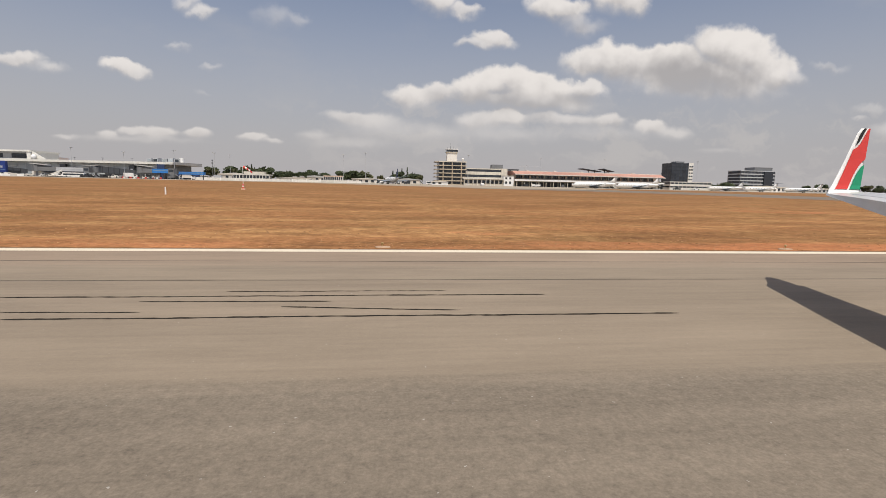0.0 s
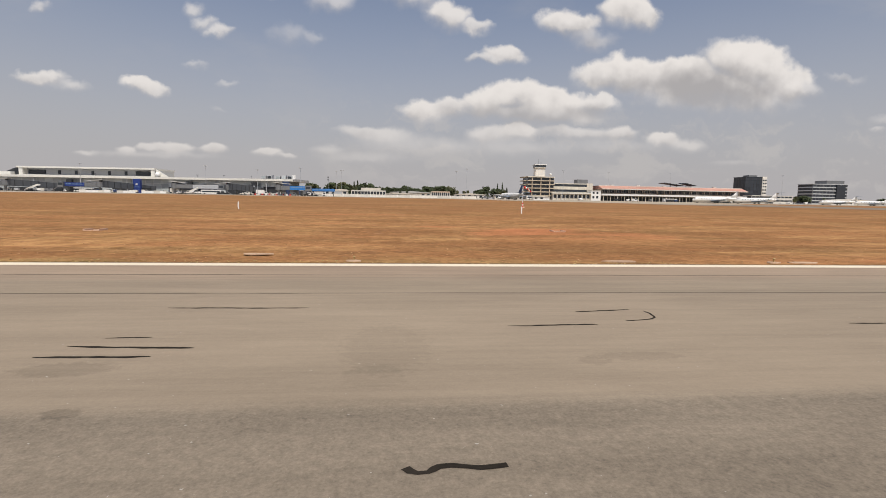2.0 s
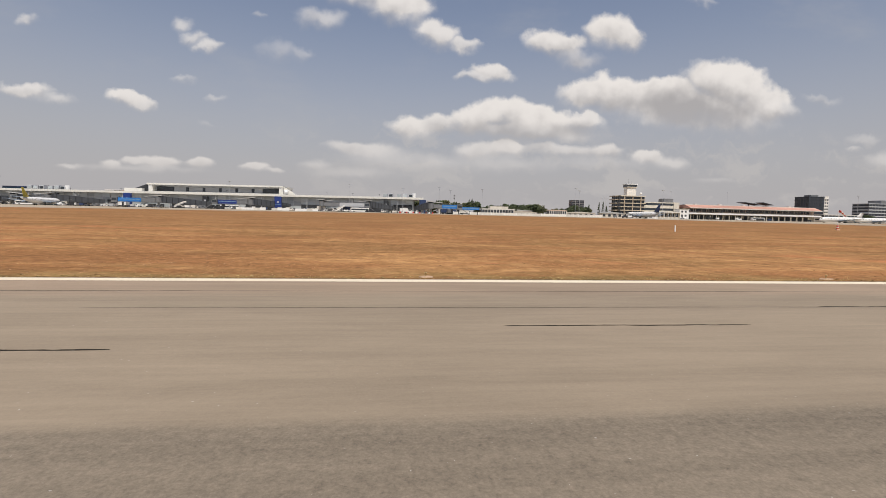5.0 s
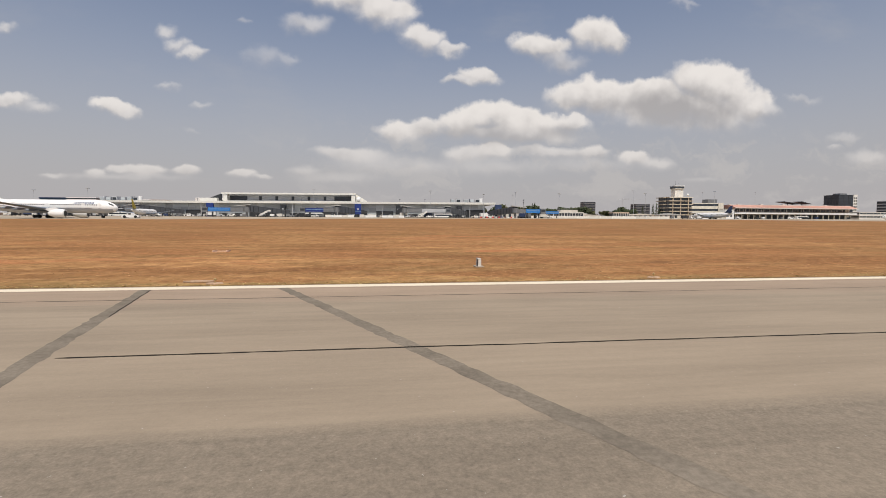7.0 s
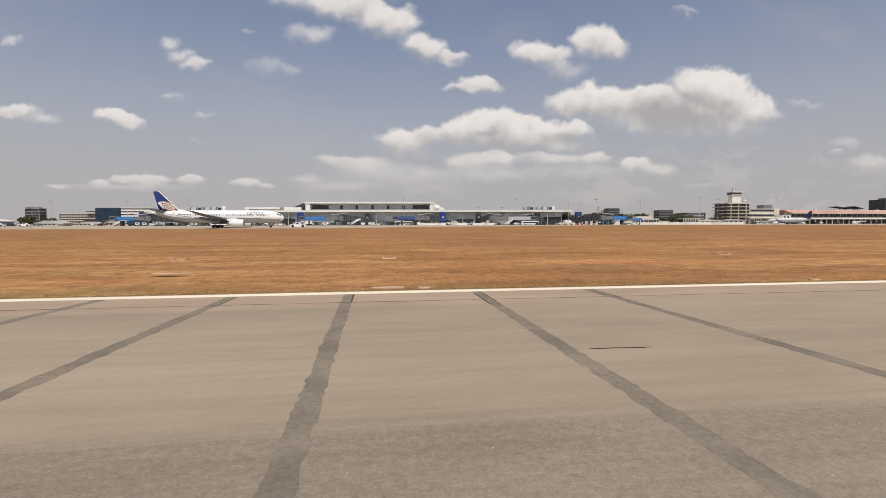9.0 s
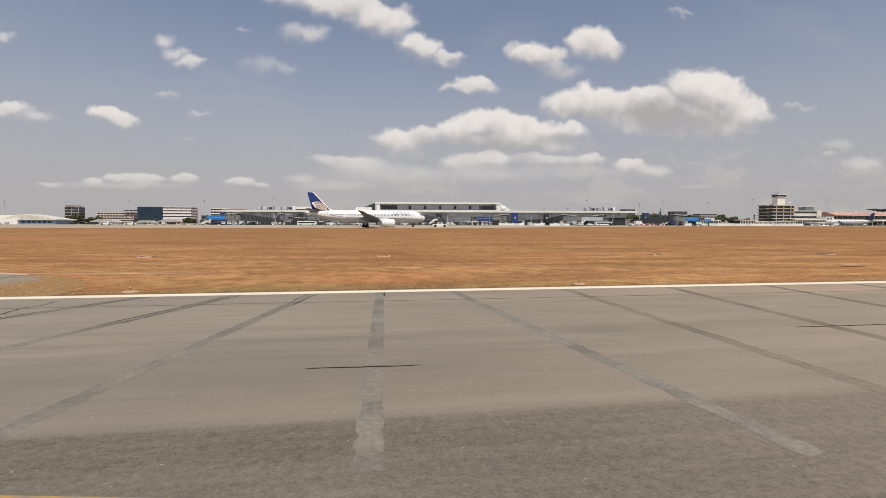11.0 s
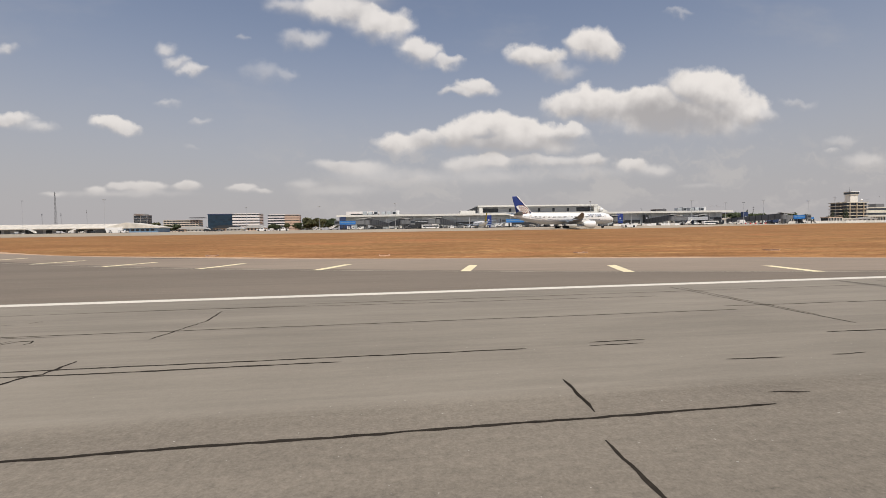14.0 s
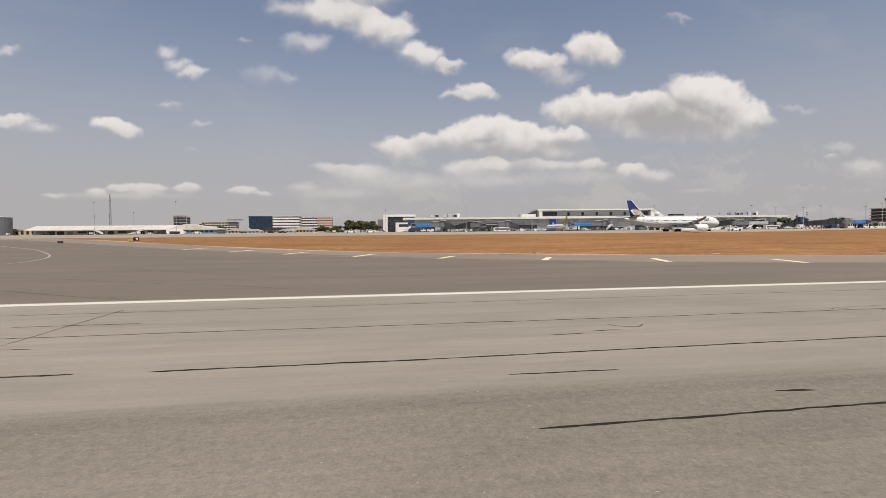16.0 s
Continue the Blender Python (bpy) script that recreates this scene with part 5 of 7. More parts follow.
# dark doorways, with more dark panels standing in for the shaded apron level
for x0, x1, h in ((-24, -9, 6.5), (-52, -34, 3.5), (-78, -64, 3.0), (-98, -84, 5.0), (-142, -120, 4.5), (-170, -150, 3.2), (-200, -176, 5.5), (-224, -206, 3.0), (-250, -232, 5.5), (-296, -262, 5.0), (-334, -312, 6.0)):
    boxpart("service_door", "steel", terminal, x0, x1, 0.0, 0.38, 0, h)
for x in range(-345, -8, 36):
    boxpart("column", "palegrey", terminal, x - 0.25, x + 0.25, -2.2, -1.7, -0.3, 10.8)
# upper storey
upper = new("upper_storey")
upper.parent = terminal
UL, UR = -226.0, -117.0
boxpart("wall", "palegrey", upper, UL + 3, UR - 3, 20, 44, 12.6, 19.2)
boxpart("roof_slab", "fascia", upper, UL - 1.5, UR + 0.5, 14.5, 46, 18.9, 20.2, "white roof slab")
boxpart("end_wall", "fascia", upper, UL, UL + 3.0, 15, 45, 12.6, 18.9)
boxpart("end_wall", "fascia", upper, UR - 3.0, UR, 15, 45, 12.6, 18.9)
boxpart("parapet", "fascia", upper, UL, UR, 14.6, 15.0, 12.6, 13.5)
for x0, x1 in ((UL + 4, UL + 18), (UR - 18, UR - 4)):
    frame_ob = boxpart("window", "steel", upper, x0, x1, 19.6, 19.95, 14.2, 17.6)
    for k in range(4):
        w = (x1 - x0) / 4
        boxpart("pane", "window", frame_ob, x0 + k * w + 0.25, x0 + (k + 1) * w - 0.25, 19.5, 19.58, 14.6, 17.2)
for k in range(5):
    x = UL + 29 + k * 13.5
    boxpart("window", "window", upper, x - 1.1, x + 1.1, 19.7, 19.95, 14.2, 17.4)
# sloping screens at both ends of the upper storey
for x0, x1 in ((UL - 16, UL - 1.5), (UR + 10, UR + 0.5)):
    bm = bmesh.new()
    prism(bm, [(x0, 12.8), (x1, 12.8), (x1, 19.4), (x1 + (x0 - x1) * 0.25, 18.2), (x0, 13.8)], 16, 16.6)
    part("screen", bm, M["steel" if x0 < UL else "fascia"], upper)
bm = bmesh.new()
loft(bm, [ring(UR + 3.0, 14, 13.3 + 1.9 + 1.9 * math.sin(a), max(0.05, 1.9 * math.cos(a)), max(0.05, 1.9 * math.cos(a)), 16, "z") for a in [math.radians(-80 + 16 * i) for i in range(11)]])
part("radome", bm, M["white"], upper, "white radar dome", smooth=True)
boxpart("plant_room", "fascia", terminal, UL - 18, UL - 4, 12, 22, 12.4, 15.6)
# rooftop units in two clusters
for x0, count in ((-11, 5), (-303, 6)):
    for k in range(count):
        x = x0 - k * 5.0 - (2 if k > 2 else 0)
        unit = boxpart("air_handler", "palegrey", terminal, x - 1.9, x + 1.9, 26, 32, 13.1, 16.3 + (k % 2) * 0.5)
        boxpart("louvre", "glass" if k % 3 else "window", unit, x - 1.5, x + 1.5, 25.85, 25.98, 13.9, 15.9)
    bm = bmesh.new()
    rod(bm, (x0 + 3, 28, 13), (x0 + 3, 28, 17.2), 1.5, 1.8, 12)
    part("cooling_tower", bm, M["white"], terminal)
for x in (-58, -79, -244, -160, -36):
    bm = bmesh.new()
    rod(bm, (x, 8, 12.6), (x, 8, 15.2), 0.08), rod(bm, (x - 0.8, 8, 15.0), (x + 0.8, 8, 15.0), 0.12)
    part("roof_mast", bm, M["steel"], terminal)


# ---- boarding bridges ----
def boarding_bridge(at, side, reach, tunnel, end, label):
    """A round head on a column, a fixed gangway back to the terminal, a telescoping tunnel to one side, a cab and its driven leg."""
    bridge = thing("boarding_bridge", at, label, "boarding bridge", "boarding bridges")
    bm = bmesh.new()
    rod(bm, (0, 0, 0), (0, 0, 3.9), 0.7, 0.7, 12)
    part("column", bm, M["midgrey"], bridge)
    bm = bmesh.new()
    rod(bm, (0, 0, 3.6), (0, 0, 7.3), 2.1, 2.1, 14)
    part("rotunda", bm, M["midgrey"], bridge)
    bm = bmesh.new()
    prism(bm, [(-8.0, 7.5), (-8.0, 7.9), (3.0, 9.0), (3.0, 8.5)], -2.0, 2.4)
    for v in bm.verts:
        v.co.x *= -side
    part("roof_blade", bm, M["roofgrey"], bridge, "pale tilted roof blade")
    # fixed gangway with its ribs and a glazed strip
    dx, dy = end
    d = math.hypot(dx, dy)
    nx, ny = -dy / d, dx / d

    def hoop(f, w, lo, hi):
        x, y = dx * f, dy * f
        return [(x - nx * w, y - ny * w, lo), (x + nx * w, y + ny * w, lo), (x + nx * w, y + ny * w, hi), (x - nx * w, y - ny * w, hi)]

    bm = bmesh.new()
    loft(bm, [hoop(0.02, 1.8, 3.6, 8.3), hoop(0.5, 1.8, 2.8, 7.0), hoop(1.0, 1.8, 2.2, 5.4)])
    gangway = part("gangway", bm, M["gangway"], bridge)
    for k in range(1, 9):
        f = k / 9
        top = 8.3 - 2.9 * f
        bm = bmesh.new()
        loft(bm, [hoop(f - 0.006, 1.86, 3.6 - 1.4 * f, top + 0.06), hoop(f + 0.006, 1.86, 3.6 - 1.4 * f, top + 0.06)])
        part("rib", bm, M["steel"], gangway)
    for f in (0.35, 0.75):
        boxpart("prop", "midgrey", bridge, dx * f - 0.3, dx * f + 0.3, dy * f - 0.3, dy * f + 0.3, 0, 3.2 - 0.9 * f)
    # telescoping tunnel
    def span(a, b):
        return (min(side * a, side * b), max(side * a, side * b))

    a = 0.42 * reach
    x0, x1 = span(1.8, a + 1)
    boxpart("inner_tunnel", "midgrey", bridge, x0, x1, -1.3, 1.3, 3.9, 6.6)
    x0, x1 = span(a, reach)
    outer = boxpart("outer_tunnel", tunnel, bridge, x0, x1, -1.5, 1.5, 3.9, 6.5)
    for k in range(int((reach - a) / 2.4)):
        x = side * (a + 1.2 + 2.4 * k)
        boxpart("rib", tunnel, outer, x - 0.1, x + 0.1, -1.6, 1.6, 3.85, 6.55)
    boxpart("stripe", "paleblue" if "blue" in tunnel else "palegrey", outer, x0 + 0.6, x1 - 0.6, -1.56, -1.51, 5.2, 5.7)
    x0, x1 = span(reach, reach + 3.6)
    cab = boxpart("cab", "midgrey", bridge, x0, x1, -3.2, 1.8, 3.3, 6.9)
    boxpart("cab_glass", "window", cab, x0 + 0.3, x1 - 0.3, -3.3, -3.22, 4.6, 6.2)
    x0, x1 = span(reach - 3.6, reach - 2.6)
    leg = boxpart("driven_leg", "steel", bridge, x0, x1, -1.9, 1.9, 0.8, 3.5)
    for y in (-1.5, 1.5):
        bm = bmesh.new()
        loft(bm, [ring((x0 + x1) / 2, y + d, 0.55, 0.55, 0.55, 12, "y") for d in (-0.2, 0.2)])
        part("wheel", bm, M["black"], leg)
    bm = bmesh.new()
    prism(bm, [(-0.2, 0.0), (0.3, 0.0), (5.6, 3.5), (5.1, 3.5)], -2.8, -1.9)
    for v in bm.verts:
        v.co.x = side * (reach + 9 - v.co.x)
    part("service_stair", bm, M["midgrey"], bridge)
    return bridge


def on_front(x, out):
    """A place on the apron out metres before the terminal's front, by world x."""
    y = 398 + 0.0857 * (-156 - x) - out
    return (x, y, gz(y))


GATES = ((-480, 370, -1, 20, "blue", (16, 44)), (-452, 388, 1, 17, "steel", (-8, 30)), (-425, 382, -1, 18, "steel", (19, 34)), (-347, 372, -1, 26, "blue", (23, 36)), (-283, 368, -1, 22, "deepblue", (20, 36)),
         (-233, 368, 1, 31, "palegrey", (-3, 34)), (-200, 376, -1, 15, "steel", (20, 26)), (-155, 342, 1, 18, "blue", (-7, 52)))
for x, y, side, reach, mat, end in GATES:
    words = {"blue": "bright blue", "steel": "dark steel", "deepblue": "deep blue", "palegrey": "pale grey"}[mat]
    boarding_bridge((x, y, gz(y)), side, reach, mat, end, f"{words} boarding bridge with a dark gangway to the terminal")
for x, mat in ((-500, "navy"), (-443, "steel"), (-380, "deepblue"), (-328, "steel"), (-268, "deepblue"), (-236, "steel"), (-186, "steel"), (-158, "navy")):
    painted = mat in ("navy", "deepblue")
    pylon = thing("gate_pylon", on_front(x, 19.0 if painted else 3.0), "tall blue gate pylon before the glass front" if painted else "tall dark steel gate pylon before the glass front", "pylon", "gate pylons")
    half = 2.5 if painted else 1.9
    boxpart("shaft", mat, pylon, -half, half, -1.2, 1.2, 0, 10.4 if painted else 9.6)
    boxpart("sign", "palegrey", pylon, -0.7, 0.7, -1.28, -1.22, 5.6, 7.0)
    boxpart("doorway", "window", pylon, -0.8, 0.8, -1.28, -1.22, 0.1, 2.3)
    if painted:
        boxpart("panel_joint", "paleblue", pylon, -half + 0.1, half - 0.1, -1.26, -1.21, 4.2, 4.5)
# the covered walkway past the east gates
canopy = thing("apron_canopy", (-127, 352, gz(352)), "bright blue covered walkway on steel posts", "canopy")
boxpart("roof", "blue", canopy, -8, 8, -1.6, 1.6, 3.4, 5.2)
boxpart("stripe", "paleblue", canopy, -7.5, 7.5, -1.66, -1.61, 4.2, 4.6)
for px in (-7, 0, 7):
    boxpart("post", "steel", canopy, px - 0.2, px + 0.2, -0.3, 0.3, 0, 3.4)
# low white barrier along the stands
fence = thing("stand_barrier", (-262, 357, gz(357)), "low white concrete barrier along the aircraft stands", "barrier")
for k in range(14):
    if k not in (5, 9):
        boxpart("barrier_panel", "white" if k % 3 else "offwhite", fence, -28 + 4 * k, -24.1 + 4 * k, -0.25, 0.25, 0, 1.5 if k % 4 else 1.8)
# white portal building at the west end
portal = thing("portal_building", (-491, 771, gz(771)), "white portal-framed building with dark glass beyond the terminal", "building")
boxpart("side_wall", "white", portal, -24, -17, 0, 34, 0, 23.99)
boxpart("roof", "white", portal, -24, 27, 0, 34, 24, 27.5)
boxpart("core", "steel", portal, -16.9, 26, 2, 33.5, 0, 23.9)
pane = boxmesh("glass_pane", "window", -1.9, 1.9, -0.06, 0.06, -1.85, 1.85)
for i in range(10):
    for j in range(6):
        piece("glass_pane", pane, portal, -14 + 4.2 * i, 1.9, 2.2 + 4.0 * j)
boxpart("annex", "white", portal, -5, 24, -10, 1, 0, 14.6)
boxpart("annex_window", "window", portal, 0, 20, -10.15, -10.02, 8, 12)
boxpart("side_block", "midgrey", portal, -32, -24.1, 6, 30, 0, 20)


# ---- buildings round the airfield ----
def banded(name, at, width, depth, floors, height, band, label, wall="cream", glass="window", band_h=1.2, bay=4.0, turn=0.0, roof_mat="roofgrey", piers=True, fins=False):
    """A building of storeys: window bands set back between wall bands, each window a pane of its own."""
    house = thing(name, at, label, "building", turn=turn)
    boxpart("core", "steel" if wall != "white" else "midgrey", house, -width / 2 + 0.35, width / 2 - 0.35, 0.35, depth - 0.35, -1.0, floors * height)
    n = max(2, int(width / bay))
    w = width / n
    strip = boxmesh("window", glass, -w / 2 + 0.25, w / 2 - 0.25, -0.05, 0.05, -(height - band_h) / 2 + 0.05, (height - band_h) / 2 - 0.05)
    side = boxmesh("window", glass, -0.05, 0.05, -1.6, 1.6, -(height - band_h) / 2 + 0.05, (height - band_h) / 2 - 0.05)
    for f in range(floors + 1):
        z = f * height
        boxpart("floor_band", band, house, -width / 2, width / 2, 0.0, depth, z - 0.02 if f else -1.0, z + band_h if f < floors else z + 0.9)
        if f < floors:
            for k in range(n):
                piece("window", strip, house, -width / 2 + (k + 0.5) * w, 0.25, z + (height + band_h) / 2)
            for k in range(max(1, int(depth / 4.2))):
                for sx in (-1, 1):
                    piece("window", side, house, sx * (width / 2 - 0.25), 2.2 + 4.2 * k, z + (height + band_h) / 2)
    if piers:
        for k in range(n + 1):
            boxpart("pier", wall, house, -width / 2 + k * w - 0.2, -width / 2 + k * w + 0.2, 0.05, 0.5, 0, floors * height)
    boxpart("roof", roof_mat, house, -width / 2 + 0.3, width / 2 - 0.3, 0.3, depth - 0.3, floors * height + 0.5, floors * height + 0.8)
    return house


G = lambda y: gz(y) - 0.02
# the old control tower block
tower = banded("control_tower", (68.5, 481, G(481)), 27, 20, 6, 3.7, "tan", "tan concrete tower block with balconies and a control cab", "tan", "window", 0.8, 4.2, piers=False)
for f in range(1, 7):
    boxpart("balcony", "tan", tower, -16.5, -13.6, 5, 19, 3.7 * f - 0.2, 3.7 * f + 0.7)
    boxpart("balcony", "cream" if f == 6 else "tan", tower, -13.6, 14.2, -1.2, -0.02, 3.7 * f - 0.15, 3.7 * f + 0.75)
boxpart("shaft", "offwhite", tower, -5.0, 5.0, 3, 10, 22.4, 32.2)
for px in (-9.0, 0.0, 9.0):
    boxpart("pier", "tan", tower, px - 0.4, px + 0.4, -0.7, 0.0, 0, 22.0)
boxpart("cab_glass", "window", tower, -5.5, 5.5, 2.3, 10.7, 32.2, 34.4)
boxpart("cab_roof", "white", tower, -6.0, 6.0, 1.8, 11.2, 34.4, 35.2)
boxpart("cab_sill", "cream", tower, -5.7, 5.7, 2.2, 10.8, 31.5, 32.19)
bm = bmesh.new()
rod(bm, (-1, 8, 35.2), (-1, 8, 41), 0.16, 0.06), rod(bm, (2, 8, 35.2), (2, 8, 38), 0.1, 0.05), rod(bm, (-4, 8, 35.2), (-4, 8, 37.5), 0.1, 0.05)
part("aerial", bm, M["steel"], tower)
bm = bmesh.new()
loft(bm, [ring(11, 4, 25.4 + 1.3 * math.sin(a), max(0.05, 1.3 * math.cos(a)), max(0.05, 1.3 * math.cos(a)), 12, "z") for a in [math.radians(-80 + 20 * i) for i in range(9)]])
part("radome", bm, M["white"], tower, smooth=True)
# cream office wing
wing_block = banded("office_wing", (105, 490, G(490)), 42, 22, 3, 5.4, "cream", "cream two-tone office wing with long dark window bands", "cream", "window", 3.0, 7, piers=False)
boxpart("plant_room", "midgrey", wing_block, 7, 18, 6, 16, 16.5, 21.5)
boxpart("end_wall", "cream", wing_block, 15, 21.3, -0.4, 22, 0, 17.4)
annex = thing("entrance_annex", (123, 478, G(478)), "low white entrance annex with a long flat-roofed concourse", "building")
boxpart("wall", "white", annex, -3, 7, 0, 10, 0, 9.8)
boxpart("roof_edge", "offwhite", annex, -3.4, 7.4, -0.4, 10.4, 9.81, 10.2)
boxpart("concourse_wall", "cream", annex, -43, -3.05, 1, 9, 0, 6.3)
boxpart("concourse_roof", "offwhite", annex, -44, -3.05, -1.5, 10, 6.31, 7.3)
for k in range(2):
    boxpart("window", "window", annex, -1.6 + 4 * k, 0.4 + 4 * k, -0.12, -0.02, 2.2, 4.6)
    boxpart("window", "window", annex, -1.6 + 4 * k, 0.4 + 4 * k, -0.12, -0.02, 6.8, 8.6)
for k in range(9):
    boxpart("concourse_window", "window", annex, -42 + 4.3 * k, -38.8 + 4.3 * k, 0.8, 0.95, 2.0, 5.4)
    boxpart("concourse_post", "white", annex, -42.6 + 4.3 * k, -42.3 + 4.3 * k, -1.2, -0.9, 0, 6.3)
# long red-roofed terminal
old = thing("old_terminal", (208, 486, G(486)), "long cream terminal under a faded red sheet roof", "building", turn=4.0)
boxpart("wall", "cream", old, -76, 88, 6, 30, 0, 11.9)
bm = bmesh.new()
prism(bm, [(-2.5, 11.6), (-2.5, 12.2), (6, 15.2), (32, 15.5), (34, 11.6)], -77, 90)
for v in bm.verts:
    v.co = Vector((v.co.y, v.co.x, v.co.z))
old_roof = part("roof", bm, M["redroof"], old)
boxpart("ridge_cap", "shedroof", old_roof, -77, 90, 6, 10, 15.15, 15.7)
boxpart("fascia", "offwhite", old_roof, -77.1, 90.1, -2.7, -2.52, 11.5, 12.25)
for k in range(1, 22):
    x = -82 + 7.8 * k
    boxpart("column", "cream", old, x - 0.25, x + 0.25, -0.6, 0.2, 0, 5.39)
    boxpart("upper_post", "cream", old, x - 0.2, x + 0.2, 3.0, 3.5, 7.0, 11.5)
    if k < 21:
        window = boxpart("window", "window", old, x + 0.5, x + 7.3, 5.6, 5.95, 8.2, 11.2)
        for q in (1, 2, 3):
            boxpart("glazing_bar", "palegrey", window, x + 0.5 + 1.7 * q - 0.06, x + 0.5 + 1.7 * q + 0.06, 5.52, 5.59, 8.2, 11.2)
        boxpart("doorway", "steel", old, x + 0.5, x + 7.3, 5.6, 5.95, 0, 4.8)
boxpart("gallery", "white", old, -77, 90, -1.5, 6, 5.4, 7.0, "white concrete gallery front")
for k in range(5):
    boxpart("roof_vent", "offwhite", old, -60 + 30 * k, -57 + 30 * k, 12, 15, 15.3, 16.8)
lantern = thing("roof_lantern", (222, 498, gz(486) + 15.3), "dark folded roof canopy standing on the old terminal", "canopy")
for x0, x1, z in ((-14, 8, 4.4), (9, 22, 4.6)):
    bm = bmesh.new()
    prism(bm, [(x0, z), (x1, z - 2.6), (x1 + 1, z - 2.2), (x0 + 1, z + 0.6)], 0, 12)
    part("canopy", bm, M["steel"], lantern)
for x in (-4, 3, 14):
    boxpart("post", "steel", lantern, x - 0.3, x + 0.3, 5, 5.6, -0.3, 4.0)
banded("low_office", (333, 498, G(498)), 48, 14, 2, 3.9, "offwhite", "low white office with small square windows", "offwhite", "window", 2.2, 4.5)
# black glass block with a white service core
dark_tower = banded("dark_office_block", (360, 562, G(562)), 22, 22, 8, 3.9, "blackglass", "black glass office block with a white windowed end", "steel", "blackglass", 0.7, 3.5, piers=False)
boxpart("service_core", "offwhite", dark_tower, 11.1, 17.0, -0.2, 22, 0, 32.6)
win = boxmesh("window", "window", -1.0, 1.0, -0.08, 0.08, -0.8, 0.8)
for f in range(7):
    for k in range(2):
        piece("window", win, dark_tower, 12.7 + 2.8 * k, -0.25, 4.8 + 3.9 * f)
boxpart("plant_room", "midgrey", dark_tower, -1, 10, 8, 18, 32, 34.5)
grey_block = banded("grey_office_block", (476, 576, G(576)), 48, 24, 6, 4.2, "palegrey", "grey glass office block with pale sun-shade bands", "midgrey", "blackglass", 1.3, 4.5)
boxpart("penthouse", "midgrey", grey_block, -2, 23, 4, 22, 26, 30.6)
boxpart("glass_bay", "blackglass", grey_block, 8, 20, -1.5, -0.1, 0, 25)
# low sheds and walls between the two terminals
club = banded("low_club_house", (-97, 384, G(384)), 26, 12, 1, 4.2, "offwhite", "low cream building with a row of dark windows", "offwhite", "window", 1.6, 2.2, roof_mat="shedroof")
boxpart("upper_room", "shedroof", club, -6, 9, 3, 9, 4.6, 7.0)
banded("gate_house", (-39, 406, G(406)), 15, 9, 1, 4.6, "pink", "small pink building with striped front", "offwhite", "window", 0.5, 1.6, roof_mat="redroof")
far_sheds = ((-12, 420, 26, 8, 4.5, "offwhite"), (22, 428, 22, 8, 5, "shedroof"), (48, 410, 14, 6, 3.4, "white"), (-70, 415, 30, 8, 3.6, "offwhite"), (-62, 470, 40, 12, 6, "shedroof"), (-125, 440, 26, 10, 6.5, "offwhite"), (400, 470, 46, 14, 6, "offwhite"), (470, 480, 60, 14, 5, "roofgrey"), (-891, 560, 32, 12, 7.0, "ochre"))
for x, y, w, d, h, mat in far_sheds:
    shed = thing("airfield_shed", (x, y, G(y)), "low pale shed with a shallow roof and dark openings", "building", "airfield sheds")
    boxpart("wall", mat, shed, -w / 2, w / 2, 0, d, 0, h * 0.75)
    bm = bmesh.new()
    prism(bm, [(-w / 2 - 0.5, h * 0.72), (w / 2 + 0.5, h * 0.72), (w / 2 + 0.5, h * 0.8), (0, h), (-w / 2 - 0.5, h * 0.8)], -0.6, d + 0.6)
    part("roof", bm, M[{"shedroof": "roofgrey", "ochre": "ochre"}.get(mat, "shedroof")], shed)
    for k in range(int(w / 5)):
        boxpart("opening", "window", shed, -w / 2 + 1 + 5 * k, -w / 2 + 3.4 + 5 * k, -0.12, -0.02, 0.8, h * 0.6)
white_wall = thing("perimeter_wall", (-85, 372, G(372)), "low white-painted perimeter wall", "wall")
for k in range(12):
    boxpart("wall_panel", "offwhite", white_wall, -50 + 10 * k, -40.06 + 10 * k, 0, 0.3, 0, 1.9)
    boxpart("wall_post", "white", white_wall, -50.2 + 10 * k, -49.8 + 10 * k, -0.1, 0.4, 0, 2.1)
for x, y, w, d, fl, mat in ((352, 1308, 34, 26, 10, "midgrey"), (520, 1320, 44, 30, 9, "midgrey"), (670, 1400, 62, 34, 8, "palegrey")):
    banded("distant_block", (x, y, G(y)), w, d, fl, 4.6, "palegrey" if mat == "glass" else mat, "distant hazy office block above the trees", "midgrey", "glass" if mat == "roofgrey" else "blackglass", 1.6, 6.0, piers=False)

# west: offices, tower, cargo sheds
navy_block = thing("navy_office_block", (-695, 752, G(752)), "navy glass office block with a faceted face", "building")
bm = bmesh.new()
prism(bm, [(-17, 0), (17, 0), (17, 24.5), (-17, 24.0)], 1, 30)
part("core", bm, M["steel"], navy_block)
np_mesh = boxmesh("glass_pane", "navyglass", -1.65, 1.65, -0.06, 0.06, -1.45, 1.45)
for i in range(10):
    for j in range(8):
        piece("glass_pane", np_mesh, navy_block, -15.3 + 3.4 * i, 0.85, 1.55 + 3.02 * j)
boxpart("parapet", "navy", navy_block, -17.3, 17.3, 0.4, 30.2, 24.2, 25.2)
banded("striped_office_block", (-659, 752, G(752)), 38, 28, 6, 4.1, "white", "white office block with dark ribbon windows", "white", "blackglass", 2.4, 4.2, piers=False)
banded("ribbon_office_block", (-643.5, 900, G(900)), 29, 24, 6, 4.6, "white", "smaller white office with dark ribbon windows", "white", "blackglass", 2.0, 4.2, piers=False)
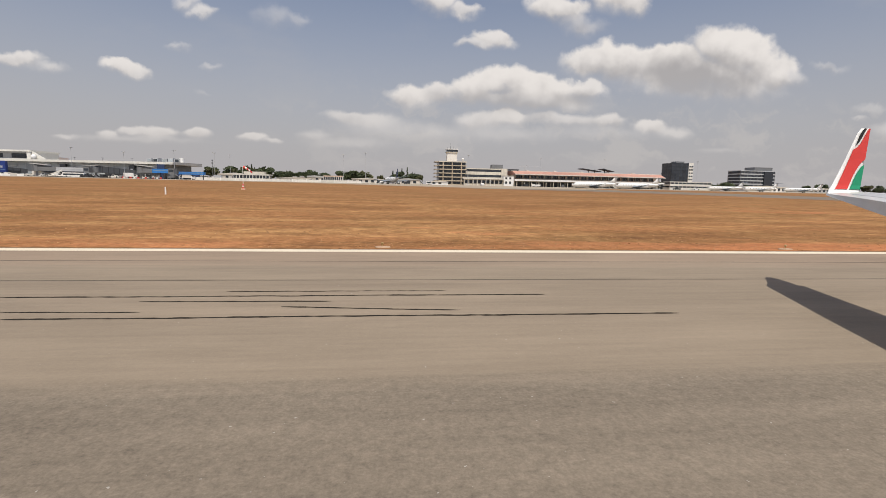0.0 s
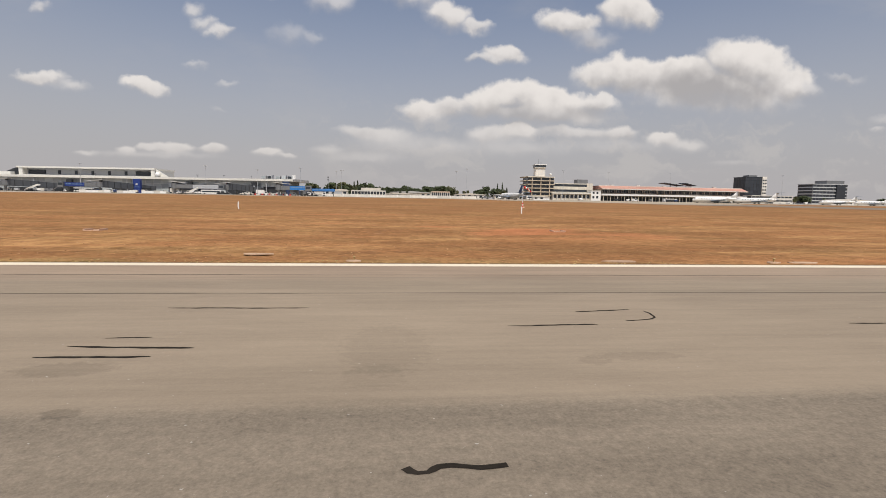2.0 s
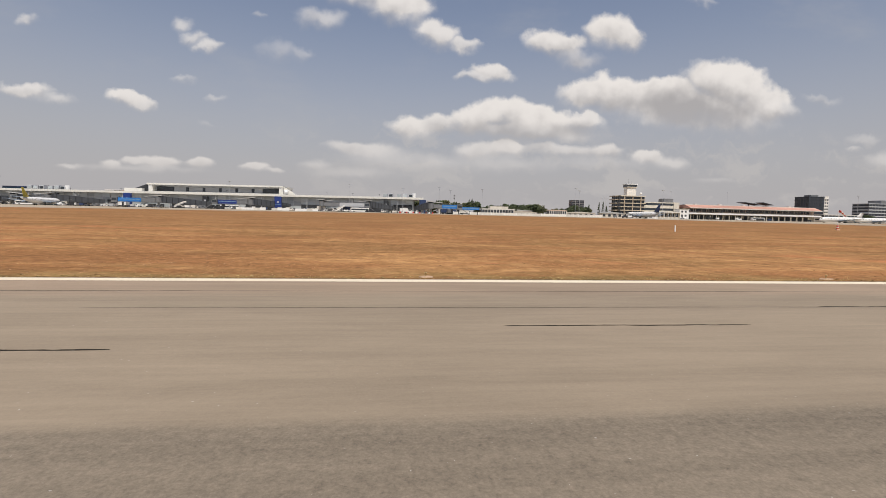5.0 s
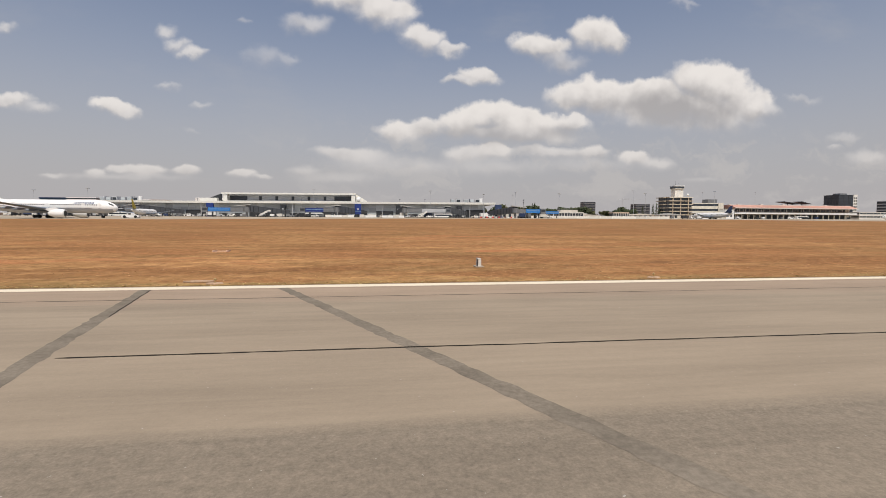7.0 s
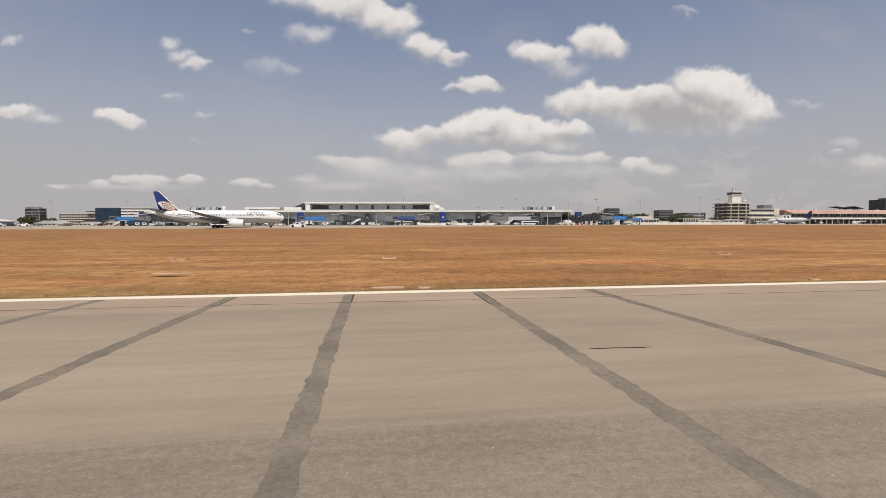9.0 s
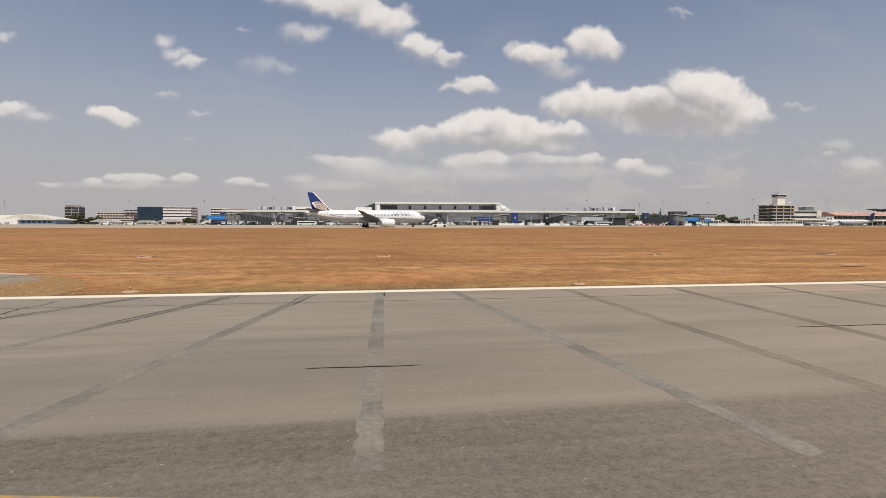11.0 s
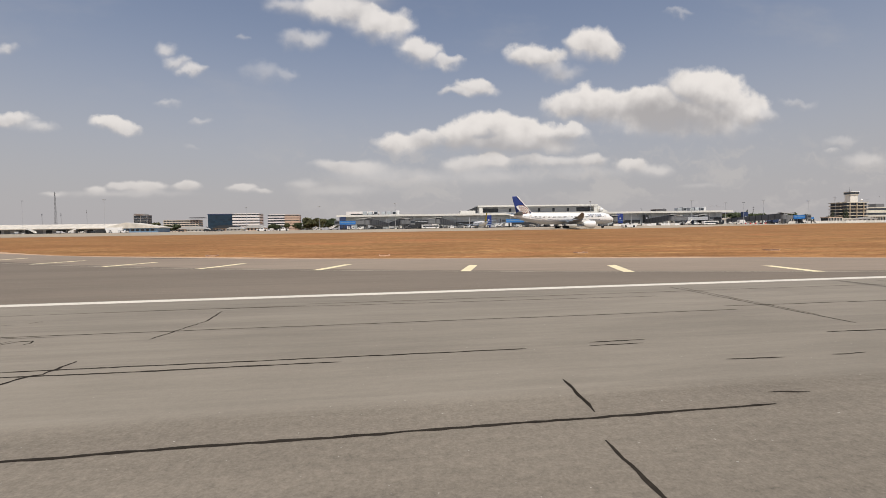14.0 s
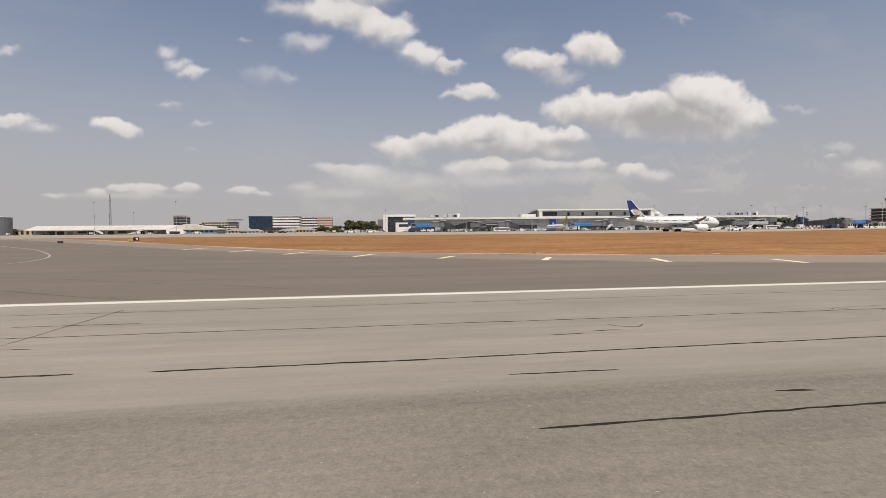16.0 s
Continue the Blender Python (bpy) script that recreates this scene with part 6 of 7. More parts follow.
banded("pink_office_block", (-616, 898, G(898)), 25, 22, 6, 4.5, "pink", "salmon-pink rendered block with few windows", "pink", "window", 3.3, 9.0)
hotel = banded("cream_hotel", (-776, 828, G(828)), 52, 22, 5, 3.6, "cream", "cream balconied block behind trees", "cream", "window", 1.5, 4.3)
boxpart("sail_roof", "steel", hotel, 14, 36, -4, 8, 21.4, 22.4)
west_tower = banded("west_tower_block", (-827, 808, G(808)), 19, 18, 6, 4.3, "roofgrey", "unfinished grey tower block with open floors", "roofgrey", "window", 0.6, 8.0)
bm = bmesh.new()
rod(bm, (-2, 8, 25.8), (-2, 8, 28.4), 9, 10, 20)
part("crown", bm, M["roofgrey"], west_tower)
tank = thing("storage_tank", (-905, 545, G(545)), "grey cylindrical storage tank at the airfield's west end", "tank")
bm = bmesh.new()
rod(bm, (0, 0, 0), (0, 0, 18), 14, 14, 28)
part("shell", bm, M["midgrey"], tank)
bm = bmesh.new()
rod(bm, (0, 0, 18), (0, 0, 19.4), 14.3, 3, 28)
part("lid", bm, M["palegrey"], tank)
cargo = thing("cargo_shed", (-792, 536, G(536)), "very long cargo shed with a pale weathered sheet roof", "building")
boxpart("wall", "palegrey", cargo, -76, 76, 5, 34, 0, 4.6)
bm = bmesh.new()
prism(bm, [(-1.5, 4.3), (-1.5, 4.9), (17, 9.4), (36, 5.2), (36, 4.4)], -80, 78)
for v in bm.verts:
    v.co = Vector((v.co.y, v.co.x, v.co.z))
cargo_roof = part("roof", bm, M["shedroof"], cargo)
seam_mesh = boxmesh("roof_rib", "offwhite", -0.1, 0.1, -9.4, 9.4, -0.06, 0.06)
for k in range(39):
    rib = piece("roof_rib", seam_mesh, cargo_roof, -78 + 4 * k, 7.75, 7.2)
    rib.matrix_basis = pose(-78 + 4 * k, 7.75, 7.2, 13.7, 0, 0)
for k in range(16):
    boxpart("loading_door", "steel" if k % 3 else "midgrey", cargo, -73 + 9.4 * k, -64.6 + 9.4 * k - (k * 5 % 4), 4.7, 4.95, 0 if k % 4 else 1.6, 3.6)
gable = thing("gabled_cargo_shed", (-728, 534, G(534)), "cargo shed with a pale roof and blue-grey wall", "building")
boxpart("wall", "paleblue", gable, -2, 36, 0, 30, 0, 4.2)
bm = bmesh.new()
prism(bm, [(-14, 4.2), (-14, 5.0), (6, 10.2), (38, 5.0), (38, 4.2)], -1.5, 32)
part("roof", bm, M["shedroof"], gable)
boxpart("office", "white", gable, -12, 4, -3, 0, 0, 5.2)
for k in range(6):
    boxpart("window", "window", gable, 6 + 4.6 * k, 9 + 4.6 * k, -0.15, -0.02, 1.4, 3.4)
for x, y, w, h in ((-690, 620, 30, 5.5), (-655, 640, 34, 6.5), (-615, 610, 26, 6), (-668, 575, 22, 4.2), (-630, 580, 18, 4.0)):
    house = thing("apron_house", (x, y, G(y)), "small house with a green-grey pitched roof by the apron", "building", "apron houses")
    boxpart("wall", "pink" if h > 5 else "offwhite", house, -w / 2, w / 2, 0, 12, 0, h * 0.6)
    bm = bmesh.new()
    prism(bm, [(-w / 2 - 1, h * 0.55), (w / 2 + 1, h * 0.55), (w / 4, h * 1.1), (-w / 4, h * 1.1)], -1, 13)
    part("roof", bm, M["steel" if h > 6 else "roofgrey"], house)
    for k in range(int(w / 4)):
        boxpart("window", "window", house, -w / 2 + 1 + 4 * k, -w / 2 + 2.8 + 4 * k, -0.12, -0.02, 0.9, h * 0.48)


# ---- floodlight masts and radio tower ----
def flood_mast(x, y, top, label="tall grey floodlight mast with a ring of lamps"):
    z = gz(y)
    mast = thing("floodlight_mast", (x, y, z), label, "floodlight", "floodlight masts")
    bm = bmesh.new()
    rod(bm, (0, 0, 0), (0, 0, top), 0.16, 0.09, 10)
    part("pole", bm, M["palegrey"], mast)
    bm = bmesh.new()
    rod(bm, (0, 0, top - 0.25), (0, 0, top), 0.9, 0.9, 14)
    head = part("head_frame", bm, M["palegrey"], mast)
    for k in range(8):
        a = k * math.pi / 4
        boxpart("lamp", "palegrey", head, 1.1 * math.cos(a) - 0.2, 1.1 * math.cos(a) + 0.2, 1.1 * math.sin(a) - 0.2, 1.1 * math.sin(a) + 0.2, top - 0.5, top - 0.1)
    boxpart("base", "offwhite", mast, -0.8, 0.8, -0.8, 0.8, 0, 0.7)


for x, y, h in ((-701, 452, 28.5), (-777, 473, 29), (-213, 372, 20.5), (-146, 372, 20.5), (-115, 360, 19), (-174, 361, 18), (-29, 385, 21.5), (-14, 430, 26), (77, 440, 27), (210, 640, 38), (307, 655, 40), (320, 470, 29), (-300, 376, 20.5), (-458, 384, 20), (-521, 430, 20.5), (-583, 440, 20.5), (-128, 440, 21.5)):
    flood_mast(x, y, h)
lattice = thing("radio_mast", (-830, 610, G(610)), "slender grey lattice radio mast", "mast")
for i in range(9):
    z0, z1 = 5.2 * i, 5.2 * (i + 1)
    w0, w1 = 1.1 - 0.09 * i, 1.1 - 0.09 * (i + 1)
    for sx, sy in ((-1, -1), (1, -1), (1, 1), (-1, 1)):
        for name, end, r in (("leg", (sx * w1, sy * w1, z1), 0.09), ("brace", (-sy * w1, sx * w1, z1), 0.07)):
            bm = bmesh.new()
            rod(bm, (sx * w0, sy * w0, z0), end, r, count=4)
            part(name, bm, M["midgrey"], lattice)
for x, y, h in ((-862, 640, 24), (-845, 700, 30), (-870, 690, 26), (-130, 402, 16)):
    aerial = thing("aerial_mast", (x, y, G(y)), "thin grey aerial mast with small dishes", "mast", "aerial masts")
    bm = bmesh.new()
    rod(bm, (0, 0, 0), (0, 0, h), 0.25, 0.1, 6)
    part("pole", bm, M["midgrey"], aerial)
    for z in (h - 1, h - 3):
        boxpart("dish", "midgrey", aerial, -0.6, 0.6, -0.4, -0.15, z - 0.5, z + 0.5)


# ---- trees ----
def tree(x, y, height, spread, slim=False, seed=1, mat="leaf"):
    rnd = random.Random(seed)
    words = "slim dark-green cypress beyond the apron" if slim else ("broad dusty-leaved tree beyond the apron" if mat == "leafdry" else "broad dark-leaved tree beyond the apron")
    plant = thing("tree", (x, y, G(y)), words, "tree", "airfield trees")
    bm = bmesh.new()
    fork = height * (0.12 if slim else 0.2)
    rod(bm, (0, 0, -0.2), (0, 0, fork), 0.03 * height, 0.02 * height, 7)
    tips = []
    for k in range(1 if slim else 6):
        a, out = rnd.uniform(0, 6.28), (0.0 if slim else rnd.uniform(0.3, 0.75) * spread)
        tip = (out * math.cos(a), out * math.sin(a), height * (0.9 if slim else rnd.uniform(0.42, 0.84)))
        rod(bm, (0, 0, fork), tip, 0.016 * height, 0.005 * height, 5)
        tips.append(tip)
    part("trunk", bm, M["bark"], plant)
    verts, faces = [], []
    count = 260 if slim else 760
    lobes = [(0, 0, height * 0.58, spread * 0.8)] + [(t[0], t[1], t[2], spread * rnd.uniform(0.28, 0.45)) for t in tips]
    for k in range(count):
        if slim:
            f = rnd.random()
            r = spread * (1 - f) ** 0.7 * math.sqrt(rnd.random())
            a = rnd.uniform(0, 6.28)
            p = Vector((r * math.cos(a), r * math.sin(a), height * (0.1 + 0.9 * f)))
        else:
            cx, cy, cz, cr = rnd.choice(lobes)
            d = Vector((rnd.gauss(0, 1), rnd.gauss(0, 1), rnd.gauss(0, 1))).normalized() * cr * rnd.uniform(0.45, 1.05)
            p = Vector((cx + d.x, cy + d.y, cz + d.z * 0.72))
        s = (0.10 if slim else 0.085) * spread * rnd.uniform(0.7, 1.7) + 0.12
        u = Vector((rnd.gauss(0, 1), rnd.gauss(0, 1), rnd.gauss(0, 1))).normalized()
        w = u.orthogonal().normalized()
        i = len(verts)
        verts += [tuple(p + u * s), tuple(p + w * s), tuple(p - u * s), tuple(p - w * s)]
        faces.append((i, i + 1, i + 2, i + 3))
    me = bpy.data.meshes.new("crown")
    me.from_pydata(verts, [], faces)
    me.materials.append(M[mat])
    crown = new("crown", me)
    crown.parent = plant


wood = random.Random(12)
for x0, x1, y, count, hi in ((-160, -100, 470, 13, 12.5), (-100, -45, 480, 13, 11), (-45, 45, 520, 18, 12.5), (-584, -520, 700, 13, 15.5), (-600, -562, 600, 6, 9), (-765, -735, 700, 7, 12), (-830, -790, 690, 5, 9), (150, 240, 640, 5, 12), (300, 330, 540, 3, 14), (380, 430, 540, 6, 11), (520, 640, 560, 9, 10)):
    for k in range(count):
        h = hi * wood.uniform(0.65, 1.1)
        tree(wood.uniform(x0, x1), y + wood.uniform(-18, 18), h, h * wood.uniform(0.5, 0.75), False, wood.randint(0, 9999), "leafdry" if wood.random() < 0.35 else "leaf")
for x, y, h in ((-112, 432, 13), (-109, 434, 14), (-106, 431, 11), (-116, 436, 10), (-72, 440, 8), (-66, 442, 9), (18, 450, 14), (23, 452, 15), (10, 455, 12), (28, 455, 11)):
    tree(x, y, h, 1.9, True, int(abs(x) * 7), "leaf")
# far tree line and low town beyond the buildings
for band, (y, count, lo, hi) in enumerate(((900, 1500, 5, 12), (1500, 1300, 8, 17))):
    r = np.random.RandomState(21 + band)
    verts, faces = [], []
    centre_x = r.uniform(-2400, 2000, 130)
    for k in range(130):
        cx, ch, cw = centre_x[k], r.uniform(lo, hi), r.uniform(8, 22)
        for q in range(count // 12):
            a = r.normal(0, 1, 3)
            a /= np.linalg.norm(a)
            s = r.uniform(0.6, 1.7)
            p = np.array([cx + a[0] * cw * r.uniform(0.3, 1), y + a[1] * 10, gz(y) + max(0.3, ch * 0.5 + a[2] * ch * 0.5 * r.uniform(0.4, 1.0))])
            u = r.normal(0, 1, 3)
            u /= np.linalg.norm(u)
            w = np.cross(u, (0.3, 0.5, 0.8))
            w /= np.linalg.norm(w)
            i = len(verts)
            verts += [tuple(p + u * s), tuple(p + w * s), tuple(p - u * s), tuple(p - w * s)]
            faces.append((i, i + 1, i + 2, i + 3))
    me = bpy.data.meshes.new("far_woods")
    me.from_pydata(verts, [], faces)
    me.materials.append(M["leafdry" if band else "leaf"])
    tagged(new("far_woods", me), "distant line of dusty green trees along the horizon", "woods", kind="stuff")
crane = thing("tower_crane", (308, 1046, G(1046)), "distant thin tower crane above the trees", "crane")
bm = bmesh.new()
rod(bm, (0, 0, 0), (0, 0, 46), 0.3, 0.3, 4), rod(bm, (-16, 0, 43), (44, 0, 43), 0.22, 0.15, 4), rod(bm, (0, 0, 46), (30, 0, 43.4), 0.08, 0.08, 4)
part("mast_and_jib", bm, M["palegrey"], crane)


# ---- vehicles and handling equipment ----
def wheels(parent, xs, half, r=0.42):
    me = None
    for x in xs:
        for y in (-half, half):
            if me is None:
                bm = bmesh.new()
                loft(bm, [ring(0, d, 0, q * r, q * r, 12, "y") for d, q in ((-0.13, 0.85), (-0.09, 1.0), (0.09, 1.0), (0.13, 0.85))])
                me = mesh_of("wheel", bm, M["black"])
            piece("wheel", me, parent, x, y, r)


def vehicle(kind, at, turn, mat="white"):
    tone = {"white": "white", "offwhite": "dusty white", "palegrey": "pale grey", "midgrey": "grey", "steel": "dark", "navy": "navy blue"}[mat]
    if kind == "van":
        car = thing("van", at, tone + " delivery van parked on the apron", "van", "apron vehicles", turn=turn)
        bm = bmesh.new()
        prism(bm, [(-2.6, 0.35), (2.6, 0.35), (2.6, 1.15), (1.9, 1.35), (1.2, 2.25), (-2.5, 2.35), (-2.6, 2.2)], -1.0, 1.0)
        part("body", bm, M[mat], car)
        boxpart("side_glass", "window", car, -0.2, 1.2, -1.02, 1.02, 1.4, 2.0)
        wheels(car, (-1.7, 1.7), 0.92)
    elif kind == "pickup":
        car = thing("pickup_truck", at, tone + " double-cab pickup on the apron", "truck", "apron vehicles", turn=turn)
        bm = bmesh.new()
        prism(bm, [(-2.7, 0.45), (2.6, 0.45), (2.6, 1.05), (1.5, 1.15), (0.9, 1.85), (-0.7, 1.85), (-0.9, 1.15), (-2.7, 1.15)], -0.95, 0.95)
        part("body", bm, M[mat], car)
        boxpart("side_glass", "window", car, -0.6, 0.85, -0.97, 0.97, 1.2, 1.72)
        wheels(car, (-1.7, 1.7), 0.85)
    elif kind == "bus":
        car = thing("apron_bus", at, f"long {tone} passenger bus with dark windows", "bus", "apron vehicles", turn=turn)
        bm = bmesh.new()
        prism(bm, [(-6.6, 0.35), (6.6, 0.35), (6.75, 1.2), (6.5, 3.0), (-6.5, 3.05), (-6.6, 2.9)], -1.45, 1.45)
        part("body", bm, M[mat], car)
        boxpart("window_band", "window", car, -6.0, 6.2, -1.48, 1.48, 1.3, 2.4)
        wheels(car, (-4.2, 4.2), 1.35, 0.5)
    elif kind == "truck":
        car = thing("box_truck", at, tone + " high-lift catering truck on the apron", "truck", "apron vehicles", turn=turn)
        boxpart("box_body", mat, car, -4.0, 1.6, -1.25, 1.25, 1.1, 3.7)
        bm = bmesh.new()
        prism(bm, [(1.75, 0.6), (3.9, 0.6), (3.9, 1.6), (3.4, 2.5), (1.75, 2.6)], -1.15, 1.15)
        part("cabin", bm, M["white"], car)
        boxpart("cabin_glass", "window", car, 2.3, 3.55, -1.17, 1.17, 1.6, 2.3)
        boxpart("chassis", "steel", car, -3.9, 3.6, -0.8, 0.8, 0.55, 1.05)
        wheels(car, (-2.6, 2.7), 1.05, 0.48)
    elif kind == "tug":
        car = thing("tow_tractor", at, f"low {tone} aircraft tow tractor", "tractor", "apron vehicles", turn=turn)
        bm = bmesh.new()
        prism(bm, [(-3.2, 0.3), (3.2, 0.3), (3.3, 1.3), (1.0, 1.35), (0.8, 2.2), (-0.6, 2.2), (-0.8, 1.35), (-3.3, 1.3)], -1.3, 1.3)
        part("body", bm, M[mat], car)
        boxpart("side_glass", "window", car, -0.45, 0.65, -1.32, 1.32, 1.45, 2.05)
        wheels(car, (-2.1, 2.1), 1.2, 0.6)
    elif kind == "stairs":
        car = thing("passenger_stairs", at, tone + " mobile passenger stairs", "stairs", "apron vehicles", turn=turn)
        bm = bmesh.new()
        prism(bm, [(-4.0, 0.6), (-3.2, 0.6), (3.0, 3.9), (4.4, 3.9), (4.4, 4.1), (2.8, 4.1), (-4.0, 0.9)], -0.9, 0.9)
        part("flight", bm, M[mat], car)
        for y in (-0.92, 0.92):
            bm = bmesh.new()
            prism(bm, [(-3.8, 1.0), (2.9, 4.4), (4.4, 4.4), (4.4, 5.2), (2.8, 5.2), (-3.8, 1.9)], y - 0.03, y + 0.03)
            part("side_panel", bm, M["offwhite"], car)
        boxpart("prop", "steel", car, 2.6, 2.9, -0.7, 0.7, 0.5, 3.9)
        boxpart("chassis", "steel", car, -4.0, 3.4, -0.9, 0.9, 0.35, 0.6)
        wheels(car, (-2.6, 2.4), 0.95, 0.4)
    else:
        car = thing("cargo_container", at, tone + " cargo container on a low dolly", "container", "cargo containers", turn=turn)
        bm = bmesh.new()
        prism(bm, [(-1.5, 0.55), (1.0, 0.55), (1.5, 1.05), (1.5, 2.15), (-1.5, 2.15)], -0.77, 0.77)
        part("shell", bm, M[mat], car)
        boxpart("dolly", "steel", car, -1.7, 1.7, -0.8, 0.8, 0.3, 0.53)
        wheels(car, (-1.1, 1.1), 0.7, 0.2)
    return car


yard = random.Random(31)
kinds = ("van", "pickup", "pickup", "truck", "tug", "tug", "tug", "container", "container", "container", "container", "van")
first = {}
for k in range(175):
    kind = yard.choice(kinds)
    x = yard.uniform(-505, -120) if k < 128 else yard.uniform(-860, -520) if k < 156 else yard.uniform(-60, 330)
    y = 398 + 0.0857 * (-156 - x) - yard.uniform(9, 44) if -505 < x < -120 else yard.uniform(470, 520) if x < -520 else yard.uniform(395, 470)
    if x < -505:
        y = yard.uniform(420, 515)
    turn = yard.choice((0, 180, 0, 180, 90, yard.uniform(-30, 30)))
    at = (x, y, gz(y))
    mat = yard.choice(("white", "offwhite", "palegrey", "midgrey", "steel", "navy")) if kind in ("container", "truck", "stairs") else yard.choice(("white", "offwhite", "midgrey", "steel", "steel"))
    if (kind, mat) in first:
        copy_thing(first[kind, mat], pose(*at, 0, 0, turn))
    else:
        first[kind, mat] = vehicle(kind, at, turn, mat)
# the tractor that leads the wide-body, and vehicles beside it
vehicle("tug", (-355.0, 217.5, gz(217.5)), 180, "white")
for x, y, kind, turn in ((-547, 330, "tug", 0), (-534, 332, "tug", 0), (-432, 372, "bus", 4), (-300, 378, "bus", 3), (-205, 360, "bus", 2), (-172, 365, "truck", 10), (-372, 372, "truck", 180), (44, 420, "bus", 0), (190, 455, "bus", 0), (-337, 383, "stairs", 20), (-219, 366, "stairs", 30), (-505, 384, "stairs", 15), (160, 330, "stairs", 200), (-752, 500, "stairs", 10), (-790, 505, "stairs", 170)):
    vehicle(kind, (x, y, gz(y)), turn, "white")
# red and white barrier blocks near the eastern gates
for k in range(14):
    x = -183 + 2.4 * k
    y = 362 + 0.1 * k
    block = thing("barrier_block", (x, y, gz(y)), "red plastic barrier block on the apron" if k % 2 else "white plastic barrier block on the apron", "barrier", "barrier blocks")
    bm = bmesh.new()
    prism(bm, [(-0.7, 0), (0.7, 0), (0.5, 0.5), (0.45, 1.1), (-0.45, 1.1), (-0.5, 0.5)], -0.3, 0.3)
    part("shell", bm, M["red" if k % 2 else "white"], block)

# ---- runway furniture ----
for k in range(-3, 17):
    x = 0.1 - 26.65 * k if k != 4 else -105.0
    if x < -420:
        continue
    light = thing("runway_edge_light", (x, 29.25, -0.05), "small amber runway edge light on a pale concrete pad", "light", "runway edge lights")
    bm = bmesh.new()
    pad = random.Random(k)
    rim = [(0.42 * pad.uniform(0.8, 1.25) * math.cos(a), 0.3 * pad.uniform(0.8, 1.2) * math.sin(a)) for a in [i * 0.5236 for i in range(12)]]
    a, b = [bm.verts.new((px, py, 0.0)) for px, py in rim], [bm.verts.new((px * 0.94, py * 0.94, 0.07)) for px, py in rim]
    for i in range(12):
        bm.faces.new((a[i], a[(i + 1) % 12], b[(i + 1) % 12], b[i]))
    bm.faces.new(b)
    part("pad", bm, M["dust"], light)
    bm = bmesh.new()
    rod(bm, (0, 0, 0.05), (0, 0, 0.24), 0.035, 0.035, 8)
    part("stem", bm, M["lampglass"], light)
    bm = bmesh.new()
    loft(bm, [ring(0, 0, z, r, r, 10, "z") for z, r in ((0.22, 0.07), (0.26, 0.085), (0.30, 0.07), (0.33, 0.02))])
    part("globe", bm, M["lampglass"], light, "amber glass globe", smooth=True)
for x, y, w, d in ((-104.9, 30.0, 1.9, 0.7), (-86.3, 32.6, 1.5, 0.7), (-63.4, 29.6, 1.6, 0.6), (-321.8, 29.6, 1.7, 0.6), (-338.7, 41.5, 2.6, 0.6), (-267.6, 30.4, 1.4, 0.5), (-51.0, 29.3, 1.6, 0.6), (-213.3, 30.3, 1.5, 0.6)):
    slab = random.Random(int(-x))
    bm = bmesh.new()
    rim = [(x + 0.7 * w * slab.uniform(0.75, 1.1) * math.cos(i * 0.628), y + 0.7 * d * slab.uniform(0.75, 1.1) * math.sin(i * 0.628)) for i in range(10)]
    a, b = [bm.verts.new((px, py, -0.06)) for px, py in rim], [bm.verts.new((px, py, 0.0)) for px, py in rim]
    for i in range(10):
        bm.faces.new((a[i], a[(i + 1) % 10], b[(i + 1) % 10], b[i]))
    bm.faces.new(b)
    tagged(part("concrete_slab", bm, M["dust"]), "old pale concrete slab sunk in the dry grass", "slab", "old concrete slabs")
for x, y in ((-110, 57.2), (-275.3, 61.4), (-320.8, 61.4), (-346.2, 63.7), (-384.5, 64.4), (-414.6, 67.3), (-444.3, 71.5), (-474.8, 75.5), (-503, 84.7), (-56, 63.1)):
    pit = thing("drain_pit", (x, y, gz(y) - 0.05), "square pit rim of pale concrete in the dry grass", "drain", "drain pits")
    for k, (x0, x1, y0, y1) in enumerate(((-0.7, 0.7, -0.9, -0.82), (-0.7, 0.7, 0.82, 0.9), (-0.82, -0.68, -0.82, 0.82), (0.68, 0.82, -0.82, 0.82))):
        boxpart("rim", "pitrim", pit, x0, x1, y0, y1, 0, 0.07 if k < 2 else 0.18)
marker = thing("cable_marker", (-249, 39.4, gz(39.4) - 0.05), "short pale concrete marker frame with dark slats", "marker", turn=90.0)
marker.scale = (0.85, 0.85, 0.85)
for px in (-0.55, 0.45):
    boxpart("post", "offwhite", marker, px, px + 0.12, -0.14, 0.14, 0.05, 0.72)
boxpart("cap", "offwhite", marker, -0.55, 0.57, -0.14, 0.14, 0.721, 0.82)
boxpart("foot", "concrete", marker, -0.75, 0.75, -0.4, 0.4, 0, 0.09)
for k in range(4):
    boxpart("slat", "midgrey", marker, -0.38 + 0.2 * k, -0.24 + 0.2 * k, -0.06, 0.06, 0.09, 0.72)
for x, y in ((-47.2, 115), (-113.6, 118.8)):
    stake = thing("marker_stake", (x, y, gz(y) - 0.05), "slim white marker stake in the dry grass", "marker", "marker stakes")
    bm = bmesh.new()
    prism(bm, [(-0.14, 0), (0.14, 0), (0.13, 1.5), (0.0, 1.7), (-0.13, 1.5)], -0.08, 0.08)
    part("post", bm, M["white"], stake)
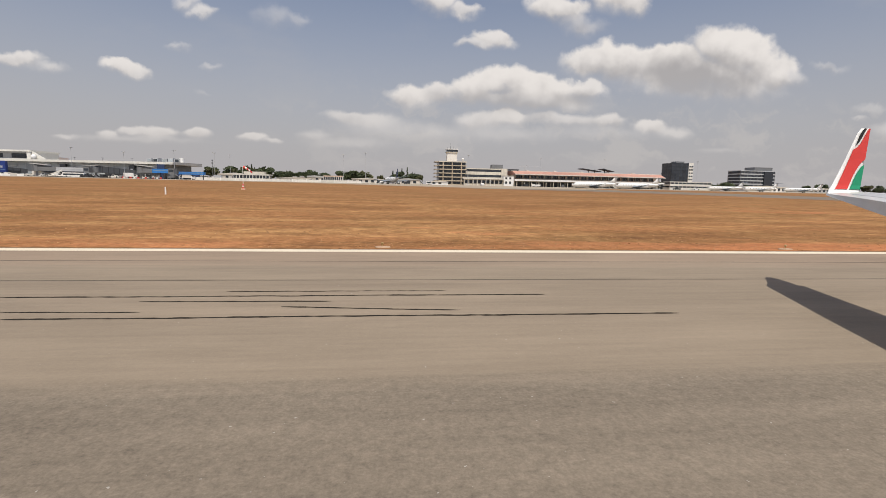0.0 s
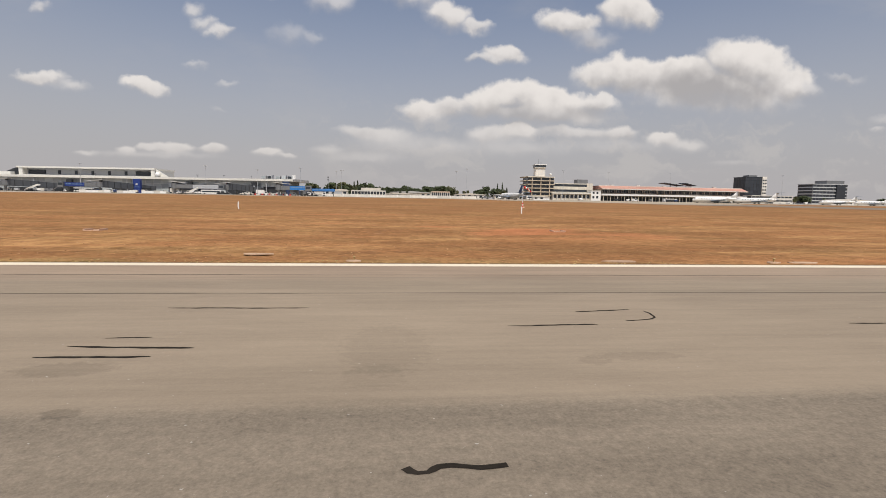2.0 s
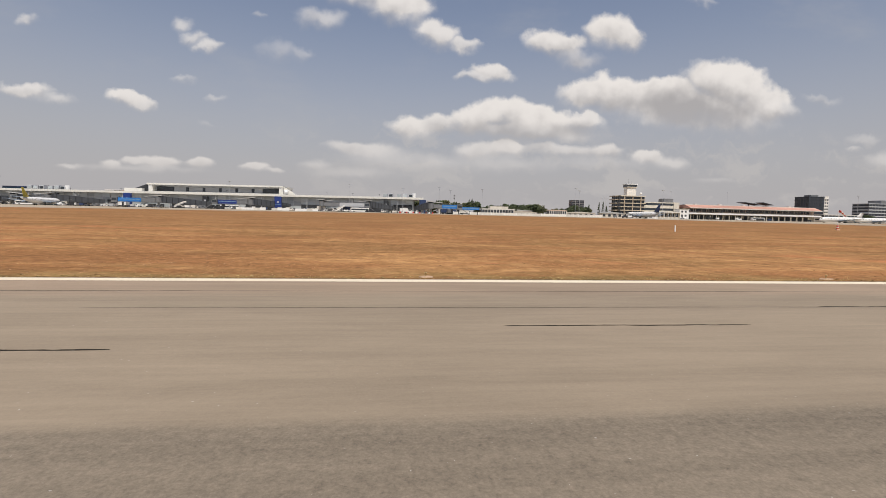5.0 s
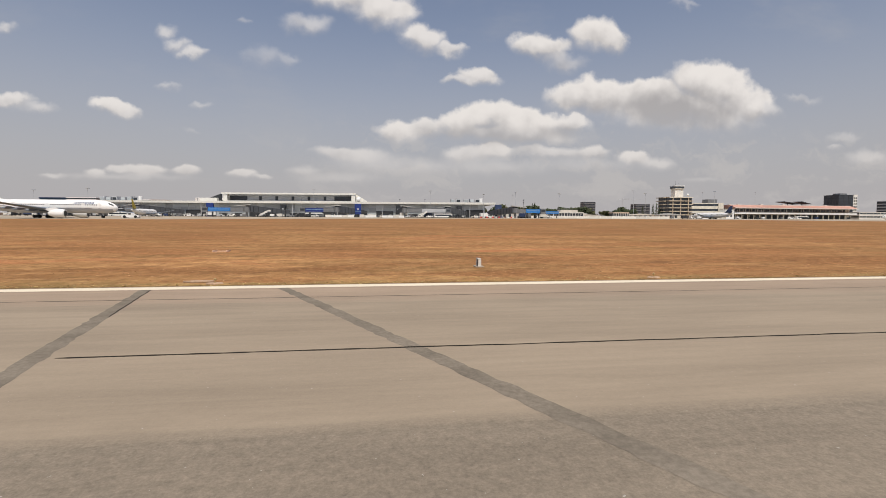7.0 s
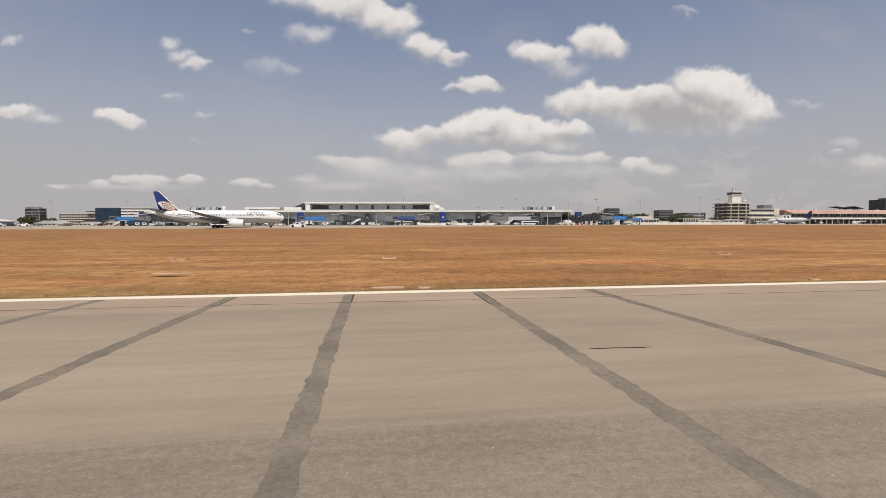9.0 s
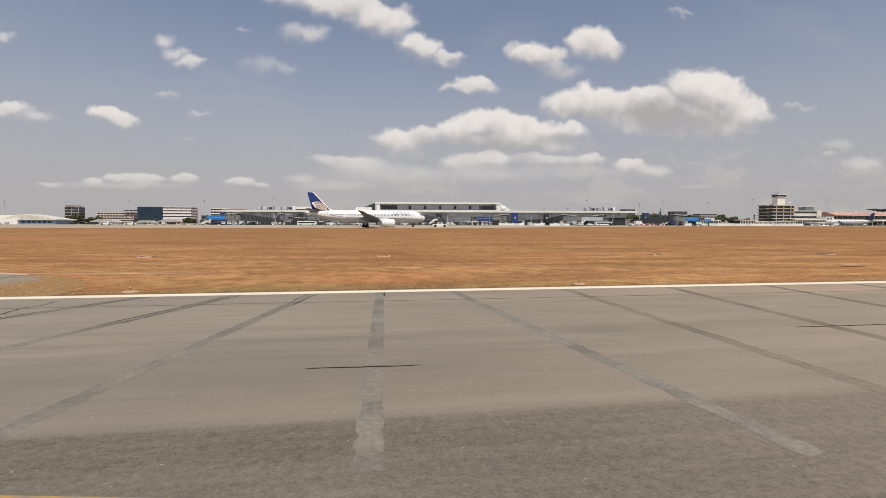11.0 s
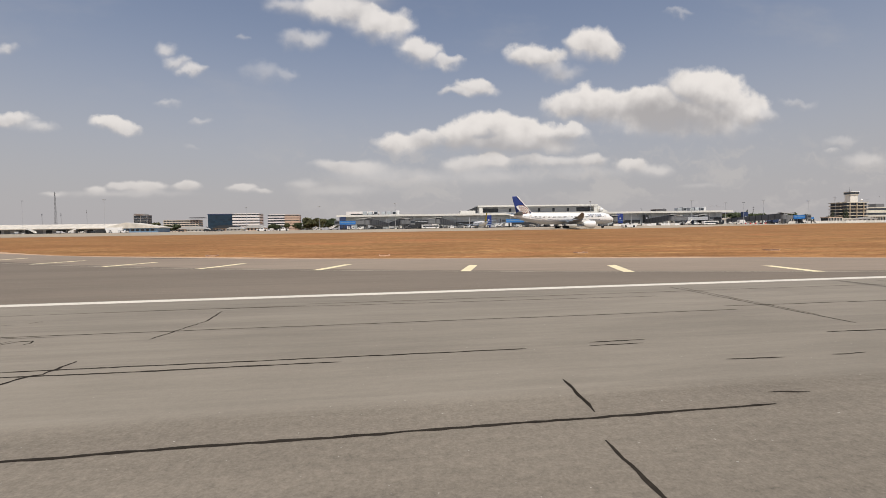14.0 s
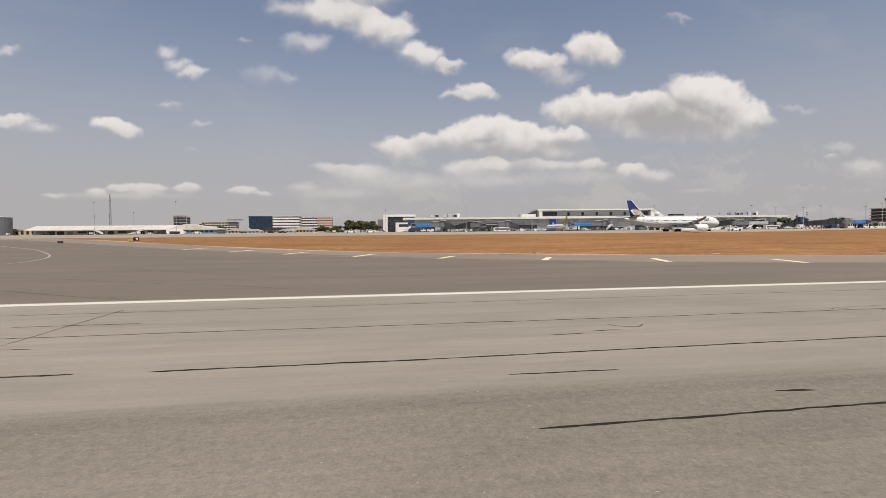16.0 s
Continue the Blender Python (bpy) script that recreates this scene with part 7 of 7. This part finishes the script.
# windsock: a hinged hoop on a white mast, with a drooping banded cone
windsock = thing("windsock", (-38.9, 145.4, gz(145.4) - 0.05), "red and white banded windsock drooping from a white mast", "windsock")
bm = bmesh.new()
rod(bm, (0, 0, 0), (0, 0, 6.6), 0.09, 0.06, 8)
part("mast", bm, M["white"], windsock)
boxpart("footing", "pitrim", windsock, -0.5, 0.5, -0.5, 0.5, 0, 0.35)
for k in range(3):
    boxpart("base_band", "red" if k % 2 == 0 else "white", windsock, -0.2, 0.2, -0.2, 0.2, 0.36 + 0.4 * k, 0.74 + 0.4 * k)
for k in range(5):
    f0, f1 = k / 5, (k + 1) / 5
    bm = bmesh.new()
    loft(bm, [ring(0.25 + 2.3 * f, 0, 6.3 - 1.5 * f ** 1.4, 0.42 - 0.2 * f, 0.42 - 0.2 * f, 12) for f in (f0, f1 - 0.004)], caps=False)
    part("sock_band", bm, M["white" if k % 2 else "red"], windsock, smooth=True)
sign = thing("taxiway_sign", (-604, 157, gz(157)), "black and yellow taxiway sign with unreadable marks", "sign")
boxpart("yellow_panel", "lime", sign, -1.7, -0.3, -0.15, 0.15, 0.3, 0.85)
boxpart("black_panel", "black", sign, -0.25, 1.3, -0.15, 0.15, 0.35, 1.35)
boxpart("mark", "yellow", sign, 0.5, 1.1, -0.17, -0.152, 0.65, 1.15)
for px in (-1.4, -0.6, 0.1, 1.0):
    boxpart("leg", "midgrey", sign, px - 0.06, px + 0.06, -0.06, 0.06, 0, 0.34)
box_sign = thing("junction_box", (-621.8, 152.8, gz(152.8)), "low dark junction box on the grass", "box")
boxpart("shell", "steel", box_sign, -0.6, 0.6, -0.3, 0.3, 0, 0.6)

# ---- the outer wing that overhangs the runway ----
aircraft_wing = thing("outer_wing", (0, 0, 0), "silver outer wing with an upswept red, green and black winglet", "wing")


def lead_x(y):
    return 15.33 - (15.2 - y) * 0.467


def trail_x(y):
    return 17.0 - (15.2 - y) * 0.34


def wing_z(y):
    return 3.6 - (15.2 - y) * 0.15


def wing_rise(y):
    """How far the trailing edge stands above the leading edge."""
    return 0.15 + 0.12 * min(15.2 - y, 2.2)


def wing_top(y, f):
    """The wing's upper skin: f along the chord."""
    nose = 0.06 + 0.095 * min(max(15.2 - y, 0.0), 4.0)
    return wing_z(y) + nose + (wing_rise(y) - nose) * f + 0.03 * f * (1 - f)


bm = bmesh.new()
rows = []
for y in (5.0, 8.0, 11.0, 13.5, 14.4, 15.0, 15.35):
    x0, chord, z = lead_x(y), trail_x(y) - lead_x(y), wing_z(y)
    rows.append([(x0, y, z)] + [(x0 + f * chord, y, wing_top(y, f)) for f in (0.03, 0.1, 0.4, 0.7, 1.0)] + [(x0 + chord, y, wing_top(y, 1.0) - 0.03), (x0 + 0.5 * chord, y, z - 0.03)])
loft(bm, rows)
part("wing_panel", bm, M["wingmetal"], aircraft_wing)
for f0, f1 in ((0.66, 0.97), (0.30, 0.62)):
    bm = bmesh.new()
    rows = []
    for y in (9.0, 12.0, 13.5, 14.5):
        x0, chord = lead_x(y), trail_x(y) - lead_x(y)
        rows.append([(x0 + f * chord, y, wing_top(y, f) + dz) for f, dz in ((f0, 0.004), (f0 + 0.02, 0.018), (f1, 0.014), (f1, -0.01), (f0, -0.01))])
    loft(bm, rows)
    part("aileron" if f0 > 0.5 else "spoiler", bm, M["palegrey"], aircraft_wing)
bm = bmesh.new()
rows = []
STEPS = ((0.0, 15.2, 3.62, 15.33, 17.0), (0.03, 15.45, 3.68, 15.52, 16.90), (0.08, 15.6, 3.84, 15.74, 16.95), (0.2, 15.66, 3.99, 15.90, 17.03), (0.6, 15.78, 4.85, 16.40, 17.20), (0.95, 15.88, 5.82, 16.89, 17.35), (1.0, 15.9, 6.02, 17.06, 17.385))
for f, y, z, x0, x1 in STEPS:
    rows.append([(x0 - px, y + pz, z) for px, pz in section(x1 - x0, 0.05)])
loft(bm, rows)
winglet = part("winglet", bm, M["white"], aircraft_wing, "white winglet with painted colour fields", smooth=True)


def on_winglet(s, f):
    """A point of the winglet's inner face: s along the chord, f up its height."""
    heights, at_y, le, te = [r[2] for r in STEPS], [r[1] for r in STEPS], [r[3] for r in STEPS], [r[4] for r in STEPS]
    z = 3.78 + f * (6.01 - 3.78)
    y, x0, x1 = (float(np.interp(z, heights, v)) for v in (at_y, le, te))
    return (x0 + s * 0.975 * (x1 - x0), y - 0.055, z)


def field(s, f):
    """Which painted field a point of the winglet lies in."""
    green = math.hypot((1.02 - s) / 0.36, max(f - 0.06, 0.0) / 0.36)
    dark = 0.15 + 0.42 * math.sqrt(max(f - 0.72, 0.0) / 0.28)
    rim = 0.15 + 0.60 * math.sqrt(max(f - 0.67, 0.0) / 0.33)
    if s < 0.14 or f < 0.03:
        return None
    if green < 1.0:
        return "green"
    if green < 1.22:
        return None
    if f > 0.72 and 0.19 < s < dark:
        return "black"
    if s < rim and f > 0.67:
        return None
    return "red"


fields = {"red": bmesh.new(), "green": bmesh.new(), "black": bmesh.new()}
NS, NF = 40, 70
for i in range(NS):
    for j in range(NF):
        kind = field((i + 0.5) / NS, (j + 0.5) / NF)
        if kind:
            b = fields[kind]
            b.faces.new([b.verts.new(on_winglet(s / NS, f / NF)) for s, f in ((i, j), (i + 1, j), (i + 1, j + 1), (i, j + 1))])
for kind, b in fields.items():
    part(kind + "_field", b, M[kind], winglet, kind + " painted field")
